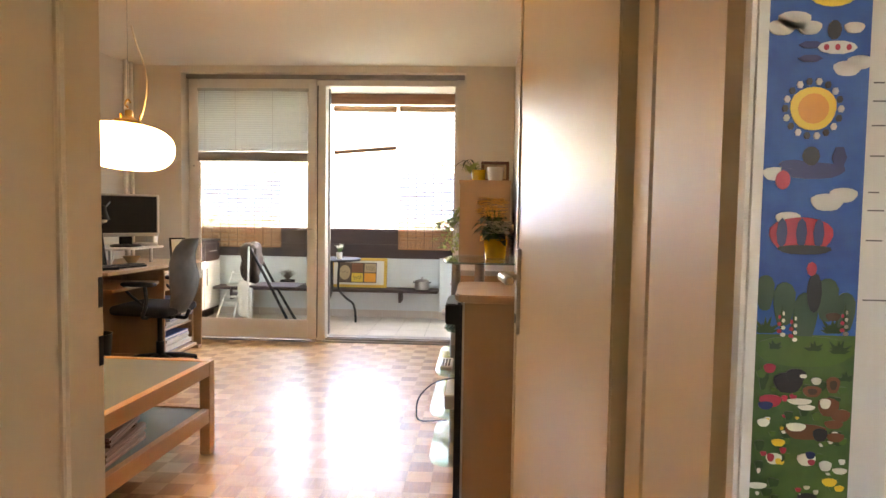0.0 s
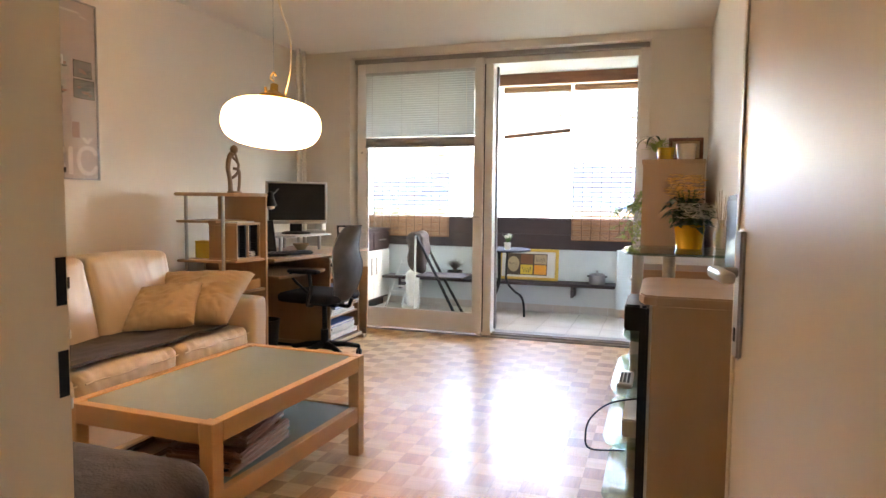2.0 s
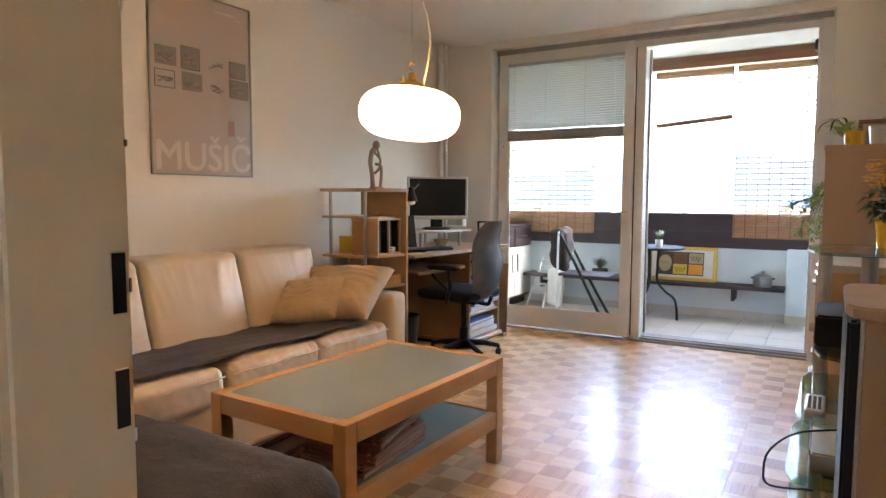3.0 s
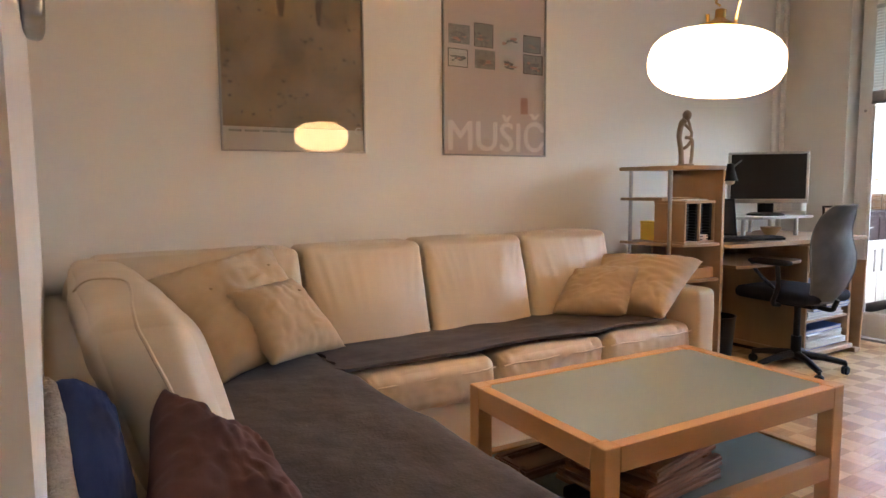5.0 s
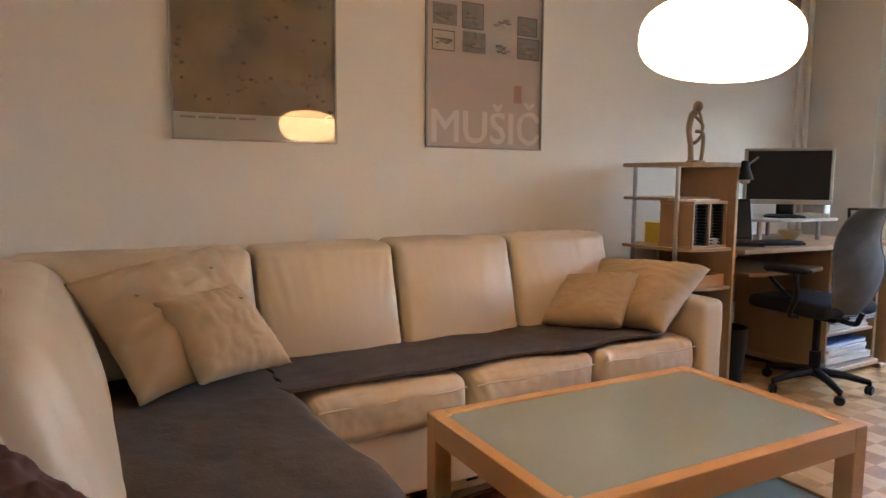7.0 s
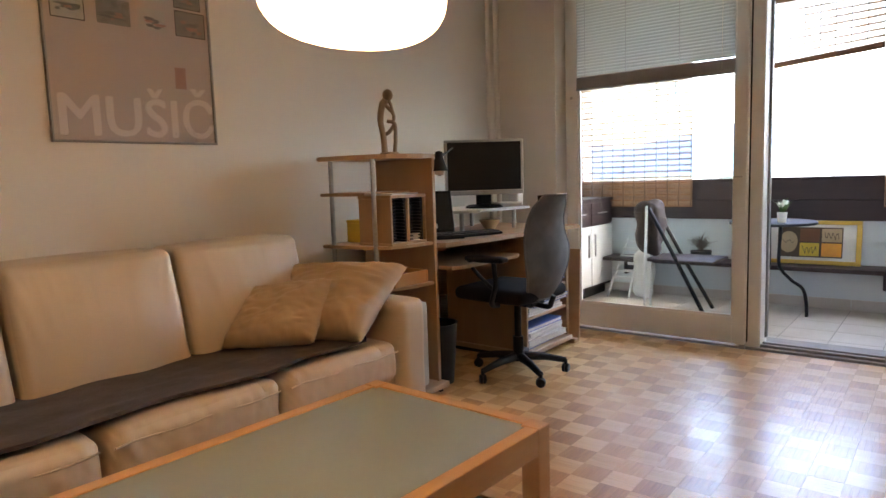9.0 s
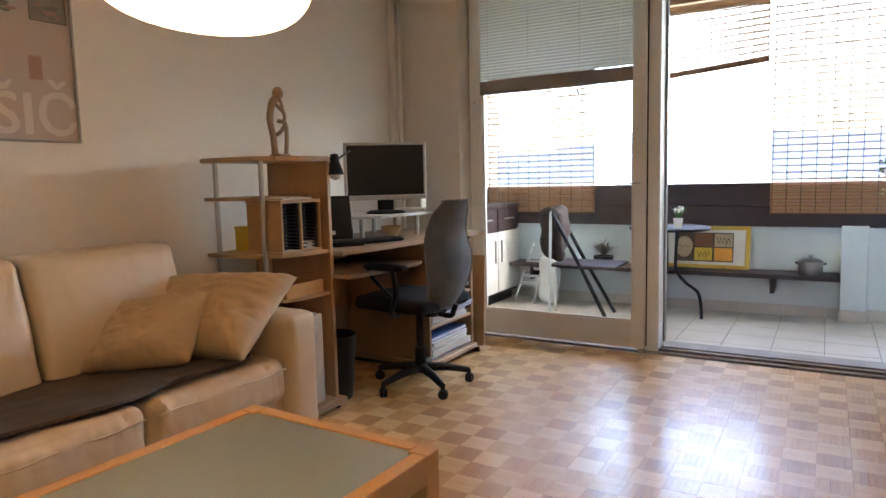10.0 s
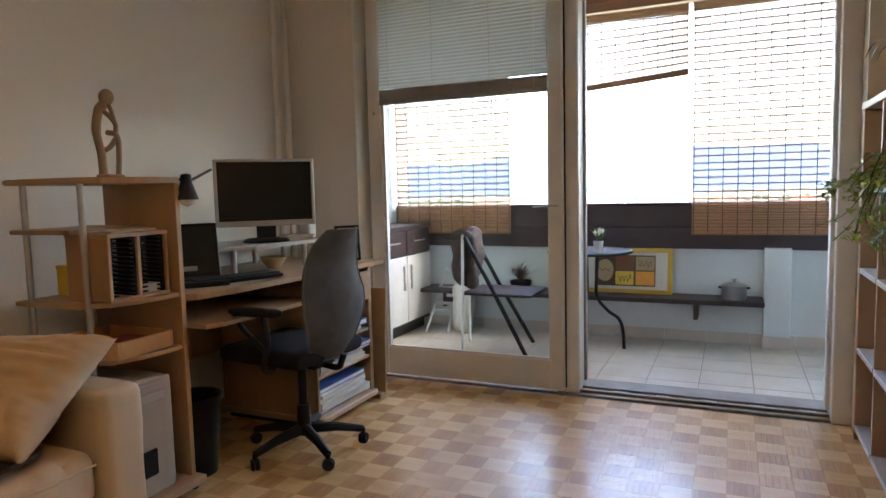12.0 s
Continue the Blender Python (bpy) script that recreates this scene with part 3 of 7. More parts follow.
def disc(x, z, rx, rz, y, n=18, wob=0.0):
    bm = bmesh.new()
    a = [bm.verts.new((x + rx * math.cos(t) * (1 + wob * math.sin(3 * t)), y, z + rz * math.sin(t) * (1 + wob * math.cos(2 * t)))) for t in (2 * math.pi * k / n for k in range(n))]
    f = bm.faces.new(a)
    r = bmesh.ops.extrude_face_region(bm, geom=[f])
    for v in r["geom"]:
        if isinstance(v, bmesh.types.BMVert):
            v.co.y += 0.0012
    return bm


CD = CY - 0.0012
rng = random.Random(4)


def print_shape(name, x, z, rx, rz, mat, lift=0.0, n=16, wob=0.0):
    part(name, disc(x, z, rx, rz, CD - lift, n, wob), mat, chart)


for dx, z, r in ((0.012, 1.405, 0.011), (0.022, 1.411, 0.013), (0.034, 1.405, 0.010), (0.066, 1.372, 0.011), (0.076, 1.377, 0.010), (0.012, 1.285, 0.010), (0.055, 1.262, 0.013), (0.068, 1.268, 0.011), (0.07, 1.405, 0.008), (0.024, 1.248, 0.010)):
    print_shape("cloud_print", CX0 + dx, z, r, r * 0.62, M_PAPER, 0.0, 14, 0.1)
for k in range(18):
    a = 0.349 * k
    print_shape("ray_print", 0.588 + 0.0225 * math.cos(a), 1.339 + 0.0225 * math.sin(a), 0.0026, 0.0032, M_BLACKPRINT if k % 2 else M_PAPER, 0.0002, 6)
print_shape("sun_print", 0.588, 1.339, 0.0185, 0.0185, M_SUNYELLOW, 0.0003, 20, 0.04)
print_shape("sun_print", 0.588, 1.339, 0.0125, 0.0125, M_ORANGE, 0.0006)
print_shape("moon_print", 0.600, 1.432, 0.019, 0.010, M_SUNYELLOW)
print_shape("rocket_print", 0.605, 1.389, 0.016, 0.0055, M_PAPER, 0.0003, 10)
for dx in (-0.009, 0.0, 0.009):
    print_shape("rocket_spot", 0.605 + dx, 1.389, 0.0022, 0.0026, M_REDPRINT, 0.0006, 8)
for dz in (-0.006, 0.005):
    print_shape("rocket_fin", 0.584, 1.386 + dz, 0.010, 0.0032, M_NAVYPRINT, 0.0002, 6)
print_shape("pilot_print", 0.602, 1.403, 0.0055, 0.008, M_BLACKPRINT, 0.0008, 10)
print_shape("aeroplane_print", 0.590, 1.288, 0.026, 0.0075, M_NAVYPRINT, 0.0003, 14, 0.08)
print_shape("aeroplane_nose", 0.566, 1.280, 0.006, 0.008, M_REDPRINT, 0.0006, 12)
print_shape("aeroplane_wing", 0.574, 1.293, 0.012, 0.004, M_NAVYPRINT, 0.0006, 8)
print_shape("aeroplane_tail", 0.611, 1.299, 0.006, 0.010, M_NAVYPRINT, 0.0002, 6)
print_shape("pilot_print", 0.588, 1.300, 0.007, 0.008, M_BLACKPRINT, 0.0008, 10)
print_shape("umbrella_print", 0.583, 1.234, 0.026, 0.016, M_REDPRINT, 0.0003, 18, 0.05)
for dx in (-0.016, 0.0, 0.014):
    print_shape("umbrella_panel", 0.583 + dx, 1.236, 0.0045, 0.0125, M_NAVYPRINT, 0.0006, 8)
print_shape("umbrella_hem", 0.586, 1.222, 0.022, 0.0045, M_BLACKPRINT, 0.0008, 12, 0.1)
print_shape("hanging_figure", 0.596, 1.186, 0.006, 0.017, M_BLACKPRINT, 0.0004, 12)
print_shape("hanging_hand", 0.593, 1.206, 0.004, 0.006, M_REDPRINT, 0.0006, 8)


def print_spikes(name, x, z, n, r, mat, lift=0.0003, fan=2.6, w=0.0016):
    """A printed tuft: thin pointed blades fanning out of one spot."""
    bm = bmesh.new()
    for k in range(n):
        a = math.pi / 2 + fan * (k / max(1, n - 1) - 0.5)
        d, q = Vector((math.cos(a), 0, math.sin(a))), Vector((-math.sin(a), 0, math.cos(a)))
        c = Vector((x, CD - lift, z))
        ln = r * (0.75 + 0.25 * math.sin(k * 2.3))
        bm.faces.new([bm.verts.new(p) for p in (c, c + d * ln * 0.45 + q * w, c + d * ln, c + d * ln * 0.45 - q * w)])
    for v in bmesh.ops.extrude_face_region(bm, geom=bm.faces[:])["geom"]:
        if isinstance(v, bmesh.types.BMVert):
            v.co.y += 0.0006
    part(name, bm, mat, chart)


for x, z, r in ((0.556, 1.185, 0.009), (0.572, 1.176, 0.011), (0.607, 1.180, 0.011), (0.622, 1.170, 0.010), (0.59, 1.166, 0.012)):
    print_shape("tree_print", x, z, r * 0.8, r * 1.9, M_TREE, 0.0, 14, 0.12)
print_shape("glade_print", 0.590, 1.136, 0.041, 0.014, M_LEAF, 0.0001, 22, 0.06)
for x, z, n, r in ((0.557, 1.151, 9, 0.017), (0.612, 1.152, 9, 0.016), (0.618, 1.135, 9, 0.014), (0.598, 1.137, 7, 0.010), (0.565, 1.138, 6, 0.009), (0.625, 1.112, 7, 0.009)):
    print_spikes("agave_print", x, z, n, r, M_LEAFD, 0.0004)
for x, z in ((0.570, 1.150), (0.580, 1.146), (0.6215, 1.152)):
    print_spikes("stalk_print", x, z, 1, 0.034, M_LEAFD, 0.0003, 0, 0.0016)
    for k in range(7):
        print_shape("bell_print", x + 0.0016 * (-1) ** k, z + 0.003 * k, 0.0022 - 0.0002 * k, 0.0018, M_REDPRINT if k % 2 else M_PETALW, 0.0006, 7)
for nm, x, z, rx, rz, mat, lift in (
        ("mole_print", 0.578, 1.109, 0.012, 0.010, M_BLACKPRINT, 5), ("mole_print", 0.584, 1.115, 0.008, 0.007, M_BLACKPRINT, 6), ("paw_print", 0.601, 1.111, 0.004, 0.0035, M_PETALW, 7), ("muzzle_print", 0.590, 1.115, 0.003, 0.002, M_PETALW, 8),
        ("ear_print", 0.598, 1.102, 0.0075, 0.0055, M_BROWNWOOD, 5), ("ear_print", 0.598, 1.102, 0.004, 0.003, M_DARKPRINT, 6), ("ear_print", 0.615, 1.108, 0.0055, 0.008, M_BROWNWOOD, 5), ("ear_print", 0.615, 1.108, 0.003, 0.0045, M_DARKPRINT, 6),
        ("mouse_print", 0.612, 1.089, 0.0085, 0.009, M_BROWNWOOD, 7), ("muzzle_print", 0.609, 1.092, 0.0045, 0.005, M_PETALW, 8), ("mouse_print", 0.622, 1.082, 0.008, 0.006, M_BROWNWOOD, 6),
        ("mouse_print", 0.594, 1.067, 0.017, 0.0075, M_BROWNWOOD, 5), ("muzzle_print", 0.586, 1.071, 0.008, 0.004, M_PETALW, 7), ("mole_print", 0.606, 1.065, 0.006, 0.0065, M_BLACKPRINT, 8), ("ear_print", 0.617, 1.074, 0.0075, 0.004, M_BROWNWOOD, 5), ("ear_print", 0.619, 1.063, 0.007, 0.0045, M_BROWNWOOD, 5),
        ("cup_print", 0.562, 1.121, 0.005, 0.0045, M_REDPRINT, 5), ("leaf_print", 0.588, 1.093, 0.010, 0.003, M_PETALW, 5), ("leaf_print", 0.594, 1.088, 0.007, 0.0025, M_PETALW, 6), ("beetle_print", 0.564, 1.093, 0.009, 0.006, M_REDPRINT, 5), ("beetle_print", 0.560, 1.089, 0.006, 0.004, M_NAVYPRINT, 6), ("blossom_print", 0.559, 1.074, 0.005, 0.004, M_PETALW, 5),
        ("ball_print", 0.569, 1.043, 0.0065, 0.0055, M_PETALW, 5), ("ball_print", 0.566, 1.044, 0.003, 0.004, M_REDPRINT, 6), ("ball_print", 0.5725, 1.041, 0.0025, 0.003, M_SUNYELLOW, 6), ("ball_print", 0.596, 1.043, 0.0075, 0.006, M_PETALW, 5), ("ball_print", 0.599, 1.047, 0.004, 0.0035, M_NAVYPRINT, 6), ("ball_print", 0.600, 1.041, 0.003, 0.003, M_REDPRINT, 7),
        ("card_print", 0.572, 1.057, 0.0055, 0.0035, M_SUNYELLOW, 5), ("shell_print", 0.612, 1.038, 0.005, 0.005, M_PAPER, 5), ("shell_print", 0.624, 1.034, 0.006, 0.003, M_PAPER, 5), ("bud_print", 0.616, 1.024, 0.006, 0.004, M_SUNYELLOW, 5), ("bud_print", 0.624, 1.019, 0.004, 0.003, M_SUNYELLOW, 5), ("bird_print", 0.598, 1.008, 0.008, 0.007, M_BLACKPRINT, 5), ("mushroom_print", 0.556, 1.019, 0.008, 0.003, M_PETALW, 5), ("moon_spot", 0.612, 1.166, 0.006, 0.004, M_DARKPRINT, 5)):
    print_shape(nm, x, z, rx, rz, mat, lift * 0.0001, 12, 0.12)
for nm, mat, cnt, r, lo, hi in (("flower_print", M_REDPRINT, 10, 0.0028, 0.95, 1.11), ("leaf_print", M_LEAFD, 34, 0.005, 0.95, 1.125), ("bright_leaf_print", M_LEAF, 34, 0.004, 0.95, 1.125), ("blossom_print", M_PAPER, 16, 0.0024, 0.95, 1.08), ("bud_print", M_SUNYELLOW, 10, 0.0022, 0.95, 1.08)):
    for _ in range(cnt):
        print_shape(nm, rng.uniform(CX0 + 0.006, CX1 - 0.006), rng.uniform(lo, hi), r * rng.uniform(0.5, 1.1), r * rng.uniform(0.5, 1.3), mat, rng.random() * 0.0004, 9, 0.25)
for z in (1.36, 1.345, 1.325, 1.30, 1.27, 1.255, 1.23, 1.18):
    part("pencil_mark", box(CX1 + 0.004, CX1 + rng.uniform(0.012, 0.028), CY - 0.0006, CY, z, z + 0.0012), M_GREYINK, chart)

# ---- window wall: fixed frame, sliding leaf, threshold ----
win = base("window_1", (-1.1, 6.7, 0), "aged white balcony door frame with one glazed sliding leaf", "balcony door")
tagged(win, kind="structure")
FY0, FY1 = 6.675, 6.78
part("window_frame", box(-2.43, -2.36, FY0, FY1, 0, 2.49, 0.004), M_WINPAINT, win)
part("window_frame", box(-1.262, -1.122, FY0, 6.86, 0, 2.40, 0.006, 2), M_WINPAINT, win)
part("window_frame", box(0.10, 0.185, FY0 - 0.04, FY1, 0, 2.49, 0.004), M_WINPAINT, win)
part("window_frame", box(-2.36, 0.10, FY0, FY1, 2.40, 2.49, 0.004), M_WINPAINT, win)
part("stop_strip", box(0.08, 0.10, FY0 + 0.02, FY1 - 0.02, 0.05, 2.40, 0.003), M_WINPAINT, win)
part("stop_strip", box(-1.122, -1.108, 6.80, 6.84, 0.05, 2.40, 0.003), M_RAIL, win, "grey metal track strip")
# black strip laid in as the shadow line between leaf and post
part("shadow_strip", box(-1.1995, -1.192, 6.668, 6.675, 0.04, 2.40), M_BLACK, win, "dark strip standing in for the shadow gap")
part("head_rail", box(-2.42, 0.17, 6.60, 6.675, 2.452, 2.488, 0.004), M_RAIL, win)
part("threshold", join(box(-2.43, 0.185, 6.66, 6.98, -0.06, 0.012, 0.004), box(-1.185, 0.10, 6.69, 6.715, 0.012, 0.03, 0.003), box(-1.185, 0.10, 6.76, 6.785, 0.012, 0.03, 0.003)), M_THRESH, win, "scuffed grey threshold with metal tracks")
for k in range(5):
    part("track_groove", box(-1.06, 0.08, 6.717, 6.722, 0.012, 0.0135), M_BLACK, win) if k == 0 else None
    part("track_clip", box(-0.95 + 0.23 * k, -0.87 + 0.23 * k, 6.724, 6.748, 0.012, 0.022, 0.002), M_STEEL, win)
leafw = base("sliding_door", (-1.8, 6.65, 0.03), "white sliding balcony door leaf with full glass", "door")
LX0, LX1, LY0, LY1, LZ0, LZ1 = -2.405, -1.2, 6.625, 6.668, 0.03, 2.452
part("stile", box(LX0, -2.31, LY0, LY1, LZ0, LZ1, 0.005, 2), M_WINPAINT, leafw)
part("stile", box(-1.272, LX1, LY0, LY1, LZ0, LZ1, 0.005, 2), M_WINPAINT, leafw)
part("bottom_rail", box(-2.31, -1.272, LY0 + 0.002, LY1, LZ0, 0.20, 0.005, 2), M_WINPAINT, leafw)
part("top_rail", box(-2.31, -1.272, LY0 + 0.002, LY1, 2.352, LZ1, 0.005, 2), M_WINPAINT, leafw)
part("beading", join(box(-2.31, -2.298, LY0 + 0.008, LY0 + 0.02, 0.2, 2.352, 0.003), box(-1.284, -1.272, LY0 + 0.008, LY0 + 0.02, 0.2, 2.352, 0.003), box(-2.298, -1.284, LY0 + 0.008, LY0 + 0.02, 0.2, 0.212, 0.003)), M_WINPAINT, leafw)
pn = part("pane", box(-2.306, -1.276, LY0 + 0.022, LY0 + 0.026, 0.204, 2.348), M_PANE, leafw)
pn.visible_shadow = False
part("handle", join(tube([(-1.228, LY0, 1.07), (-1.228, LY0 - 0.03, 1.07)], 0.006, 10), tube([(-1.228, LY0 - 0.028, 1.07), (-1.25, LY0 - 0.03, 1.07), (-1.36, LY0 - 0.026, 1.065)], 0.0045, 8)), M_STEEL, leafw, "small metal handle", True)
part("knob", moved(lathe([(0, 0.0), (0.009, 0.002), (0.011, 0.01), (0.006, 0.018), (0, 0.02)], (0, 0, 0), 14), pose(-2.355, LY0, 1.645, 90)), M_STEEL, leafw, "small metal knob", True)
part("roller", box(-1.235, -1.2, LY0 + 0.005, LY1 - 0.005, 0.0, 0.03, 0.003), M_RAIL, leafw)

# venetian blind on the leaf
vb = base("venetian_blind", (-1.79, 6.61, 1.70), "half lowered pale grey venetian blind on the glass door", "blind")
part("head_box", box(-2.31, -1.27, 6.594, 6.62, 2.335, 2.362, 0.003), M_SLAT, vb)
slat = bmesh.new()
prof = [(-0.0125, -0.004), (-0.004, 0.0005), (0.004, 0.001), (0.0125, -0.0015)]
ends = [[slat.verts.new((x, y, z)) for y, z in prof] for x in (-0.515, 0.515)]
for k in range(3):
    slat.faces.new((ends[0][k], ends[0][k + 1], ends[1][k + 1], ends[1][k]))
slat.transform(pose(0, 0, 0, 65))
slat_me = mesh_of("slat", slat, M_SLAT, True)
for k in range(27):
    s = new("slat", slat_me)
    s.parent = vb
    s.matrix_basis = PLACE[vb].inverted() @ pose(-1.79, 6.604, 2.326 - k * 0.0205, 0, 0, 0)
    PLACE[s] = PLACE[vb]
part("bottom_rail", box(-2.31, -1.27, 6.592, 6.616, 1.686, 1.708, 0.004, 2), M_RAIL, vb, "grey bottom rail")
for k in range(10):
    part("stacked_slat", box(-2.306, -1.274, 6.593 + 0.001 * (k % 3), 6.616, 1.709 + 0.0068 * k, 1.7148 + 0.0068 * k, 0.0015), M_RAIL, vb)
for x in (-2.24, -1.95, -1.6, -1.345):
    part("cord", tube([(x, 6.594, 1.72), (x, 6.594, 2.34)], 0.0014, 5), M_CREAMCORD if x > -1.5 else M_RAIL, vb)

# ---- balcony ----
BX0, BX1, BY, BZ = -3.12, 0.62, 8.36, -0.03
setting("balcony_wall_left", box(BX0 - 0.15, BX0, 6.82, 8.55, -0.2, 2.75), M_BALCONYWALL)
setting("balcony_wall_right", box(BX1, BX1 + 0.15, 6.82, 8.55, -0.2, 2.75), M_BALCONYWALL)
setting("balcony_parapet", join(box(BX0, BX1, BY, BY + 0.12, -0.2, 0.72), box(-0.135, 0.04, 8.27, BY, -0.2, 0.70, 0.004)), M_BALCONYWALL)
setting("balcony_ceiling", box(BX0 - 0.15, BX1 + 0.15, 6.82, 8.6, 2.63, 2.8), M_BALCEIL)
setting("balcony_slab", box(BX0 - 0.15, BX1 + 0.15, 6.6, 8.6, -0.3, BZ - 0.008), M_GROUT)
setting("house_front", join(box(BX0 - 0.15, -2.43, 6.82, 6.9, -0.2, 2.75), box(0.185, BX1 + 0.15, 6.82, 6.9, -0.2, 2.75), box(-2.43, 0.185, 6.82, 6.9, 2.49, 2.75)), M_BALCONYWALL)
band = base("balcony_rail_boards", (-1.2, 8.31, 0.68), "dark stained wooden boards along the balcony rail", "railing")
for z0, z1 in ((0.685, 0.848), (0.85, 1.0125)):
    part("board", box(BX0, BX1, 8.30, 8.335, z0, z1, 0.004), M_DARKWOOD, band)
part("backing_board", box(BX0, BX1, 8.336, 8.352, 0.722, 1.0135), M_DARKWOOD, band)
part("cap", box(BX0, BX1, 8.285, 8.44, 1.014, 1.034, 0.005, 2), M_DARKWOOD, band)
setting("balcony_beam", join(box(BX0, BX1, 8.30, 8.42, 2.50, 2.565, 0.004), box(BX0, BX1, 8.34, 8.42, 2.565, 2.63)), M_BROWNWOOD)
ledge = base("balcony_ledge", (-1.5, 8.2, 0.30), "dark narrow board ledge along the balcony wall", "shelf")
part("board", box(-2.95, -0.135, 8.06, BY, 0.302, 0.335, 0.005, 2), M_DARKWOOD, ledge)
for x in (-2.6, -1.6, -0.6):
    part("bracket", box(x, x + 0.03, 8.12, BY, 0.18, 0.302, 0.004), M_DARKWOOD, ledge)

# folding chair with a garment over its back
fc = base("folding_chair", (-1.92, 7.55, BZ), "folding balcony chair, pale front legs and dark frame", "chair")
part("front_leg", tube([(-2.13, 7.40, BZ), (-2.12, 7.42, 0.85)], 0.011, 10), M_WHITE, fc, "pale metal leg", True)
part("front_leg", tube([(-2.23, 7.80, BZ), (-2.22, 7.82, 0.85)], 0.011, 10), M_WHITE, fc, "pale metal leg", True)
part("rear_leg", tube([(-1.68, 7.50, BZ), (-1.9, 7.45, 0.43), (-2.10, 7.41, 0.83)], 0.016, 10), M_BLACK, fc, "dark metal leg", True)
part("rear_leg", tube([(-1.75, 7.93, BZ), (-2.0, 7.87, 0.43), (-2.2, 7.82, 0.83)], 0.016, 10), M_BLACK, fc, "dark metal leg", True)
part("top_bar", tube([(-2.12, 7.41, 0.85), (-2.22, 7.82, 0.85)], 0.011, 10), M_BLACK, fc, smooth=True)
part("seat", soft(-2.15, -1.62, 7.44, 7.88, 0.40, 0.425, 0.01, 5), M_DARKWOOD, fc, "dark flat seat", True)
jk = base("jacket", (-2.17, 7.6, 0.5), "brown garment hung over the chair back", "jacket")
part("body", soft(-2.23, -2.10, 7.43, 7.80, 0.48, 0.885, 0.055, 12, (0.02, 0.01, 0), 0.05, 6, 0.03, 16, 1), M_ASH, jk, smooth=True)
part("sleeve", soft(-2.12, -2.045, 7.45, 7.56, 0.45, 0.84, 0.035, 9, (0, 0, 0), 0.03, 8), M_ASH, jk, smooth=True)

# bistro table and flower pot
bt = base("bistro_table", (-1.30, 7.86, BZ), "round dark metal balcony table with curved legs", "table")
part("tabletop", lathe([(0, 0.685), (0.295, 0.685), (0.305, 0.69), (0.305, 0.705), (0.295, 0.71), (0, 0.71)], (-1.30, 7.86, 0), 40), M_MATTE, bt, smooth=True)
for k in range(3):
    a = radians(20 + 120 * k)
    c, s = math.cos(a), math.sin(a)
    part("leg", tube(curve_points([(-1.30 + c * r, 7.86 + s * r, z) for r, z in ((0.06, 0.685), (0.05, 0.5), (0.055, 0.36), (0.13, 0.26), (0.215, 0.19), (0.243, 0.09), (0.25, BZ))]), 0.0125, 10), M_BLACK, bt, smooth=True)


def pot(name, at, r, h, mat, label, flare=0.8, parent_label="pot"):
    p = base(name, at, label, "potted plant")
    part("pot", lathe([(0, 0.0), (r * flare, 0), (r * flare * 1.03, h * 0.08), (r, h), (r * 0.9, h), (r * 0.86, h * 0.8), (0, h * 0.8)], at), mat, p, smooth=True)
    part("soil", lathe([(r * 0.85, h * 0.82), (r * 0.4, h * 0.86), (0, h * 0.87)], at, 16), M_SOIL, p, smooth=True)
    return p


def tuft(p, at, n, length, width, spread, mat, seed, name="foliage", droop=0.2, rise=1.0):
    rg = random.Random(seed)
    bm = bmesh.new()
    for _ in range(n):
        a, e = rg.uniform(0, 6.283), rg.uniform(0.15, 1) * spread
        d = Vector((math.cos(a) * e, math.sin(a) * e, rise))
        st = Vector(at) + Vector((rg.uniform(-1, 1), rg.uniform(-1, 1), 0)) * width
        leaf_shape(bm, st + d * length * rg.uniform(0, 0.4), d, length * rg.uniform(0.6, 1.1), width * rg.uniform(0.7, 1.2), droop)
    return part(name, bm, mat, p)


wp = pot("flower_pot", (-1.21, 7.72, 0.71), 0.036, 0.075, M_WHITEPOT, "small white pot of pale flowers on the balcony table")
tuft(wp, (-1.21, 7.72, 0.77), 26, 0.09, 0.018, 0.7, M_LEAF, 3)
tuft(wp, (-1.21, 7.72, 0.82), 22, 0.05, 0.022, 0.9, M_PETALW, 5, "petals")
gp = pot("grass_pot", (-1.93, 8.2, 0.335), 0.09, 0.08, M_BLACK, "dark pot of spiky grass on the ledge")
tuft(gp, (-1.93, 8.2, 0.39), 170, 0.16, 0.006, 1.1, M_DARKPRINT, 9, droop=0.35)

# saucepan on the ledge
sp = base("saucepan", (-0.33, 8.2, 0.335), "small steel saucepan with lid on the ledge", "pan")
part("body", lathe([(0, 0), (0.08, 0), (0.084, 0.01), (0.084, 0.095), (0.088, 0.1), (0, 0.1)], (-0.33, 8.2, 0.335)), M_STEEL, sp, smooth=True)
part("lid", lathe([(0.087, 0.1), (0.06, 0.115), (0.012, 0.122), (0.012, 0.135), (0.018, 0.145), (0, 0.148)], (-0.33, 8.2, 0.335)), M_STEEL, sp, smooth=True)
part("handle", tube([(-0.41, 8.2, 0.415), (-0.435, 8.2, 0.42)], 0.008, 8), M_BLACK, sp, smooth=True)
part("handle", tube([(-0.25, 8.2, 0.415), (-0.225, 8.2, 0.42)], 0.008, 8), M_BLACK, sp, smooth=True)

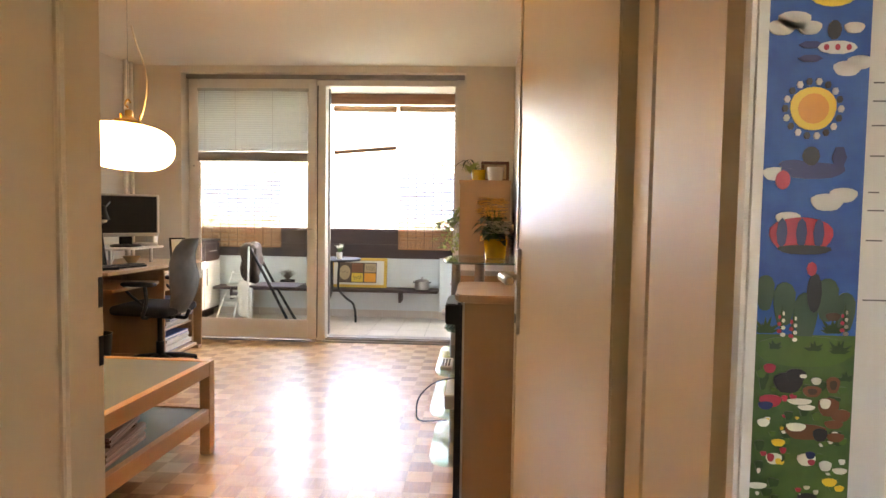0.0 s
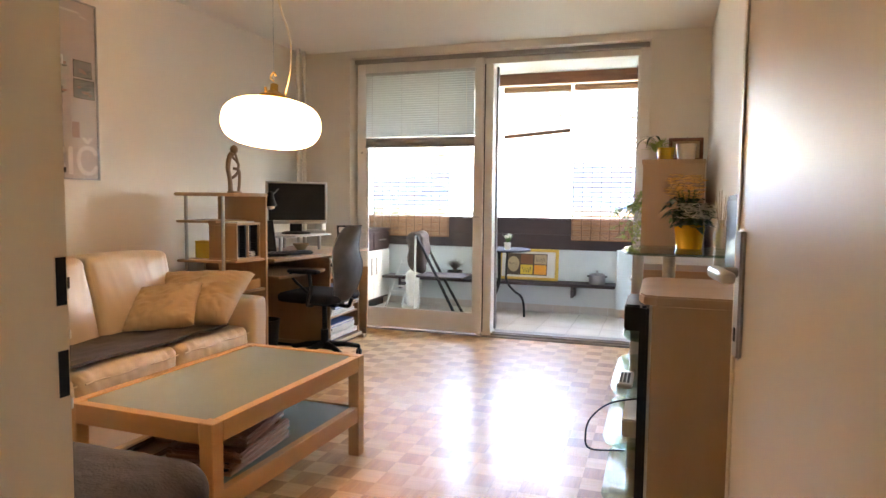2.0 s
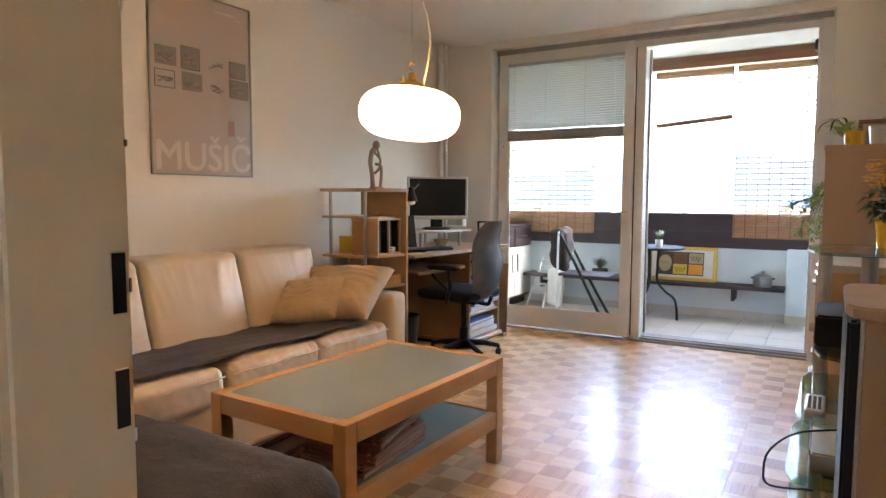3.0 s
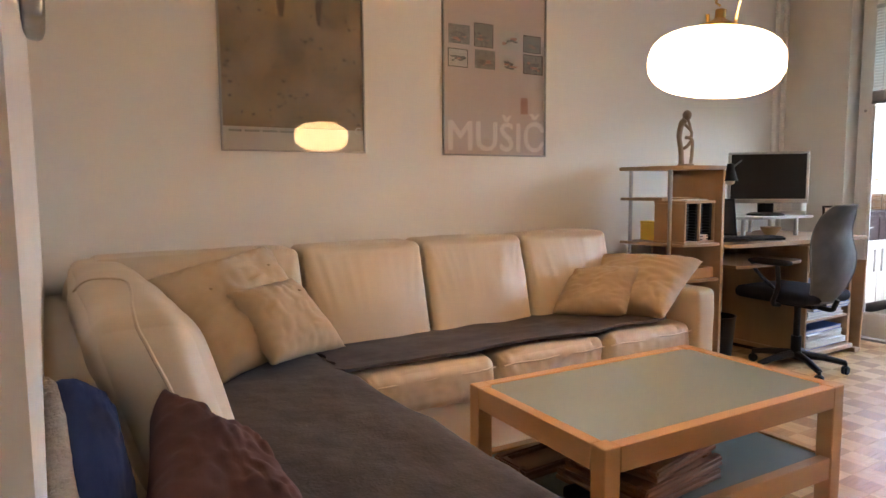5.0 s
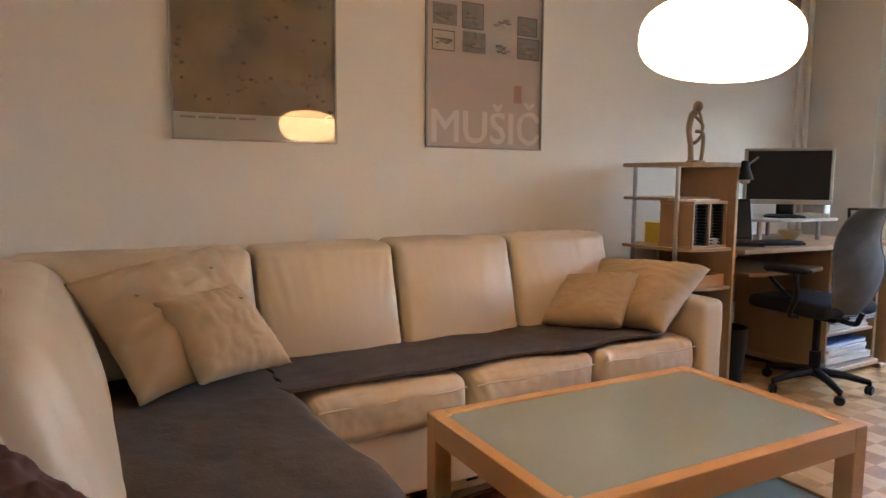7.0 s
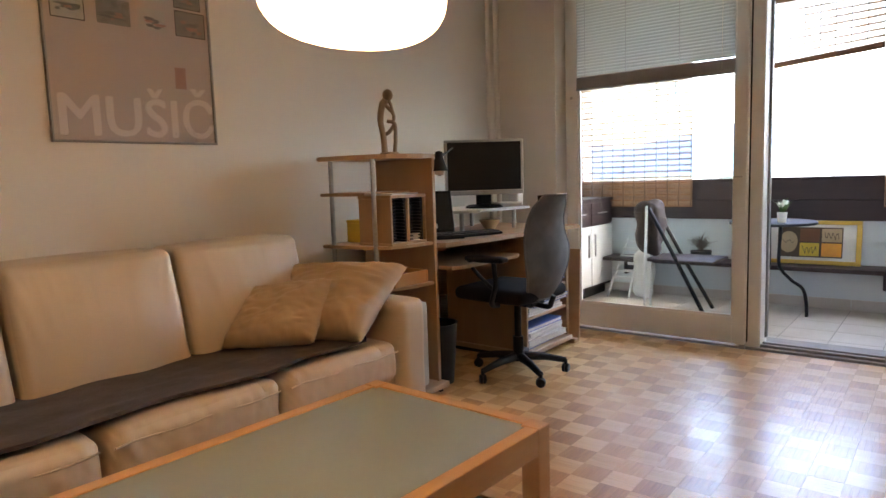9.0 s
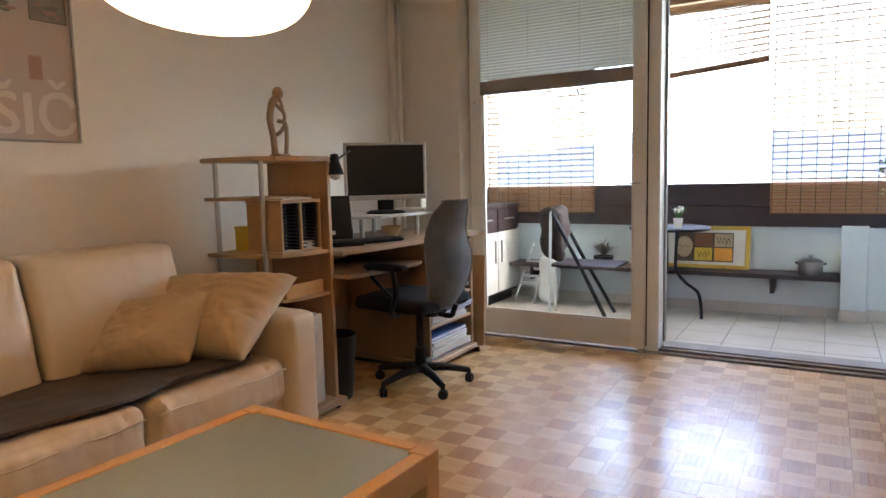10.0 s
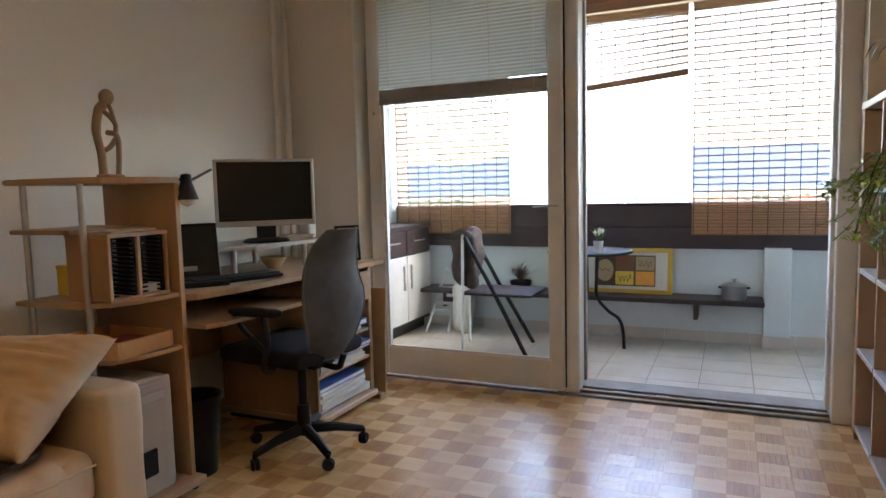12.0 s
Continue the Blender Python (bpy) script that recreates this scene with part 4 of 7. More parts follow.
# framed picture leaning on the balcony wall
fp = base("framed_picture", (-1.085, 8.25, 0.335), "yellow framed picture with coloured squares leaning on the ledge", "picture")
PX0, PX1, PZ0, PZ1 = -1.43, -0.755, 0.338, 0.688
lean = Matrix.Translation((0, 8.245, PZ0)) @ pose(0, 0, 0, -8) @ Matrix.Translation((0, -8.245, -PZ0))
for b in (box(PX0, PX1, 8.235, 8.26, PZ0, PZ0 + 0.032, 0.004), box(PX0, PX1, 8.235, 8.26, PZ1 - 0.032, PZ1, 0.004), box(PX0, PX0 + 0.036, 8.236, 8.259, PZ0 + 0.032, PZ1 - 0.032, 0.003), box(PX1 - 0.036, PX1, 8.236, 8.259, PZ0 + 0.032, PZ1 - 0.032, 0.003)):
    part("frame_bar", moved(b, lean), M_YELLOWFRAME, fp)
part("mat_board", moved(box(PX0 + 0.034, PX1 - 0.034, 8.247, 8.257, PZ0 + 0.03, PZ1 - 0.03), lean), M_PAPER, fp, "cream mat board")
part("dark_panel", moved(box(PX0 + 0.09, PX1 - 0.125, 8.2445, 8.2475, PZ0 + 0.055, PZ1 - 0.055), lean), M_DARKPRINT, fp)
pw = (PX1 - 0.125 - PX0 - 0.09) / 3
for i, j, mt in ((1, 0, M_YELLOWBOX), (1, 1, M_BROWNWOOD), (2, 0, M_ORANGE), (2, 1, M_TANBOOK)):
    x, z = PX0 + 0.09 + pw * i + 0.008, PZ0 + 0.065 + j * 0.115
    sq = part("colour_square", moved(soft(x, x + pw - 0.016, 8.242, 8.2455, z, z + 0.105, 0.0015, 3), lean), mt, fp)
    if j == (i == 2):
        pts = [(x + 0.02 + (pw - 0.056) * k / 16, 8.2412, z + 0.05 + 0.022 * math.sin(k * 1.3 + i) + 0.012 * math.cos(k * 2.9)) for k in range(17)]
        part("scribble", moved(tube(curve_points(pts, 3), 0.0022, 5), lean), M_DARKPRINT, sq)
part("painted_disc", moved(disc(PX0 + 0.09 + pw * 0.52, PZ0 + 0.175, 0.066, 0.088, 8.2425, 26, 0.02), lean), M_TANBOOK, fp, "tan painted disc")
part("scribble", moved(tube(curve_points([(PX0 + 0.115 + 0.012 * k, 8.2422, PZ0 + 0.18 + 0.012 * math.sin(k * 1.6)) for k in range(9)], 3), 0.0022, 5), lean), M_DARKPRINT, fp)

# low cabinet at the balcony's end
bc = base("balcony_cabinet", (-2.95, 7.75, BZ), "white fronted cabinet with dark drawer at the balcony end", "cabinet")
part("body", box(BX0, -2.80, 7.38, 8.28, BZ + 0.09, 0.855, 0.004), M_DARKWOOD, bc, "dark cabinet body")
part("worktop", box(BX0, -2.77, 7.36, 8.285, 0.856, 0.885, 0.005, 2), M_DARKWOOD, bc)
part("plinth", box(BX0, -2.86, 7.40, 8.28, BZ, BZ + 0.09), M_BLACK, bc)
for y0, y1 in ((7.385, 7.825), (7.835, 8.275)):
    dr = part("door", box(-2.80, -2.782, y0, y1, 0.09, 0.635, 0.003), M_WHITE, bc, "white cabinet door")
    part("handle", box(-2.782, -2.765, y1 - 0.07 if y0 < 7.5 else y0 + 0.05, y1 - 0.055 if y0 < 7.5 else y0 + 0.065, 0.36, 0.56, 0.003), M_STEEL, dr)
    dd = part("drawer", box(-2.80, -2.782, y0, y1, 0.65, 0.845, 0.003), M_DARKWOOD, bc, "dark drawer front")
    part("handle", box(-2.782, -2.768, y0 + 0.12, y1 - 0.12, 0.745, 0.757, 0.003), M_STEEL, dd)
fs = base("folded_rack", (-2.6, 8.2, BZ), "white slatted rack folded against the balcony wall", "rack")
for k in range(2):
    part("upright", tube([(-2.72 + 0.2 * k, 8.02, BZ), (-2.62 + 0.13 * k, 8.27, 0.5)], 0.011, 8), M_WHITE, fs, smooth=True)
for k in range(6):
    t = 0.3 + k * 0.12
    part("slat", box(-2.715 + 0.09 * t, -2.52 + 0.04 * t, 8.0 + 0.25 * t, 8.012 + 0.25 * t, 0.53 * t - 0.025, 0.53 * t, 0.002), M_WHITE, fs)
bag = base("white_sack", (-2.4, 8.12, BZ), "white cloth sack standing in the balcony corner", "sack")
part("body", soft(-2.47, -2.33, 8.02, 8.2, BZ, 0.42, 0.05, 9, (0.01, 0.01, 0), 0.03, 9), M_PAPER, bag, smooth=True)


def bamboo(name, x0, x1, z_bot, z_top, y, label, skew=0.0, rail=False, pitch=0.0104):
    """A reed roller blind: every reed a bar, tied by strings; skew lifts its far end."""
    b = base(name, ((x0 + x1) / 2, y, z_bot), label, "blind", "bamboo blinds on the balcony")
    w = x1 - x0
    reed = mesh_of("reed", box(-w / 2, w / 2, -0.0006, 0.0006, -0.0036, 0.0036), M_REED)
    thick = mesh_of("reed", box(-w / 2, w / 2, -0.0024, 0.0024, -0.0056, 0.0056), M_BAMBOO)
    n = min(290, int((z_top - z_bot) / pitch))
    ang = math.degrees(math.atan2(skew, w))
    for k in range(n):
        f = 1 - k / n
        o = new("reed", thick if k % 5 == 0 else reed)
        o.parent = b
        o.matrix_basis = PLACE[b].inverted() @ pose((x0 + x1) / 2, y, z_bot + skew / 2 + k * pitch * (1 if not skew else (z_top - z_bot) / (n * pitch)), 0, -ang * f, 0)
        PLACE[o] = PLACE[b]
    m = max(3, int(w / 0.10))
    for k in range(m + 1):
        x = x0 + 0.012 + (w - 0.024) * k / m
        part("string", tube([(x, y - 0.003, z_bot + skew * (x - x0) / w), (x + 0.002, y - 0.004, (z_bot + z_top) / 2), (x, y - 0.003, z_top)], 0.0036, 5), M_STRING, b)
    if rail:
        part("bottom_rail", moved(box(-w / 2, w / 2, -0.008, 0.006, -0.042, 0.0, 0.003), pose((x0 + x1) / 2, y, z_bot + skew / 2, 0, -ang, 0)), M_BROWNWOOD, b)
    part("roll", tube([(x0, y - 0.01, z_top + 0.02), ((x0 + x1) / 2, y - 0.012, z_top + 0.018), (x1, y - 0.01, z_top + 0.02)], 0.034, 14), M_BAMBOO, b, smooth=True)
    return b


bamboo("bamboo_blind", -0.625, 0.29, 0.80, 2.42, 8.265, "lowered reddish bamboo blind hanging over the rail boards")
bamboo("bamboo_blind", -1.40, -0.655, 1.945, 2.42, 8.27, "short raised bamboo blind with a slanting bottom rail", 0.06, True)
bamboo("bamboo_blind", -3.09, -2.03, 0.80, 2.42, 8.265, "lowered bamboo blind behind the sliding glass door")
setting("balcony_spotlight", join(box(0.02, 0.16, 8.1, 8.2, 2.52, 2.62, 0.01, 2), tube([(0.09, 8.15, 2.53), (0.09, 8.10, 2.47)], 0.03, 12)), M_BLACK)
chime = base("wind_chime", (-2.16, 8.2, 1.6), "thin hanging shell string on the balcony", "wind chime")
part("string", tube([(-2.16, 8.2, 1.72), (-2.16, 8.2, 2.63)], 0.0015, 5), M_STRING, chime)
for k, z in enumerate((1.92, 1.86, 1.79, 1.73)):
    part("shell", soft(-2.172, -2.148, 8.192, 8.208, z - 0.022, z + 0.02, 0.008, 4), M_WHITEPOT, chime, smooth=True)

# ---- distance ----
GZ = -24.0
bm = bmesh.new()
bmesh.ops.create_grid(bm, x_segments=40, y_segments=40, size=4200)
for v in bm.verts:
    v.co.z = GZ + 3 * noise.noise(v.co * 0.002)
setting("ground", bm, M_FIELD, "far flat valley floor")


def ridge(name, y, h, seed, x0=-4000, x1=4000, n=160):
    bm = bmesh.new()
    rows = []
    for j, (dy, f) in enumerate(((-420, 0.0), (-160, 0.55), (0, 1.0), (300, 0.0))):
        rows.append([bm.verts.new((x0 + (x1 - x0) * i / n, y + dy, GZ - 4 + f * h * (0.62 + 0.55 * noise.noise(Vector((i * 0.055 + seed, seed, 0))) + 0.2 * noise.noise(Vector((i * 0.2, seed, j * 0.3)))))) for i in range(n + 1)])
    for a, b in zip(rows, rows[1:]):
        for i in range(n):
            bm.faces.new((a[i], a[i + 1], b[i + 1], b[i]))
    setting(name, bm, M_HILL, "far hills with blue haze in their colour", True)


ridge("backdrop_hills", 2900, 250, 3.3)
rg = random.Random(11)


def far_house(x, y, w, d, h):
    hs = base("far_house", (x, y, GZ), "small far house with pitched roof in the valley", "house", "far houses in the valley")
    part("wall", box(x - w / 2, x + w / 2, y - d / 2, y + d / 2, GZ - 2, GZ + h), M_HOUSE, hs)
    bm = bmesh.new()
    v = [bm.verts.new(p) for p in ((x - w / 2 - 0.4, y - d / 2 - 0.4, GZ + h), (x + w / 2 + 0.4, y - d / 2 - 0.4, GZ + h), (x + w / 2 + 0.4, y + d / 2 + 0.4, GZ + h), (x - w / 2 - 0.4, y + d / 2 + 0.4, GZ + h), (x - w / 2, y, GZ + h + d * 0.42), (x + w / 2, y, GZ + h + d * 0.42))]
    for q in ((0, 1, 5, 4), (2, 3, 4, 5), (1, 2, 5), (3, 0, 4), (3, 2, 1, 0)):
        bm.faces.new([v[i] for i in q])
    part("roof", bm, M_ROOF, hs)
    for k in range(3):
        part("window", box(x - w / 2 + w * (0.15 + 0.27 * k), x - w / 2 + w * (0.27 + 0.27 * k), y - d / 2 - 0.05, y - d / 2, GZ + h * 0.45, GZ + h * 0.75), M_GLOSSBLACK, hs)


for _ in range(46):
    y = rg.uniform(260, 900)
    far_house(rg.uniform(-0.75, 0.25) * y, y, rg.uniform(9, 20), rg.uniform(8, 12), rg.uniform(5, 10))
bm = bmesh.new()
for _ in range(420):
    y = rg.uniform(220, 1100)
    x, r = rg.uniform(-0.8, 0.3) * y, rg.uniform(2.2, 5)
    for k in range(5):
        t = bmesh.ops.create_icosphere(bm, subdivisions=1, radius=r * rg.uniform(0.45, 0.8))
        off = Vector((x + rg.uniform(-1, 1) * r * 0.6, y + rg.uniform(-1, 1) * r * 0.6, GZ + r * rg.uniform(0.6, 2.0)))
        for v in t["verts"]:
            v.co = v.co * rg.uniform(0.85, 1.15) + off
solo("far_trees", bm, M_TREE, "far clumps of trees between the houses", "trees", kind="stuff")

# ---- living room: corner sofa ----
sofa = base("corner_sofa", (-2.3, 2.9, 0), "cream leather corner sofa with loose back cushions", "sofa")
SEAT, SF = 0.455, -2.005
part("base_long", soft(-2.82, SF - 0.03, 1.70, 4.36, 0.045, 0.30, 0.02, 10), M_LEATHER, sofa, smooth=True)
part("base_short", soft(-2.82, -0.92, 1.70, 2.50, 0.045, 0.30, 0.02, 10), M_LEATHER, sofa, smooth=True)
part("back_frame", soft(-2.86, -2.70, 1.66, 4.47, 0.05, 0.72, 0.05, 10), M_LEATHER, sofa, smooth=True)
part("back_frame", soft(-2.86, -1.43, 1.562, 1.79, 0.05, 0.74, 0.06, 14, (0, 0.004, 0.006), 0.006, 5), M_LEATHER, sofa, smooth=True)
for k, (y0, y1) in enumerate(((2.56, 3.152), (3.152, 3.756), (3.756, 4.352))):
    sc_ = soft(-2.62, SF, y0 + 0.003, y1 - 0.003, 0.285, SEAT, 0.045, 44, (0.012, 0, 0.014), 0.007, 8)
    for v in sc_.verts:
        f = max(0.0, min(1.0, (v.co.x - SF + 0.09) / 0.08))
        if f > 0:
            pk = noise.noise(Vector((v.co.y * 34, v.co.z * 10, k * 3.0))) + 0.6 * noise.noise(Vector((v.co.y * 70 + v.co.z * 30, v.co.z * 16, k)))
            v.co.x += 0.0055 * f * pk
            v.co.z += 0.005 * f * pk * (1 if v.co.z > 0.4 else 0)
    part("seat_cushion", sc_, M_LEATHER, sofa, "puckered cream leather seat cushion", True)
    part("seam", tube(curve_points([(SF + 0.006 + 0.003 * math.sin(q * 2.1 + k), y0 + 0.02 + (y1 - y0 - 0.04) * q / 8, 0.412 + 0.003 * math.sin(q * 1.7)) for q in range(9)], 4), 0.0035, 6), M_LEATHER, sofa, smooth=True)
part("seat_cushion", soft(-2.62, -0.90, 1.92, 2.55, 0.285, SEAT + 0.012, 0.055, 24, (0, 0.01, 0.012), 0.006, 8, 0.01, 30, 0), M_LEATHER, sofa, "long cream leather chaise cushion", True)


def back_cushion(y0, y1, seed):
    """A slanting back pad, thicker at its foot, with wrinkles fanning down from the top seam."""
    bm = soft(-0.11, 0.11, y0 + 0.003, y1 - 0.003, 0.0, 0.46, 0.034, 52, (0.03, 0.0, 0.006), 0.005, 5, 0.0)
    mid = (y0 + y1) / 2
    for v in bm.verts:
        if v.co.x > -0.05:
            t = max(0.0, min(1.0, v.co.z / 0.46))
            spread = (v.co.y - mid) * (1.35 - 0.45 * t)
            crease = abs(noise.noise(Vector((spread * 24 + seed, seed, t * 0.8)))) - 0.25
            v.co.x += 0.011 * crease * max(0, t - 0.35) ** 1.2 * (1.12 - t) * 4 + 0.006 * noise.noise(Vector((v.co.y * 6 + seed, seed, v.co.z * 7)))
        v.co.x -= 0.26 * v.co.z
    bm.transform(Matrix.Translation((-2.515, 0, 0.43)))
    return bm


for k, (y0, y1) in enumerate(((1.74, 2.515), (2.523, 3.09), (3.098, 3.675), (3.683, 4.27))):
    part("back_cushion", back_cushion(y0, y1, 3.1 * k), M_LEATHER, sofa, "cream leather back cushion", True)
# the short back against the rear wall
sb = soft(-2.74, -1.345, -0.115, 0.115, 0.0, 0.45, 0.075, 36, (0.035, 0.032, 0.014), 0.012, 4, 0.004, 9, 0)
for v in sb.verts:
    v.co.y -= 0.28 * v.co.z
sb.transform(Matrix.Translation((0, 1.895, 0.43)))
hide = BVHTree.FromBMesh(sb)
seam = []
for q in curve_points([(-2.0, 1.66, 0.87), (-1.94, 1.70, 0.885), (-1.87, 1.785, 0.885), (-1.70, 1.79, 0.88), (-1.54, 1.775, 0.88), (-1.38, 1.765, 0.87), (-1.33, 1.785, 0.81), (-1.32, 1.82, 0.72), (-1.31, 1.85, 0.60), (-1.32, 1.87, 0.50)], 6):
    at, nrm, _, _ = hide.find_nearest(q)
    seam.append(at + nrm * 0.001)
part("seam", tube(seam, 0.0045, 6), M_LEATHER, sofa, "piped leather seam", True)
part("back_cushion", sb, M_LEATHER, sofa, "cream leather back cushion with piped seam", True)
part("corner_cushion", soft(-2.80, -2.52, 1.66, 1.93, 0.40, 0.865, 0.10, 12, (0.01, 0.01, 0.01), 0.01, 6), M_LEATHER, sofa, "rounded leather corner piece", True)
part("armrest", soft(-2.84, -1.985, 4.355, 4.50, 0.045, 0.615, 0.03, 18, (0.006, 0.008, 0.012), 0.004, 7), M_LEATHER, sofa, "rounded leather armrest", True)
for x, y in ((-2.05, 4.42), (-2.75, 4.42), (-1.0, 2.4), (-1.0, 1.78), (-2.75, 1.75), (-2.07, 3.2)):
    part("foot", lathe([(0, 0), (0.02, 0), (0.024, 0.05), (0, 0.05)], (x, y, 0), 14), M_BLACK, sofa, smooth=True)


def throw_sheet(x0, x1, y0, y1, z, nx, ny, seed, drop_x=0.0, drop_y=0.0, th=0.012, wavy=0.02):
    """A plush cover lying on a seat, with wavy edges and drooping sides."""
    bm = bmesh.new()
    g = []
    for i in range(nx + 1):
        row = []
        for j in range(ny + 1):
            u, v = i / nx, j / ny
            x = x0 + (x1 - x0) * u + wavy * noise.noise(Vector((v * 5, seed, u))) * (u * 2 - 1)
            y = y0 + (y1 - y0) * v + wavy * noise.noise(Vector((u * 5, seed + 4, v))) * (v * 2 - 1)
            zz = z + 0.009 * noise.noise(Vector((x * 5, y * 5, seed))) + 0.006 * abs(noise.noise(Vector((x * 14, y * 4, seed))))
            row.append(bm.verts.new((x, y, zz)))
        g.append(row)
    for i in range(nx):
        for j in range(ny):
            bm.faces.new((g[i][j], g[i + 1][j], g[i + 1][j + 1], g[i][j + 1]))
    bmesh.ops.recalc_face_normals(bm, faces=bm.faces)
    if bm.faces[:][0].normal.z < 0:
        bmesh.ops.reverse_faces(bm, faces=bm.faces[:])
    bmesh.ops.solidify(bm, geom=bm.faces[:], thickness=th)
    return bm


th1 = base("throw_blanket", (-2.3, 3.3, SEAT), "dark grey plush throw lying along the sofa seat", "blanket")
tb = throw_sheet(-2.52, -2.045, 2.50, 4.20, SEAT + 0.034, 22, 60, 1.0, wavy=0.05)
part("cloth", tb, M_THROW, th1, smooth=True)
th2 = base("throw_blanket", (-1.6, 2.25, SEAT), "dark grey plush throw covering the chaise and its end", "blanket")
cover = soft(-2.56, -0.868, 1.93, 2.572, 0.27, SEAT + 0.035, 0.085, 26, (0.02, 0.008, 0.01), 0.014, 6, 0.006, 12, 0)
kill = [f for f in cover.faces if f.calc_center_median().z < 0.33 or (f.calc_center_median().x < -2.5 and f.normal.x < -0.5) or (f.calc_center_median().x < -1.85 and f.calc_center_median().y > 2.3 and f.calc_center_median().z < 0.45)]
bmesh.ops.delete(cover, geom=kill, context="FACES")
for v in cover.verts:
    if v.co.y > 2.46:
        bare = 0.035 * min(1.0, max(0.0, (-1.45 - v.co.x) / 0.25))
        v.co.y = 2.46 + (v.co.y - 2.46) * (0.115 - bare) / 0.115
part("cloth", cover, M_THROW, th2, smooth=True)


def quad_pillow(tl, tr, br, bl, t, seed, wrinkle=0.012, n=44):
    """A stuffed cushion hung between four corners: sagging sides, fat middle, folds towards the corners."""
    tl, tr, br, bl = (Vector(c) for c in (tl, tr, br, bl))
    nrm = (tr - bl).cross(tl - br).normalized()
    bm = bmesh.new()
    for s in (1, -1):
        g = []
        for i in range(n + 1):
            row = []
            for j in range(n + 1):
                u, v = 2 * i / n - 1, 2 * j / n - 1
                uu, vv = u * (1 - 0.075 * (1 - v * v)), v * (1 - 0.075 * (1 - u * u))
                a, b = (uu + 1) / 2, (vv + 1) / 2
                p = (bl * (1 - a) + br * a) * (1 - b) + (tl * (1 - a) + tr * a) * b
                prof = max(0.0, (1 - u ** 4) * (1 - v ** 4)) ** 0.5 * (1 - 0.16 * (u * u + v * v))
                fold = 1.3 * wrinkle * noise.noise(Vector((u * 1.9 + seed, v * 1.9, seed))) + wrinkle * abs(noise.noise(Vector((u * 4.2 + seed, v * 3.1, 2 * seed)))) + 1.1 * wrinkle * abs(noise.noise(Vector((u * 2.2 - v * 5.5 + seed, v * 2.6 + u * 1.5, 3 * seed)))) + 1.2 * wrinkle * abs(noise.noise(Vector((u * 9 + seed, v * 1.2, seed)))) * abs(v) ** 4 + 1.2 * wrinkle * abs(noise.noise(Vector((u * 1.2, v * 9 + seed, seed)))) * abs(u) ** 4
                edge = 1 - max(abs(u), abs(v)) ** 8
                hem = 0.011 * noise.noise(Vector((u * 6 + seed, v * 6, seed * 2))) * max(abs(u), abs(v)) ** 5
                row.append(bm.verts.new(p + nrm * (hem + s * t / 2 * prof + fold * edge * (1 if s > 0 else -0.3))))
            g.append(row)
        for i in range(n):
            for j in range(n):
                bm.faces.new((g[i][j], g[i + 1][j], g[i + 1][j + 1], g[i][j + 1]))
    bmesh.ops.remove_doubles(bm, verts=bm.verts[:], dist=0.0008)
    return bm


def cushion(label, tl, tr, br, bl, t, mat, seed, wr=0.012, buttons=True):
    lo = min((br, bl), key=lambda c: c[2])
    c = base("cushion", lo, label, "cushion", "cushions on the sofa")
    body = part("cover", quad_pillow(tl, tr, br, bl, t, seed, wr), mat, c, smooth=2)
    if buttons:
        TL, TR, BR, BL = (Vector(q) for q in (tl, tr, br, bl))
        nrm = (TR - BL).cross(TL - BR).normalized()
        for a, b in ((0.78, 0.72), (0.24, 0.66), (0.62, 0.24)):
            p = (BL * (1 - a) + BR * a) * (1 - b) + (TL * (1 - a) + TR * a) * b + nrm * (t * 0.42)
            part("button", moved(soft(-0.006, 0.006, -0.006, 0.006, -0.006, 0.003, 0.003, 3), Matrix.Translation(p)), M_TANBOOK, body, smooth=True)
    return c


cushion("large tan suede cushion leaning in the sofa corner", (-2.365, 1.90, 0.83), (-2.61, 2.385, 0.90), (-2.30, 2.545, 0.54), (-2.04, 2.076, 0.515), 0.19, M_SUEDE, 1.3, 0.016)
cushion("small tan suede cushion leaning on a larger one", (-2.222, 2.135, 0.775), (-2.356, 2.417, 0.79), (-2.11, 2.535, 0.56), (-2.045, 2.238, 0.545), 0.15, M_SUEDE, 2.7, 0.007)
cushion("large tan suede cushion propped against the armrest", (-2.57, 4.25, 0.745), (-2.045, 4.47, 0.75), (-1.995, 4.118, 0.505), (-2.32, 4.02, 0.505), 0.19, M_SUEDE, 4.1, 0.016)
cushion("small tan suede cushion resting in front of another", (-2.53, 4.01, 0.675), (-2.19, 4.185, 0.725), (-2.10, 3.98, 0.515), (-2.385, 3.76, 0.505), 0.15, M_SUEDE, 5.9, 0.012)
cushion("plum brown cotton cushion lying on the chaise end", (-1.40, 1.785, 0.705), (-1.20, 1.95, 0.60), (-0.90, 2.02, 0.515), (-0.96, 1.70, 0.555), 0.18, M_PLUM, 7.7, 0.016, False)
fl = cushion("navy cushion with white fleece back on the sofa", (-1.43, 1.60, 0.755), (-1.38, 1.685, 0.715), (-1.05, 1.715, 0.51), (-1.00, 1.615, 0.565), 0.19, M_BLUE, 8.8, 0.007, False)
part("fleece", quad_pillow((-1.46, 1.565, 0.775), (-1.46, 1.63, 0.735), (-1.0, 1.66, 0.49), (-0.90, 1.59, 0.56), 0.11, 3.3, 0.006), M_FLUFF, fl, "white fleece backing", 2)


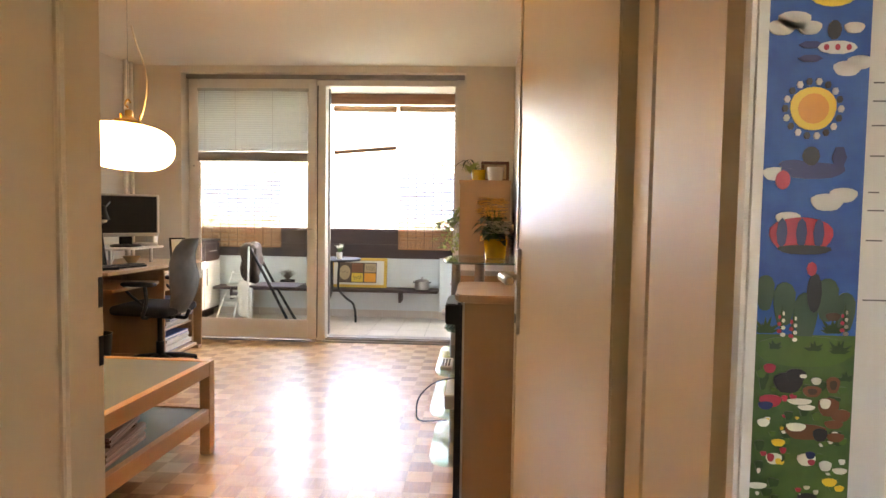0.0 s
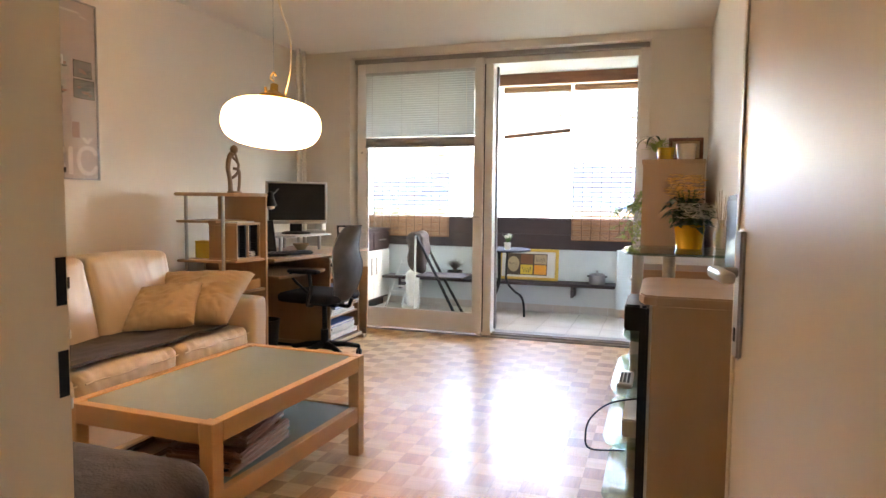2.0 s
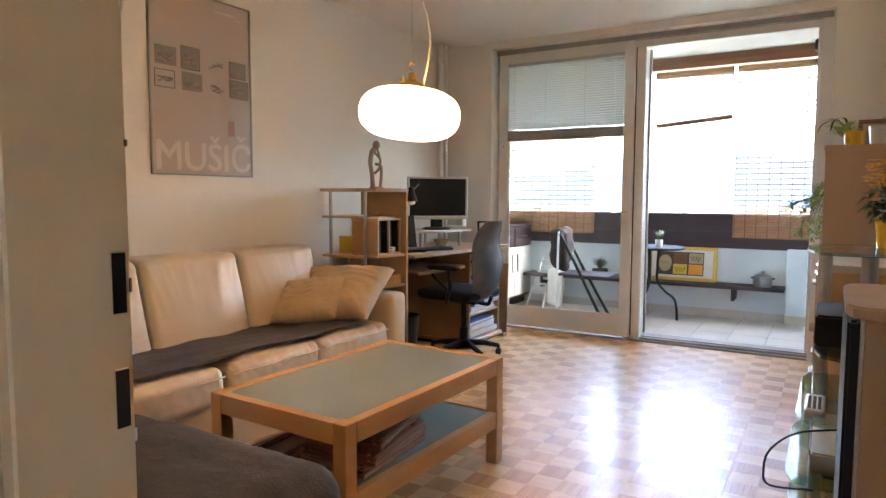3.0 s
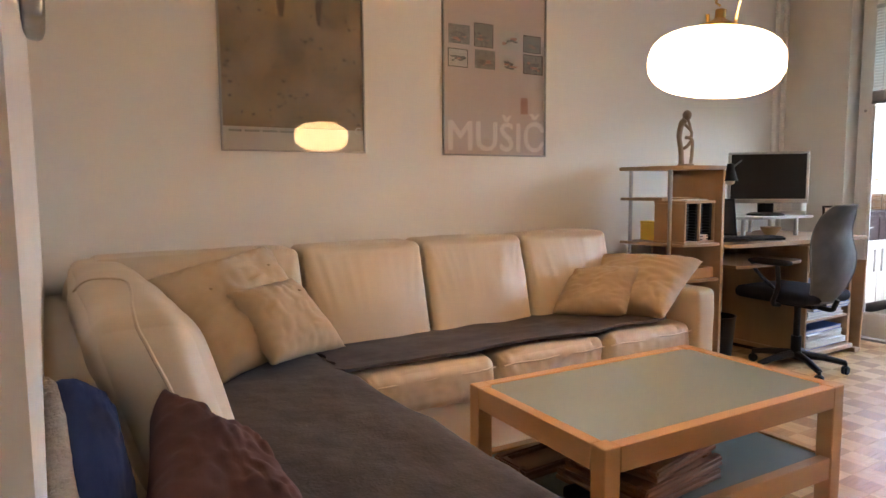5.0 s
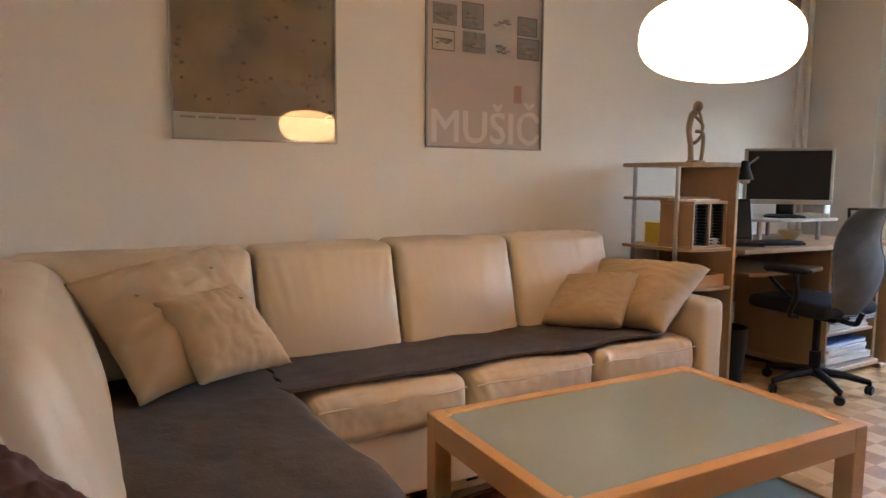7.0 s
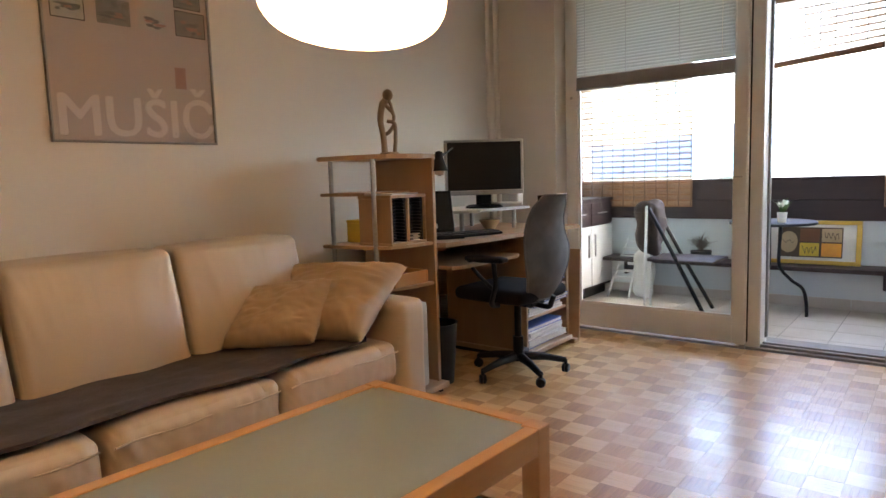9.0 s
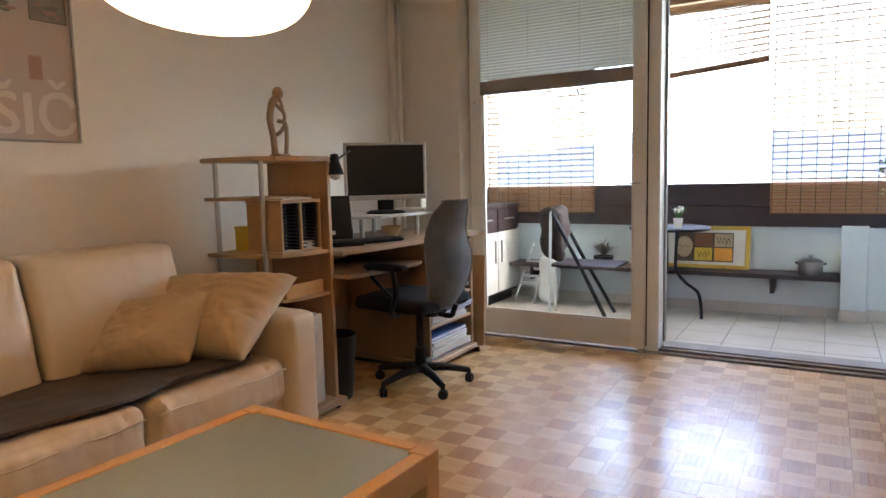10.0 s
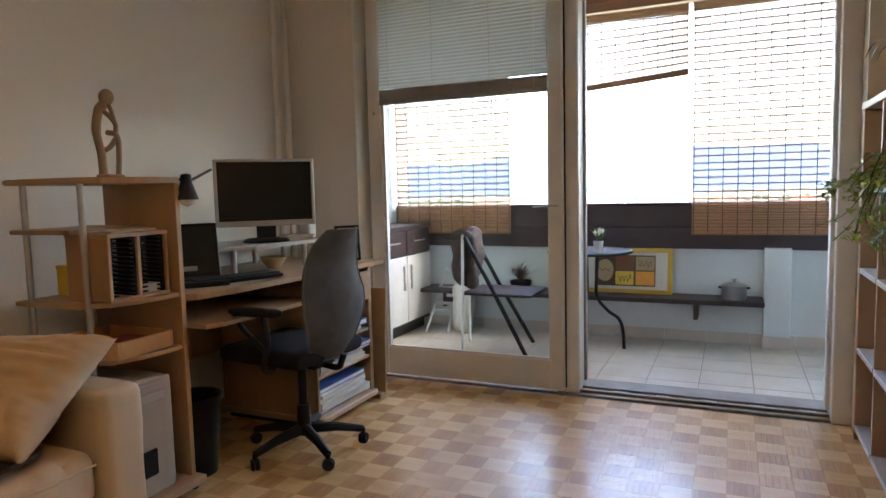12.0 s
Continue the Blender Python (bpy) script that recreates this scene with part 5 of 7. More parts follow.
# ---- posters ----
def poster(y0, y1, z0, z1, label):
    p = base("framed_poster", (XL, (y0 + y1) / 2, z0), label, "poster", "framed posters over the sofa")
    x = XL
    for b in (box(x, x + 0.018, y0, y1, z0, z0 + 0.009, 0.002), box(x, x + 0.018, y0, y1, z1 - 0.009, z1, 0.002), box(x, x + 0.0178, y0, y0 + 0.009, z0 + 0.009, z1 - 0.009, 0.002), box(x, x + 0.0178, y1 - 0.009, y1, z0 + 0.009, z1 - 0.009, 0.002)):
        part("frame_bar", b, M_ALU, p)
    part("glass", box(x + 0.0135, x + 0.0155, y0 + 0.007, y1 - 0.007, z0 + 0.007, z1 - 0.007), M_PICGLASS, p).visible_shadow = False
    return p


p1 = poster(2.294, 2.985, 1.305, 2.315, "framed poster of brown earth with a pale lower border")
X1 = XL + 0.006
part("print", box(XL + 0.001, X1, 2.302, 2.977, 1.415, 2.307), M_EARTHPRINT, p1, "brown earth photograph")
part("border", box(XL + 0.001, X1, 2.302, 2.977, 1.313, 1.413), M_GREYPAPER, p1, "pale grey border")
rg2 = random.Random(21)
part("stain", join(*[moved(disc(0, 0, r, h, 0, 16, 0.25), Matrix.Translation((X1 + 0.0013, y, z)) @ pose(0, 0, 0, 0, 0, 90)) for y, z, r, h in ((2.58, 1.965, 0.018, 0.07), (2.76, 1.95, 0.014, 0.075), (2.55, 2.08, 0.03, 0.10), (2.765, 2.06, 0.024, 0.10))]), M_DARKPRINT, p1)
part("specks", join(*[moved(disc(0, 0, rg2.uniform(0.003, 0.012), rg2.uniform(0.003, 0.010), 0, 8, 0.3), Matrix.Translation((X1 + 0.0013, rg2.uniform(2.32, 2.96), rg2.uniform(1.44, 1.95))) @ pose(0, 0, 0, 0, 0, 90)) for _ in range(80)]), M_DARKPRINT, p1)
for k in range(26):
    if k % 7 != 5:
        part("letter_bar", box(X1, X1 + 0.0008, 2.33 + k * 0.0115, 2.338 + k * 0.0115, 1.392, 1.402), M_GREYINK, p1)
part("initial", moved(text_mesh("C", 0.05), Matrix.Translation((X1 + 0.001, 2.93, 1.395)) @ pose(0, 0, 0, 90, 0, 90)), M_PAPER, p1)

p2 = poster(3.436, 4.135, 1.305, 2.315, "framed pale mauve exhibition poster with eight small pictures")
part("print", box(XL + 0.001, X1, 3.444, 4.127, 1.313, 2.307), M_PINKPAPER, p2, "pale mauve paper")
for i in range(4):
    for j in range(2):
        y, z = 3.475 + i * 0.167, 1.775 + j * 0.118
        w, h = (0.135, 0.1) if (i + j) % 2 else (0.118, 0.088)
        if i == 1 and j == 1:
            h = 0.118
        framed = (i * 2 + j) in (0, 3, 6, 7)
        pic = part("small_picture", box(X1, X1 + 0.0008, y, y + w, z, z + h), M_PICMID if (i * 2 + j) in (1, 2, 3, 6, 7) else M_PICPAPER, p2, "small printed picture")
        if framed:
            for b in (box(X1, X1 + 0.0012, y - 0.004, y, z - 0.004, z + h + 0.004), box(X1, X1 + 0.0012, y + w, y + w + 0.004, z - 0.004, z + h + 0.004), box(X1, X1 + 0.0012, y, y + w, z - 0.004, z), box(X1, X1 + 0.0012, y, y + w, z + h, z + h + 0.004)):
                part("drawn_border", b, M_DARKPRINT, pic)
        for k in range(12):
            rr_ = rg2.uniform(0.006, 0.016)
            part("drawn_shape", moved(disc(0, 0, rr_ * rg2.uniform(0.8, 1.8), rr_ * rg2.uniform(0.4, 0.9), 0, 9, 0.3), Matrix.Translation((X1 + 0.0018 + 0.0001 * k, y + w * rg2.uniform(0.2, 0.8), z + h * rg2.uniform(0.15, 0.6))) @ pose(0, 0, 0, 0, 0, 90)), (M_GREYINK, M_GREYINK, M_REDINK)[k % 3], pic)
part("stamp", box(X1, X1 + 0.0008, 3.955, 4.005, 1.545, 1.635), M_REDINK, p2)
tx = join(text_mesh("MUŠIČ", 0.225, 0.0004), moved(text_mesh("MUŠIČ", 0.225, 0.0004), Matrix.Translation((0.007, 0.003, 0.0003))), moved(text_mesh("MUŠIČ", 0.225, 0.0004), Matrix.Translation((0.003, -0.002, 0.0006))))
xs = [v.co.x for v in tx.verts]
tx.transform(Matrix.Diagonal((0.66 / (max(xs) - min(xs)), 1, 1, 1)))
part("lettering", moved(tx, Matrix.Translation((X1 + 0.0006, 3.452, 1.335)) @ pose(0, 0, 0, 90, 0, 90)), M_PINKTEXT, p2, "large pale lettering")
for k in range(16):
    part("letter_bar", box(X1, X1 + 0.0007, 3.88 + k * 0.012, 3.889 + k * 0.012, 2.225 + (0.02 if k < 12 else 0), 2.236 + (0.02 if k < 12 else 0)), M_PINKTEXT, p2)

# unidentified grey object on the rear wall, built as a rounded slab
wl = base("grey_wall_object", (-1.95, YB, 1.5), "grey tapered object of unknown kind on the rear wall", "lamp")
part("shade", soft(-1.98, -1.68, YB, YB + 0.05, 1.53, 1.95, 0.022, 8), M_STEEL, wl, smooth=True)

# ---- pendant lamp ----
LP = (-1.215, 3.40)
lamp = base("pendant_lamp", (LP[0], LP[1], 1.40), "lit white opal glass pendant lamp with brass top", "lamp")
prof = []
for k in range(25):
    a = -math.pi / 2 + math.pi * k / 24
    prof.append((0.198 * abs(math.cos(a)) ** 0.62 if 0 < k < 24 else 0.0, 1.510 + 0.099 * math.copysign(abs(math.sin(a)) ** 0.86, math.sin(a))))
prof = [p for p in prof if not (p[1] > 1.51 and p[0] < 0.055)] + [(0.05, 1.6085)]
# the shade hangs slightly askew
ASKEW = Matrix.Translation((LP[0], LP[1], 1.63)) @ Matrix.Rotation(radians(4.5), 4, Vector((-0.6, 0.8, 0))) @ Matrix.Translation((-LP[0], -LP[1], -1.63))
part("shade", moved(lathe(prof, (LP[0], LP[1], 0), 44), ASKEW), M_LAMP, lamp, "glowing opal glass shade", True)
part("cap", moved(lathe([(0.062, 1.603), (0.058, 1.622), (0.03, 1.634), (0.016, 1.642), (0.016, 1.668), (0.0, 1.675)], (LP[0], LP[1], 0), 24), ASKEW), M_BRASS, lamp, "brass cap", True)
for k in range(3):
    a = k * 2.094 + 0.4
    part("screw", tube([(LP[0] + 0.045 * math.cos(a), LP[1] + 0.045 * math.sin(a), 1.625), (LP[0] + 0.05 * math.cos(a), LP[1] + 0.05 * math.sin(a), 1.65)], 0.006, 8), M_BRASS, lamp, smooth=True)
part("hook", tube(curve_points([(LP[0], LP[1], 1.68), (LP[0] - 0.014, LP[1], 1.695), (LP[0], LP[1], 1.715), (LP[0] + 0.012, LP[1], 1.70)]), 0.004, 8), M_BRASS, lamp, smooth=True)
part("wire", tube([(LP[0], LP[1], 1.71), (LP[0], LP[1], 2.2), (LP[0], LP[1], ZC - 0.03)], 0.0016, 6), M_STEEL, lamp)
part("cord", tube(curve_points([(LP[0] + 0.055, LP[1], 1.63), (LP[0] + 0.085, LP[1] - 0.02, 1.69), (LP[0] + 0.095, LP[1] - 0.02, 1.78), (LP[0] + 0.075, LP[1] - 0.01, 1.87), (LP[0] + 0.04, LP[1], 1.95), (LP[0] + 0.018, LP[1], 2.03)]), 0.0034, 8), M_CREAMCORD, lamp, "cream cable", True)
part("ceiling_rose", lathe([(0.05, ZC), (0.045, ZC - 0.025), (0.012, ZC - 0.035), (0, ZC - 0.035)], (LP[0], LP[1], 0), 24), M_WHITE, lamp, smooth=True)

# ---- coffee table ----
ct = base("coffee_table", (-1.362, 3.325, 0), "beech coffee table with frosted glass top and lower shelf", "table", rz=-2.0)
TW, TL, TH = 0.324, 0.528, 0.478
for sx in (-1, 1):
    for sy in (-1, 1):
        part("leg", box(sx * TW - (0.055 if sx > 0 else 0), sx * TW + (0.055 if sx < 0 else 0), sy * TL - (0.055 if sy > 0 else 0), sy * TL + (0.055 if sy < 0 else 0), 0, TH - 0.0, 0.003), M_BEECH, ct, local=True)
for z0, z1, ins in ((TH - 0.072, TH, 0.0), (0.165, 0.238, 0.004)):
    for s in (-1, 1):
        part("side_rail", box(min(s * (TW - ins), s * (TW - 0.04)), max(s * (TW - ins), s * (TW - 0.04)), -TL + 0.055, TL - 0.055, z0, z1 - 0.001, 0.002), M_BEECH, ct, local=True)
        part("end_rail", box(-TW + 0.055, TW - 0.055, min(s * (TL - ins), s * (TL - 0.04)), max(s * (TL - ins), s * (TL - 0.04)), z0, z1 - 0.001, 0.002), M_BEECHX, ct, local=True)
part("glass_top", box(-TW + 0.04, TW - 0.04, -TL + 0.04, TL - 0.04, TH - 0.014, TH - 0.005), M_FROST, ct, "frosted pale green glass", local=True)
part("glass_shelf", box(-TW + 0.04, TW - 0.04, -TL + 0.04, TL - 0.04, 0.222, 0.230), M_FROST, ct, "frosted pale green glass", local=True)


def book(name, x, y, z, w, d, h, rz, mat, label, cat="book", group=""):
    b = base(name, (x, y, z), label, cat, group, rz)
    part("cover", join(box(-w / 2, w / 2, -d / 2, d / 2, 0, 0.003, 0.001), box(-w / 2, w / 2, -d / 2, d / 2, h - 0.003, h, 0.001), box(-w / 2, -w / 2 + 0.003, -d / 2, d / 2, 0.003, h - 0.003)), mat, b, local=True)
    part("page_block", box(-w / 2 + 0.003, w / 2 - 0.004, -d / 2 + 0.004, d / 2 - 0.004, 0.003, h - 0.003), M_PAPER, b, "cream page block", local=True)
    return b


def tray(x, y, z, w, d, rz, label):
    b = base("wooden_tray", (x, y, z), label, "tray", "wooden trays on the lower shelf", rz)
    part("board", box(-w / 2, w / 2, -d / 2, d / 2, 0.0, 0.014, 0.003), M_TRAY, b, local=True)
    for s in (-1, 1):
        part("rim", box(min(s * w / 2, s * (w / 2 - 0.03)), max(s * w / 2, s * (w / 2 - 0.03)), -d / 2, d / 2, 0.014, 0.036, 0.006, 2), M_TRAY, b, local=True)
        part("rim", box(-w / 2 + 0.03, w / 2 - 0.03, min(s * d / 2, s * (d / 2 - 0.03)), max(s * d / 2, s * (d / 2 - 0.03)), 0.014, 0.036, 0.006, 2), M_TRAY, b, local=True)
    return b


tray(-1.27, 3.15, 0.2305, 0.30, 0.42, 3, "brown wooden tray with raised rim on the glass shelf")
tray(-1.26, 3.16, 0.268, 0.30, 0.40, 7, "brown wooden tray stacked slightly askew on another")
tray(-1.27, 3.19, 0.3055, 0.27, 0.36, 11, "smaller brown tray on top of the stack")
tray(-1.52, 2.98, 0.2305, 0.16, 0.30, 3, "narrow brown wooden frame lying on the shelf")
can = base("black_cable", (-1.2, 2.95, 0.2305), "coiled black cable on the glass shelf", "cable")
part("loop", tube(curve_points([(-1.22, 2.88, 0.236), (-1.15, 2.90, 0.26), (-1.12, 2.98, 0.25), (-1.2, 3.02, 0.24), (-1.28, 2.96, 0.236), (-1.25, 2.88, 0.24), (-1.15, 2.86, 0.236)]), 0.005, 8), M_BLACK, can, smooth=True)
part("plug", soft(-1.30, -1.22, 2.86, 2.91, 0.231, 0.27, 0.012, 4), M_BLACK, can, smooth=True)

# ---- desk with corner shelf tower ----
desk = base("computer_desk", (-2.5, 5.6, 0), "beech laminate computer desk with pull-out tray", "desk")
part("desktop", prism([(-2.89, 5.005), (-2.30, 5.005), (-2.265, 5.02), (-2.235, 5.25), (-2.20, 5.7), (-2.165, 6.2), (-2.15, 6.31), (-2.17, 6.34), (-2.89, 6.34)], 0.762, 0.786, 0.004), M_DESK, desk, "pale beech desktop")
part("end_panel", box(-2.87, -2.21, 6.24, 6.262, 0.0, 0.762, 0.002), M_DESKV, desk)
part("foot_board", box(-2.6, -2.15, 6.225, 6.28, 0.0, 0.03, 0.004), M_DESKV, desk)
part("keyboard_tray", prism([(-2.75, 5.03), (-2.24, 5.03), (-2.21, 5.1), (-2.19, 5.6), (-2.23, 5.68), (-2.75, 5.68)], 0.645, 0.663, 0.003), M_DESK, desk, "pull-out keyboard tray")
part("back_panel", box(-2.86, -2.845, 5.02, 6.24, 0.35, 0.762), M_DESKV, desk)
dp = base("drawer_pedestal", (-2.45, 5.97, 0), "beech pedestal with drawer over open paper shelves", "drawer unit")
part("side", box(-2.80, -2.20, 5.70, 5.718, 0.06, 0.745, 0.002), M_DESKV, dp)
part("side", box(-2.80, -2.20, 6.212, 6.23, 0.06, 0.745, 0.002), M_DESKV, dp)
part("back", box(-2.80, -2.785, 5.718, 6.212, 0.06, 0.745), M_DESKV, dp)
part("bottom_board", box(-2.80, -2.17, 5.69, 6.235, 0.03, 0.06, 0.004), M_DESK, dp)
for z in (0.245, 0.40):
    part("shelf", box(-2.785, -2.205, 5.718, 6.212, z, z + 0.016, 0.002), M_DESK, dp)
df = part("drawer_front", box(-2.215, -2.195, 5.705, 6.225, 0.575, 0.735, 0.004), M_DESKV, dp)
part("handle", tube(curve_points([(-2.195, 5.92, 0.655), (-2.172, 5.93, 0.652), (-2.168, 5.97, 0.648), (-2.172, 6.01, 0.652), (-2.195, 6.02, 0.655)]), 0.005, 8), M_STEEL, df, smooth=True)
part("foot", box(-2.78, -2.22, 5.72, 6.21, 0.0, 0.03), M_BLACK, dp)
rb = random.Random(31)
for z0, cnt in ((0.0605, 5), (0.2615, 4), (0.4165, 2)):
    z = z0
    for k in range(cnt):
        h = rb.uniform(0.018, 0.036)
        book("document_folder", -2.36 + rb.uniform(-0.02, 0.03), 5.96 + rb.uniform(-0.03, 0.03), z, 0.31, 0.44, h, rb.uniform(-4, 4), rb.choice([M_PAPER, M_BLUEBOOK, M_TANBOOK, M_PAPER, M_SILVER]) if not (z0 > 0.2 and k > 1) else M_BLUEBOOK, "paper folder lying in a stack in the pedestal", "folder", "folders in the pedestal")
        z += h + 0.0005
lb = base("leaning_boards", (-2.2, 6.36, 0), "thin wooden boards leaning by the desk end", "board")
for k in range(2):
    part("board", moved(box(-2.45, -2.16 - 0.03 * k, 0.0, 0.016, 0.0, 0.62 - 0.12 * k, 0.002), pose(0, 6.30 + 0.03 * k, 0, -3)), M_DESK, lb)

tw = base("shelf_tower", (-2.55, 4.8, 0), "beech shelf tower with steel posts beside the desk", "shelf")
OUT = [(-2.775, 4.625), (-2.72, 4.625), (-2.45, 4.645), (-2.36, 4.70), (-2.315, 4.80), (-2.30, 4.90), (-2.30, 4.995), (-2.775, 4.995)]
part("top_board", prism([(x, y) for x, y in OUT], 1.223, 1.245, 0.004), M_DESK, tw)
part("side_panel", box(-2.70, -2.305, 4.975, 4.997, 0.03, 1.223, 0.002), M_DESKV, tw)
IN = [(-2.765, 4.63), (-2.70, 4.63), (-2.44, 4.65), (-2.36, 4.705), (-2.325, 4.80), (-2.315, 4.90), (-2.315, 4.975), (-2.765, 4.975)]
for z in (1.045, 0.782, 0.575):
    part("shelf", prism(IN if z < 1.0 else [(-2.765, 4.63), (-2.46, 4.64), (-2.46, 4.975), (-2.765, 4.975)], z, z + 0.016, 0.002), M_DESK, tw)
part("bottom_board", box(-2.765, -2.26, 4.64, 5.01, 0.03, 0.06, 0.004), M_DESK, tw)
for x, y in ((-2.70, 4.648), (-2.425, 4.668)):
    part("post", tube([(x, y, 0.06), (x, y, 1.223)], 0.0115, 14), M_STEEL, tw, "steel post", True)
for y in (4.66, 4.98):
    part("foot", box(-2.755, -2.30, y, y + 0.02, 0.0, 0.03), M_BLACK, tw)

cd = base("disc_box", (-2.43, 4.82, 0.799), "beech disc rack with two black slotted columns", "disc rack")
part("bottom", box(-2.56, -2.335, 4.69, 4.955, 0.799, 0.812, 0.002), M_DESK, cd)
part("top", box(-2.56, -2.335, 4.69, 4.955, 1.03, 1.045, 0.002), M_DESK, cd)
for y in (4.69, 4.815, 4.942):
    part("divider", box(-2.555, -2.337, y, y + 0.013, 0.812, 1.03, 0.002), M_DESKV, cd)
part("back", box(-2.56, -2.55, 4.703, 4.942, 0.812, 1.03), M_BLACK, cd)
rib = mesh_of("rib", box(-2.55, -2.345, 0, 0.018, 0, 0.006), M_BLACK)
for y in (4.703, 4.828):
    for dy in (0.0, 0.102):
        part("column_side", box(-2.55, -2.35, y + dy, y + dy + 0.012, 0.812, 1.03), M_BLACK, cd, "black plastic column")
    for k in range(13):
        for dy in (0.012, 0.084):
            o = new("rib", rib)
            o.parent = cd
            o.matrix_basis = PLACE[cd].inverted() @ pose(0, y + dy, 0.818 + 0.0165 * k)
part("loose_discs", box(-2.50, -2.36, 4.845, 4.93, 0.812, 0.845, 0.002), M_PAPER, cd)
mg = base("paper_stack", (-2.45, 4.82, 1.045), "few papers lying on the disc rack", "paper")
part("sheets", moved(box(-0.08, 0.08, -0.11, 0.11, 0, 0.008, 0.002), pose(-2.44, 4.82, 1.0455, 0, 0, 6)), M_PAPER, mg)
yb = base("yellow_box", (-2.68, 4.82, 0.798), "small yellow card box on the shelf", "box")
part("card", box(-2.74, -2.62, 4.78, 4.86, 0.7985, 0.90, 0.002), M_YELLOWBOX, yb)
part("lid", box(-2.742, -2.618, 4.778, 4.862, 0.90, 0.915, 0.002), M_YELLOWBOX, yb)
wb = base("wooden_box", (-2.48, 4.82, 0.591), "open beech box with small red things", "box")
for b in (box(-2.68, -2.335, 4.70, 4.712, 0.592, 0.655, 0.002), box(-2.68, -2.335, 4.94, 4.952, 0.592, 0.655, 0.002), box(-2.347, -2.335, 4.712, 4.94, 0.592, 0.655, 0.002), box(-2.68, -2.668, 4.712, 4.94, 0.592, 0.655, 0.002)):
    part("board", b, M_BEECH, wb)
part("base", box(-2.668, -2.347, 4.712, 4.94, 0.592, 0.60), M_BEECH, wb)
rs = base("red_case", (-2.45, 4.85, 0.62), "small red case lying in the wooden box", "case")
part("case", box(-2.52, -2.38, 4.78, 4.90, 0.6005, 0.64, 0.006, 2), M_REDBOOK, rs)
part("label", box(-2.379, -2.378, 4.80, 4.87, 0.62, 0.632), M_PAPER, rs)

pc = base("computer_tower", (-2.5, 4.8, 0.06), "beige computer tower on the bottom board", "computer")
part("case", box(-2.74, -2.325, 4.685, 4.895, 0.061, 0.50, 0.008, 2), M_BEIGE, pc)
part("front_bezel", soft(-2.33, -2.30, 4.683, 4.897, 0.064, 0.50, 0.012, 6), M_BEIGE, pc, smooth=True)
for z in (0.455, 0.415):
    part("drive", box(-2.302, -2.298, 4.70, 4.86, z, z + 0.03, 0.002), M_SILVER, pc)
part("vent", box(-2.302, -2.298, 4.745, 4.81, 0.14, 0.24, 0.004), M_BLACK, pc)
bin_ = base("waste_bin", (-2.42, 5.115, 0), "dark grey plastic waste bin under the desk", "bin")
part("body", lathe([(0, 0.0), (0.085, 0), (0.112, 0.33), (0.116, 0.335), (0.107, 0.335), (0.08, 0.01), (0, 0.01)], (-2.42, 5.115, 0), 28), M_BLACK, bin_, smooth=True)


def statue():
    """A slim seated thinker, one plain carved piece."""
    x, y, z = -2.43, 4.80, 1.245
    b = [box(x - 0.035, x + 0.035, y - 0.035, y + 0.035, z, z + 0.012, 0.004)]
    b.append(tube(curve_points([(x - 0.02, y - 0.012, z + 0.01), (x - 0.026, y - 0.012, z + 0.09), (x - 0.034, y - 0.02, z + 0.17), (x - 0.026, y - 0.012, z + 0.24), (x - 0.008, y, z + 0.268)]), [0.017, 0.016, 0.016, 0.015, 0.015, 0.015, 0.015, 0.015] + [0.0145] * 8 + [0.016] * 8 + [0.018] * 8 + [0.012], 10))
    b.append(tube(curve_points([(x + 0.02, y + 0.018, z + 0.01), (x + 0.026, y + 0.02, z + 0.08), (x + 0.024, y + 0.018, z + 0.15), (x - 0.01, y + 0.004, z + 0.165)]), 0.010, 10))
    b.append(tube(curve_points([(x - 0.022, y, z + 0.10), (x + 0.002, y + 0.008, z + 0.115), (x + 0.026, y + 0.018, z + 0.15)]), 0.010, 8))
    b.append(tube(curve_points([(x - 0.02, y - 0.005, z + 0.25), (x + 0.02, y + 0.014, z + 0.20), (x + 0.022, y + 0.016, z + 0.165)]), 0.0085, 8))
    b.append(tube(curve_points([(x + 0.02, y + 0.014, z + 0.2), (x + 0.012, y + 0.012, z + 0.235), (x + 0.004, y + 0.006, z + 0.265)]), 0.0075, 8))
    h = bmesh.new()
    bmesh.ops.create_uvsphere(h, u_segments=16, v_segments=12, radius=0.027)
    h.transform(Matrix.Translation((x - 0.002, y + 0.004, z + 0.29)) @ Matrix.Diagonal((0.95, 0.95, 1.1, 1)))
    b.append(h)
    return join(*b)


solo("statue", statue(), M_OLDWOOD, "slim carved wooden thinker figure on the shelf tower", "statue", smooth=True)

# monitor, riser, laptop, keyboard, lamp
rz = base("monitor_riser", (-2.62, 5.75, 0.786), "grey monitor riser shelf on steel legs", "shelf")
part("board", prism([(-2.87, 5.42), (-2.60, 5.42), (-2.45, 5.60), (-2.40, 6.10), (-2.87, 6.10)], 0.905, 0.922, 0.003), M_SILVER, rz)
for x, y in ((-2.56, 5.56), (-2.45, 5.98), (-2.80, 5.5), (-2.80, 6.0)):
    part("leg", tube([(x, y, 0.786), (x, y, 0.905)], 0.014, 14), M_STEEL, rz, smooth=True)
mon = base("monitor", (-2.578, 5.841, 0.922), "wide silver framed monitor with dark screen", "monitor", rz=44.5)
MW, MH = 0.253, 0.349
mz = 0.083
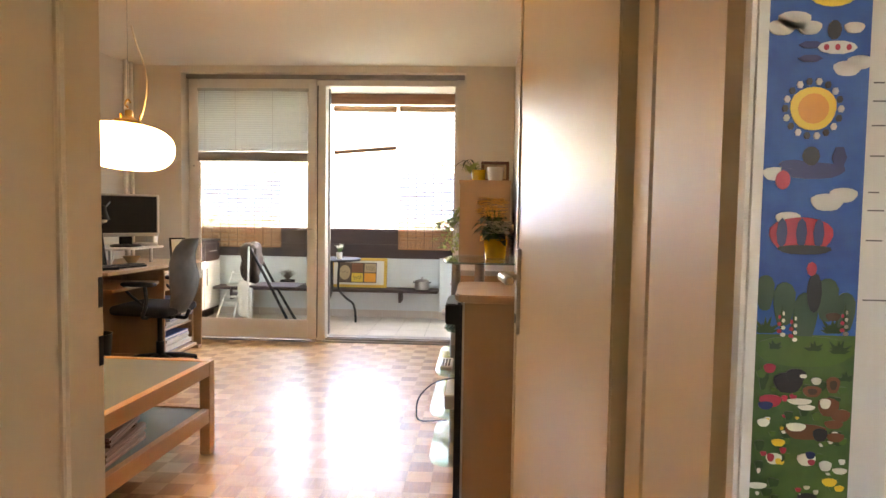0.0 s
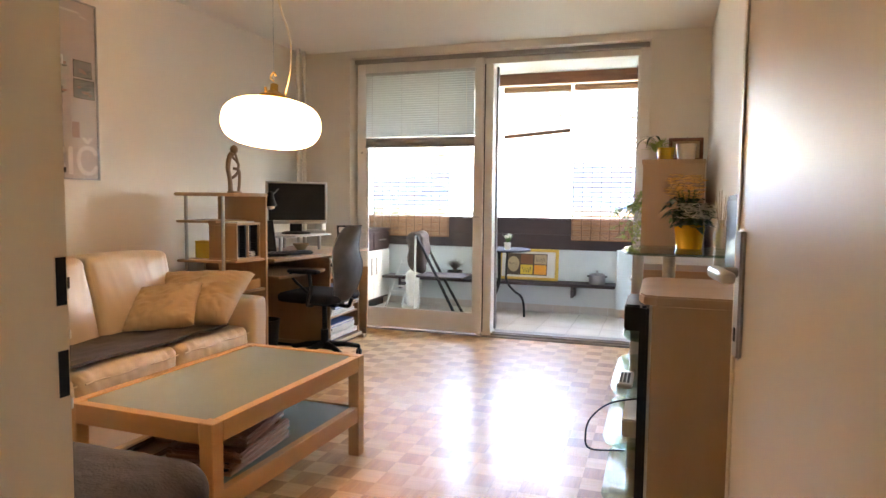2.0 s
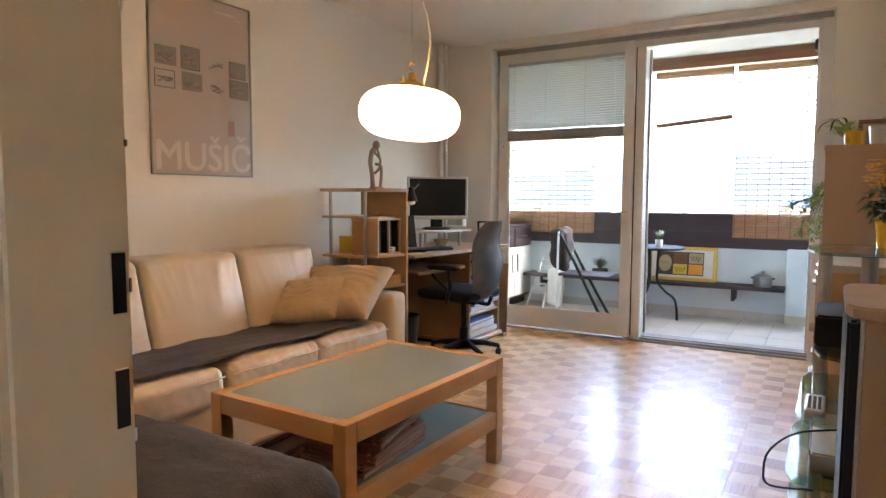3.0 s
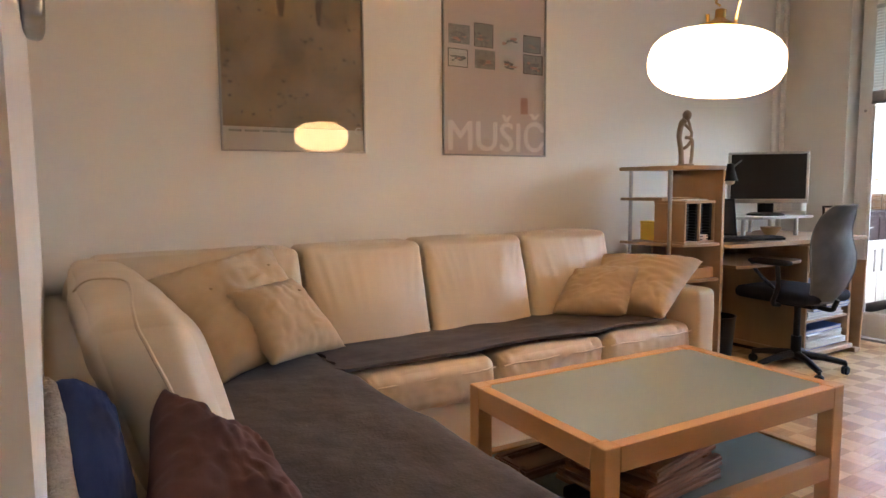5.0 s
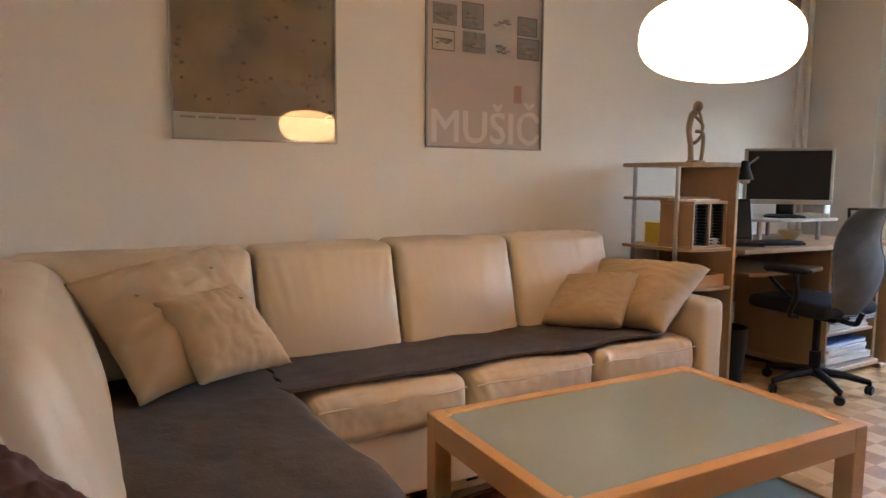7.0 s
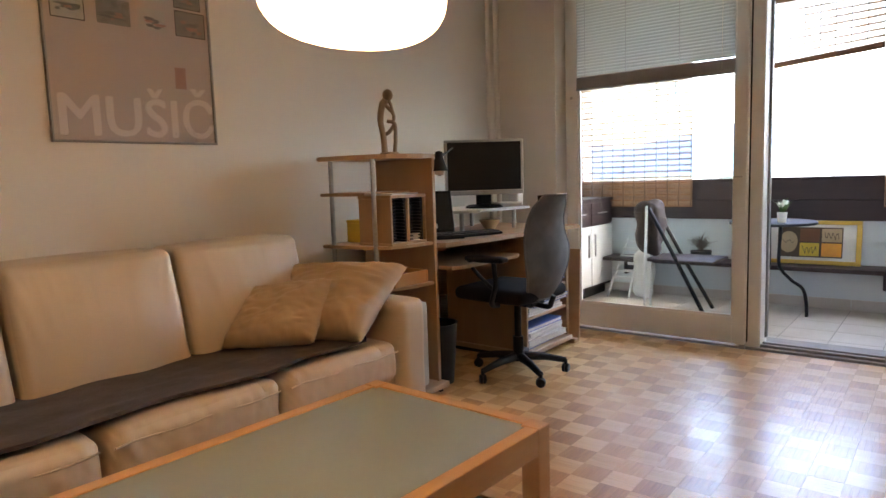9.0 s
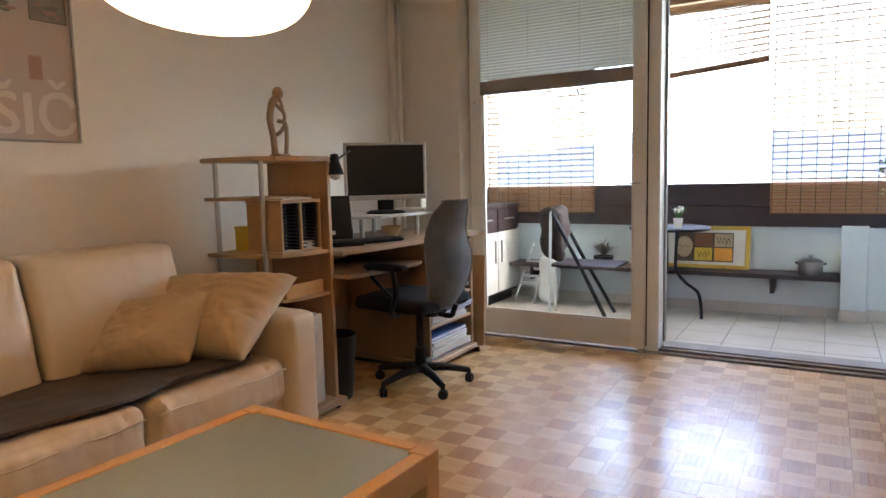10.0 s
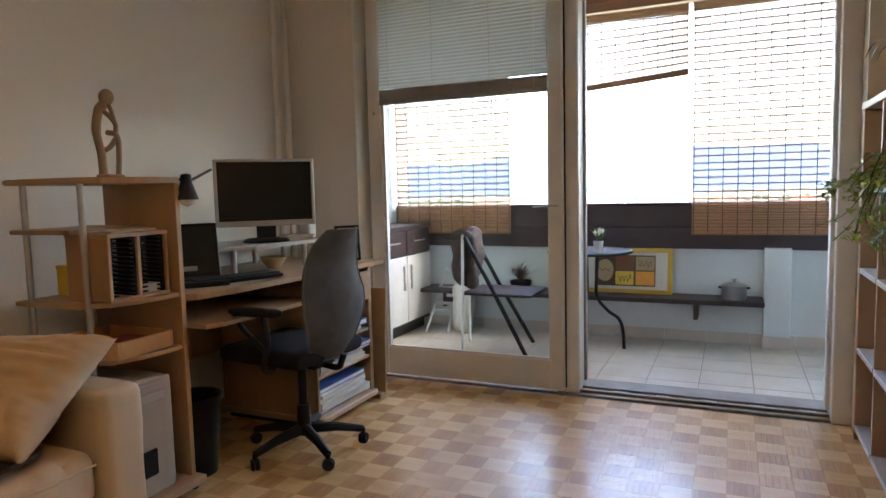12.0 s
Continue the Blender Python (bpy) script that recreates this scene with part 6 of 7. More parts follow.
part("bezel", join(box(-MW, MW, -0.012, 0.03, mz, mz + 0.03, 0.004), box(-MW, MW, -0.012, 0.03, mz + MH - 0.016, mz + MH, 0.004), box(-MW, -MW + 0.017, -0.0118, 0.0298, mz + 0.03, mz + MH - 0.016, 0.003), box(MW - 0.017, MW, -0.0118, 0.0298, mz + 0.03, mz + MH - 0.016, 0.003)), M_SILVER, mon, "silver bezel", local=True)
part("screen", box(-MW + 0.016, MW - 0.016, -0.006, 0.004, mz + 0.029, mz + MH - 0.015), M_GLOSSBLACK, mon, "dark switched-off screen", local=True)
part("back_shell", soft(-MW + 0.02, MW - 0.02, 0.028, 0.065, mz + 0.03, mz + MH - 0.03, 0.02, 6), M_SILVER, mon, smooth=True, local=True)
part("badge", box(-0.018, 0.018, -0.0135, -0.012, mz + 0.011, mz + 0.018), M_STEEL, mon, local=True)
part("neck", soft(-0.05, 0.05, 0.02, 0.06, 0.01, mz + 0.08, 0.015, 5), M_BLACK, mon, smooth=True, local=True)
part("stand_foot", lathe([(0, 0), (0.12, 0), (0.122, 0.008), (0.1, 0.018), (0, 0.022)], (0, 0.03, 0), 32), M_BLACK, mon, smooth=True, local=True)
lap = base("laptop", (-2.50, 5.20, 0.786), "open black laptop with bright reflecting screen", "laptop", rz=52)
part("base", box(-0.16, 0.16, -0.11, 0.11, 0.0, 0.022, 0.004), M_BLACK, lap, local=True)
part("keys", join(*[box(-0.14 + 0.0235 * i, -0.12 + 0.0235 * i, -0.02 + 0.023 * j, 0.0 + 0.023 * j, 0.022, 0.025, 0.001) for i in range(12) for j in range(5)]), M_GLOSSBLACK, lap, local=True)
lid = part("lid", moved(box(-0.16, 0.16, -0.004, 0.004, 0, 0.25, 0.003), pose(0, 0.11, 0.02, -18)), M_BLACK, lap, local=True)
# narrow white strip low on the screen
part("white_strip", moved(box(-0.05, 0.06, -0.0072, -0.006, 0.028, 0.05), pose(0, 0.11, 0.02, -18)), M_PAPER, lid, "white strip at the foot of the laptop screen", local=True)
part("screen", moved(box(-0.145, 0.145, -0.006, -0.004, 0.02, 0.235), pose(0, 0.11, 0.02, -18)), M_GLOSSBLACK, lid, "glossy laptop screen", local=True)
kb = base("keyboard", (-2.40, 5.38, 0.786), "black keyboard lying on the desk", "keyboard", rz=70)
part("body", soft(-0.21, 0.21, -0.075, 0.075, 0.0, 0.02, 0.008, 6), M_BLACK, kb, smooth=True, local=True)
part("keys", join(*[box(-0.2 + 0.0225 * i, -0.182 + 0.0225 * i, -0.06 + 0.023 * j, -0.042 + 0.023 * j, 0.02, 0.026, 0.001) for i in range(18) for j in range(5)]), M_GLOSSBLACK, kb, local=True)
dl = base("desk_lamp", (-2.80, 5.12, 0.786), "black jointed desk lamp behind the shelf tower", "lamp")
part("foot", lathe([(0, 0), (0.07, 0), (0.07, 0.015), (0.015, 0.025), (0, 0.025)], (-2.80, 5.12, 0.786), 24), M_MATTE, dl, smooth=True)
part("lower_arm", tube([(-2.80, 5.12, 0.80), (-2.74, 5.08, 1.12)], 0.007, 8), M_MATTE, dl, smooth=True)
part("upper_arm", tube([(-2.30, 5.03, 1.245), (-2.50, 5.05, 1.20), (-2.74, 5.08, 1.12)], 0.007, 8), M_MATTE, dl, smooth=True)
part("grip", tube([(-2.305, 5.04, 1.225), (-2.38, 5.25, 1.28)], 0.006, 8), M_MATTE, dl, smooth=True)
part("head", lathe([(0.0, 0.065), (0.019, 0.06), (0.023, 0.025), (0.039, -0.02), (0.044, -0.038), (0.038, -0.038), (0, 0.0)], (-2.30, 5.03, 1.195), 22), M_MATTE, dl, smooth=True)
part("bulb", lathe([(0, -0.06), (0.024, -0.05), (0.03, -0.032), (0.0, -0.01)], (-2.30, 5.03, 1.19), 16), M_WHITEPOT, dl, "white bulb", True)
bw = base("bowl", (-2.55, 5.86, 0.786), "small wooden bowl under the monitor riser", "bowl")
part("bowl", lathe([(0, 0), (0.03, 0), (0.065, 0.05), (0.068, 0.06), (0.06, 0.058), (0.03, 0.012), (0, 0.01)], (-2.53, 5.82, 0.786)), M_TANBOOK, bw, smooth=True)
sw = base("network_box", (-2.52, 5.92, 0.922), "flat white device lying on the riser", "device")
part("case", moved(box(-0.09, 0.09, -0.06, 0.06, 0, 0.025, 0.004), pose(-2.50, 5.98, 0.922, 0, 0, 40)), M_WHITE, sw)
part("paper", moved(box(-0.08, 0.08, -0.06, 0.06, 0.0255, 0.03), pose(-2.49, 5.98, 0.922, 0, 0, 55)), M_PAPER, sw)
spk = base("small_speaker", (-2.55, 6.05, 0.922), "small white upright speaker behind the monitor", "speaker")
part("case", soft(-2.52, -2.44, 6.02, 6.09, 0.922, 1.10, 0.015, 6), M_WHITE, spk, smooth=True)
fr = base("photo_frame", (-2.32, 6.22, 0.786), "black photo frame standing on the desk end", "picture frame", rz=50)
part("frame_bar", moved(join(box(-0.07, 0.07, 0, 0.012, 0, 0.014), box(-0.07, 0.07, 0, 0.012, 0.186, 0.2), box(-0.07, -0.056, 0, 0.012, 0.014, 0.186), box(0.056, 0.07, 0, 0.012, 0.014, 0.186)), pose(0, 0, 0, -8)), M_BLACK, fr, local=True)
part("photo", moved(box(-0.056, 0.056, 0.004, 0.009, 0.014, 0.186), pose(0, 0, 0, -8)), M_PAPER, fr, local=True)
cb = base("desk_cables", (-2.75, 5.4, 0.79), "loose dark cables behind the monitor", "cable")
for k in range(3):
    part("cable", tube(curve_points([(-2.70, 5.25 + 0.05 * k, 0.79), (-2.72, 5.35, 0.86 + 0.03 * k), (-2.66, 5.42 + 0.03 * k, 0.93), (-2.74, 5.55, 0.88), (-2.78, 5.62, 0.795)]), 0.003, 6), M_BLACK, cb, smooth=True)

# ---- office chair ----
och = base("office_chair", (-2.12, 5.47, 0), "black office chair with grey mesh back", "chair", rz=-4)
for k in range(5):
    a = radians(72 * k - 29)
    c, s = math.cos(a), math.sin(a)
    part("base_arm", tube([(0.03 * c, 0.03 * s, 0.105), (0.15 * c, 0.15 * s, 0.095), (0.268 * c, 0.268 * s, 0.07)], [0.026, 0.021, 0.016], 8), M_BLACK, och, smooth=True, local=True)
    cs = part("castor", join(moved(lathe([(0, -0.018), (0.022, -0.018), (0.027, -0.01), (0.027, -0.004), (0.018, 0.0), (0.027, 0.004), (0.027, 0.01), (0.022, 0.018), (0, 0.018)], (0, 0, 0), 16), pose(0.268 * c, 0.268 * s, 0.027, 90, 0, math.degrees(a) + 60)), tube([(0.268 * c, 0.268 * s, 0.03), (0.268 * c, 0.268 * s, 0.075)], 0.01, 8)), M_BLACK, och, smooth=True, local=True)
part("gas_column", join(tube([(0, 0, 0.08), (0, 0, 0.22)], 0.03, 16), tube([(0, 0, 0.22), (0, 0, 0.43)], 0.02, 14)), M_BLACK, och, smooth=True, local=True)
part("mechanism", box(-0.12, 0.14, -0.07, 0.07, 0.405, 0.44, 0.01, 2), M_BLACK, och, local=True)
part("seat", soft(-0.28, 0.19, -0.23, 0.23, 0.44, 0.515, 0.035, 12, (0, 0, 0.012)), M_SEAT, och, "black fabric seat", True, True)
bk = bmesh.new()
NB, rows = 18, []
for i in range(NB + 1):
    t = i / NB
    z = 0.455 + 0.56 * t
    half = (0.150 + 0.062 * math.sin(math.pi * min(1, t * 1.15)) ** 2 * (1 if t < 0.435 else 0.0) + (0.062 if t >= 0.435 else 0.0)) * (1 - 0.34 * max(0, t - 0.5) / 0.5) * (1 - 0.28 * max(0, t - 0.9) / 0.1) * (1 - 0.35 * max(0, 0.1 - t) / 0.1)
    off = 0.205 + 0.10 * t + 0.035 * math.sin(2 * math.pi * t) * (0.6 if t < 0.5 else 1)
    rows.append([bk.verts.new((off - 0.05 * (1 - (j / 6 - 1) ** 2) * -1 - 0.05, half * (j / 6 - 1), z)) for j in range(13)])
for a, b in zip(rows, rows[1:]):
    for j in range(12):
        bk.faces.new((a[j], a[j + 1], b[j + 1], b[j]))
rim = [tuple(v.co) for v in rows[0]] + [tuple(r[-1].co) for r in rows[1:]] + [tuple(v.co) for v in rows[-1][::-1]][1:] + [tuple(r[0].co) for r in rows[::-1][1:]]
bmesh.ops.solidify(bk, geom=bk.faces[:], thickness=0.006)
bks = part("backrest", bk, M_MESH, och, "grey mesh backrest", True, True)
part("rim", tube(rim, 0.006, 8), M_MESH, bks, smooth=True, local=True)
part("back_strut", tube(curve_points([(0.08, 0, 0.42), (0.20, 0, 0.41), (0.225, 0, 0.44), (0.24, 0, 0.475)]), 0.014, 10), M_BLACK, och, smooth=True, local=True)
for s in (-1, 1):
    part("arm_post", tube(curve_points([(0.02, s * 0.2, 0.43), (0.02, s * 0.26, 0.45), (0.05, s * 0.262, 0.55), (0.04, s * 0.262, 0.675)]), 0.014, 10), M_BLACK, och, smooth=True, local=True)
    part("arm_pad", soft(-0.14, 0.12, s * 0.262 - 0.03, s * 0.262 + 0.03, 0.672, 0.70, 0.013, 6, (0, 0, 0.006)), M_BLACK, och, smooth=True, local=True)
    part("arm_brace", tube(curve_points([(-0.13, s * 0.262, 0.68), (-0.09, s * 0.262, 0.62), (0.03, s * 0.262, 0.53)]), 0.01, 8), M_BLACK, och, smooth=True, local=True)

# ---- right side: hi-fi cabinet, TV rack, sideboard, bookshelf ----
hc = base("media_cabinet", (0.43, 2.92, 0), "brown laminate media cabinet with rounded aluminium front edge", "cabinet")
part("side_panel", box(0.275, 0.60, 2.702, 2.722, 0.02, 0.958, 0.002), M_PANEL, hc)
part("side_panel", box(0.275, 0.60, 3.10, 3.12, 0.02, 0.958, 0.002), M_PANEL, hc)
part("back_panel", box(0.585, 0.60, 2.722, 3.10, 0.02, 0.958), M_PANEL, hc)
part("top_board", prism([(0.61, 2.70), (0.61, 3.125), (0.285, 3.125), (0.255, 3.11), (0.243, 3.08), (0.243, 2.745), (0.255, 2.712), (0.285, 2.70)], 0.958, 0.982, 0.004), M_PANEL, hc, "brown laminate top with rounded corners")
part("edge_strip", box(0.2685, 0.275, 2.700, 2.724, 0.02, 0.958, 0.002), M_SILVER, hc)
part("front_door", box(0.246, 0.268, 2.703, 3.12, 0.02, 0.956, 0.006, 2), M_BLACK, hc, "black front")
part("plinth", box(0.28, 0.59, 2.71, 3.11, 0.0, 0.02), M_BLACK, hc)

rk = base("glass_tv_rack", (0.4, 3.5, 0), "glass shelf rack with round steel columns", "tv stand")
for z, x0, y1 in ((0.775, 0.185, 3.72), (0.60, 0.15, 3.72), (0.435, 0.13, 3.72), (0.24, 0.13, 3.72)):
    part("glass_shelf", prism([(0.59, 3.14), (0.59, y1), (x0 + 0.06, y1), (x0 + 0.015, y1 - 0.03), (x0, y1 - 0.09), (x0, 3.23), (x0 + 0.015, 3.17), (x0 + 0.06, 3.14)], z, z + 0.01, 0.002), M_GREENGLASS, rk, "green glass shelf")
for x, y in ((0.30, 3.675), (0.30, 3.19), (0.56, 3.675), (0.56, 3.19)):
    part("column", tube([(x, y, 0), (x, y, 0.775)], 0.022, 16), M_STEEL, rk, smooth=True)
gt = base("glass_stand", (0.35, 3.9, 0), "glass topped stand on steel columns", "stand")
part("glass_top", prism([(0.575, 3.66), (0.575, 4.16), (0.22, 4.16), (0.165, 4.12), (0.145, 4.0), (0.145, 3.82), (0.165, 3.70), (0.22, 3.66)], 1.004, 1.014, 0.002), M_GREENGLASS, gt, "green glass top")
for x, y in ((0.325, 3.73), (0.20, 4.10), (0.535, 4.10)):
    part("column", tube([(x, y, 0), (x, y, 1.004)], 0.024, 16), M_STEEL, gt, smooth=True)
tv = base("television", (0.53, 3.30, 0.785), "dark flat television standing on the rack", "television")
part("panel", box(0.515, 0.545, 3.02, 3.62, 0.845, 1.235, 0.005, 2), M_BLACK, tv, local=False)
part("screen", box(0.511, 0.515, 3.04, 3.60, 0.865, 1.215), M_GLOSSBLACK, tv, "glossy dark screen")
part("neck", box(0.52, 0.55, 3.28, 3.36, 0.79, 0.85, 0.004), M_BLACK, tv)
part("stand_foot", box(0.45, 0.585, 3.18, 3.46, 0.7855, 0.795, 0.004), M_BLACK, tv)
bb = base("black_receiver", (0.3, 3.45, 0.785), "small black receiver on the upper glass shelf", "receiver")
part("case", box(0.185, 0.42, 3.27, 3.55, 0.786, 0.872, 0.006, 2), M_BLACK, bb)
part("knob", moved(lathe([(0, 0), (0.014, 0), (0.012, 0.014), (0, 0.014)], (0, 0, 0), 16), pose(0.185, 3.32, 0.83, 0, -90)), M_SILVER, bb, smooth=True)
pl = base("disc_player", (0.33, 3.4, 0.445), "flat silver player on the glass shelf", "player")
part("case", box(0.19, 0.45, 3.22, 3.62, 0.446, 0.505, 0.005, 2), M_SILVER, pl)
part("tray_front", box(0.186, 0.19, 3.30, 3.50, 0.47, 0.486, 0.001), M_BLACK, pl)
rc = base("remote_control", (0.22, 3.3, 0.61), "grey remote control on the glass shelf", "remote")
part("body", soft(0.17, 0.22, 3.20, 3.37, 0.6105, 0.628, 0.007, 5), M_SILVER, rc, smooth=True)
part("keys", join(*[box(0.178 + 0.012 * i, 0.186 + 0.012 * i, 3.215 + 0.016 * j, 3.225 + 0.016 * j, 0.628, 0.630) for i in range(3) for j in range(8)]), M_BLACK, rc)
cbl = base("loose_cable", (0.15, 3.3, 0.4), "thin dark cable drooping from the rack", "cable")
part("cable", tube(curve_points([(0.26, 3.16, 0.60), (0.16, 3.12, 0.585), (0.10, 3.12, 0.53), (0.085, 3.13, 0.47), (0.10, 3.14, 0.425), (0.2, 3.2, 0.41)]), 0.003, 6), M_BLACK, cbl, smooth=True)

sd = base("sideboard", (0.38, 5.0, 0), "brown laminate sideboard with pale top", "sideboard")
part("body", box(0.185, 0.60, 4.36, 5.66, 0.06, 0.885, 0.003), M_PANEL, sd)
part("top_board", box(0.17, 0.61, 4.34, 5.67, 0.885, 0.915, 0.004, 2), M_SILVER, sd, "pale top board")
part("plinth", box(0.22, 0.59, 4.38, 5.64, 0, 0.06), M_BLACK, sd)
for k in range(3):
    for z0, z1 in ((0.08, 0.47), (0.48, 0.87)):
        f = part("drawer_front", box(0.168, 0.185, 4.37 + 0.43 * k, 4.79 + 0.43 * k, z0, z1, 0.003), M_PANEL, sd)
        part("handle", box(0.152, 0.168, 4.52 + 0.43 * k, 4.64 + 0.43 * k, z1 - 0.06, z1 - 0.048, 0.003), M_STEEL, f)

bs = base("bookshelf", (0.36, 6.1, 0), "open pale laminate bookshelf seen from its end", "bookshelf")
BS0, BS1, BZ1 = 5.72, 6.48, 1.50
part("end_panel", box(0.168, 0.56, BS0, BS0 + 0.028, 0.0, BZ1 - 0.03, 0.002), M_PANEL, bs, "brown laminate end panel")
part("end_panel", box(0.168, 0.56, BS1 - 0.022, BS1, 0.0, BZ1 - 0.03, 0.002), M_PANEL, bs)
part("divider", box(0.172, 0.545, 6.09, 6.11, 0.07, BZ1 - 0.03, 0.002), M_PANEL, bs)
part("top_board", box(0.16, 0.565, BS0 - 0.005, BS1 + 0.005, BZ1 - 0.03, BZ1, 0.003), M_PANEL, bs)
part("back_panel", box(0.545, 0.56, BS0 + 0.028, BS1 - 0.022, 0.0, BZ1 - 0.03), M_PANEL, bs)
for z in (0.045, 0.40, 0.76, 1.12):
    for y0, y1 in ((BS0 + 0.028, 6.09), (6.11, BS1 - 0.022)):
        part("shelf", box(0.168, 0.545, y0, y1, z, z + 0.022, 0.002), M_SILVER, bs, "pale shelf board")
part("plinth", box(0.19, 0.545, BS0 + 0.028, BS1 - 0.022, 0, 0.045), M_PANEL, bs)

# plants and objects on the bookshelf and stand
kp = pot("kalanchoe_plant", (0.405, 4.0, 1.0145), 0.062, 0.10, M_YELLOWPOT, "flowering plant in a glossy yellow pot on the glass stand", 0.82)
rk2 = random.Random(51)
for nm, mt, cnt, ln, wd in (("foliage", M_LEAFD, 90, 0.06, 0.042), ("fresh_foliage", M_LEAF, 54, 0.052, 0.036)):
    bm = bmesh.new()
    for _ in range(cnt):
        a, zz, rr = rk2.uniform(0, 6.283), rk2.uniform(0.0, 0.11), rk2.uniform(0.0, 0.07)
        leaf_shape(bm, (0.405 + rr * math.cos(a), 4.0 + rr * math.sin(a), 1.10 + zz), (math.cos(a), math.sin(a), rk2.uniform(-0.3, 0.7)), ln * rk2.uniform(0.6, 1.2), wd, 0.3)
    part(nm, bm, mt, kp)
for nm, mt, cnt, z0, z1, rr, cx, cy in (("yellow_blossoms", M_PETALO, 130, 1.22, 1.32, 0.075, 0.385, 4.0), ("white_blossoms", M_PETALW, 110, 1.14, 1.20, 0.075, 0.425, 3.93)):
    bm = bmesh.new()
    for _ in range(cnt):
        a, q = rk2.uniform(0, 6.283), rr * math.sqrt(rk2.random())
        c = Vector((cx + q * math.cos(a), cy + q * math.sin(a), rk2.uniform(z0, z1)))
        for k in range(4):
            leaf_shape(bm, c, (math.cos(k * 1.571 + a), math.sin(k * 1.571 + a), 0.35), 0.021, 0.018, 0.2)
    part(nm, bm, mt, kp)
bm = bmesh.new()
for k in range(9):
    a = k * 0.7
    b2 = tube([(0.40, 4.0, 1.10), (0.39 + 0.04 * math.cos(a), 4.0 + 0.04 * math.sin(a), 1.26)], 0.002, 5)
    me = bpy.data.meshes.new("t")
    b2.to_mesh(me)
    b2.free()
    bm.from_mesh(me)
    bpy.data.meshes.remove(me)
part("stalks", bm, M_LEAF, kp)
dg = base("dried_grass_vase", (0.54, 4.1, 1.0145), "dried grass stems in a slim vase", "dried flowers")
part("vase", lathe([(0, 0), (0.022, 0), (0.028, 0.05), (0.014, 0.11), (0.016, 0.12), (0.011, 0.12), (0.02, 0.05), (0, 0.01)], (0.535, 4.09, 1.0145), 18), M_WHITEPOT, dg, smooth=True)
for k in range(7):
    a = k * 0.9
    part("stem", tube(curve_points([(0.535, 4.09, 1.03), (0.535 + 0.015 * math.cos(a), 4.09 + 0.03 * math.sin(a), 1.14), (0.535 + 0.03 * math.cos(a), 4.09 + 0.06 * math.sin(a), 1.22 + 0.02 * (k % 3))]), 0.0012, 5), M_TANBOOK, dg)

yp = pot("yellow_plant_pot", (0.31, 5.84, BZ1), 0.058, 0.085, M_YELLOWPOT, "small leafy plant in a yellow pot on the bookshelf", 0.85)
tuft(yp, (0.25, 5.86, BZ1 + 0.05), 90, 0.10, 0.022, 1.3, M_LEAFP, 61, droop=0.3, rise=0.9)
bm = bmesh.new()
for ang, ln in ((200, 0.26), (185, 0.22), (160, 0.2), (230, 0.18)):
    a = radians(ang)
    pts = curve_points([(0.30, 5.86, BZ1 + 0.07), (0.30 + 0.4 * ln * math.cos(a), 5.86 + 0.4 * ln * math.sin(a), BZ1 + 0.16), (0.30 + 0.85 * ln * math.cos(a), 5.86 + 0.85 * ln * math.sin(a), BZ1 + 0.14), (0.30 + ln * math.cos(a), 5.86 + ln * math.sin(a), BZ1 + 0.08)], 5)
    for k in range(len(pts) - 1):
        w0, w1 = 0.011 * math.sin(math.pi * (k + 0.3) / len(pts)), 0.011 * math.sin(math.pi * min(1, (k + 1.3) / len(pts)))
        s = Vector((-math.sin(a), math.cos(a), 0))
        q = [bm.verts.new(pts[k] + s * w0), bm.verts.new(pts[k] - s * w0), bm.verts.new(pts[k + 1] - s * w1), bm.verts.new(pts[k + 1] + s * w1)]
        bm.faces.new(q)
part("long_leaves", bm, M_LEAFD, yp)
wpp = pot("white_plant_pot", (0.445, 5.86, BZ1), 0.068, 0.11, M_WHITEPOT, "empty white ceramic pot with a bare stem on the bookshelf", 0.8)
part("stem", tube([(0.445, 5.86, BZ1 + 0.09), (0.45, 5.865, BZ1 + 0.16)], 0.004, 6), M_BROWNWOOD, wpp)
pf = base("small_picture_frame", (0.44, 6.1, BZ1), "brown framed picture standing behind the pots", "picture frame")
part("frame_bar", moved(join(box(-0.115, 0.115, 0, 0.014, 0, 0.025, 0.003), box(-0.115, 0.115, 0, 0.014, 0.145, 0.17, 0.003), box(-0.115, -0.09, 0, 0.014, 0.025, 0.145, 0.003), box(0.09, 0.115, 0, 0.014, 0.025, 0.145, 0.003)), pose(0.445, 6.0, BZ1, -6)), M_BROWNWOOD, pf)
part("picture", moved(box(-0.09, 0.09, 0.004, 0.01, 0.025, 0.145), pose(0.445, 6.0, BZ1, -6)), M_TANBOOK, pf)

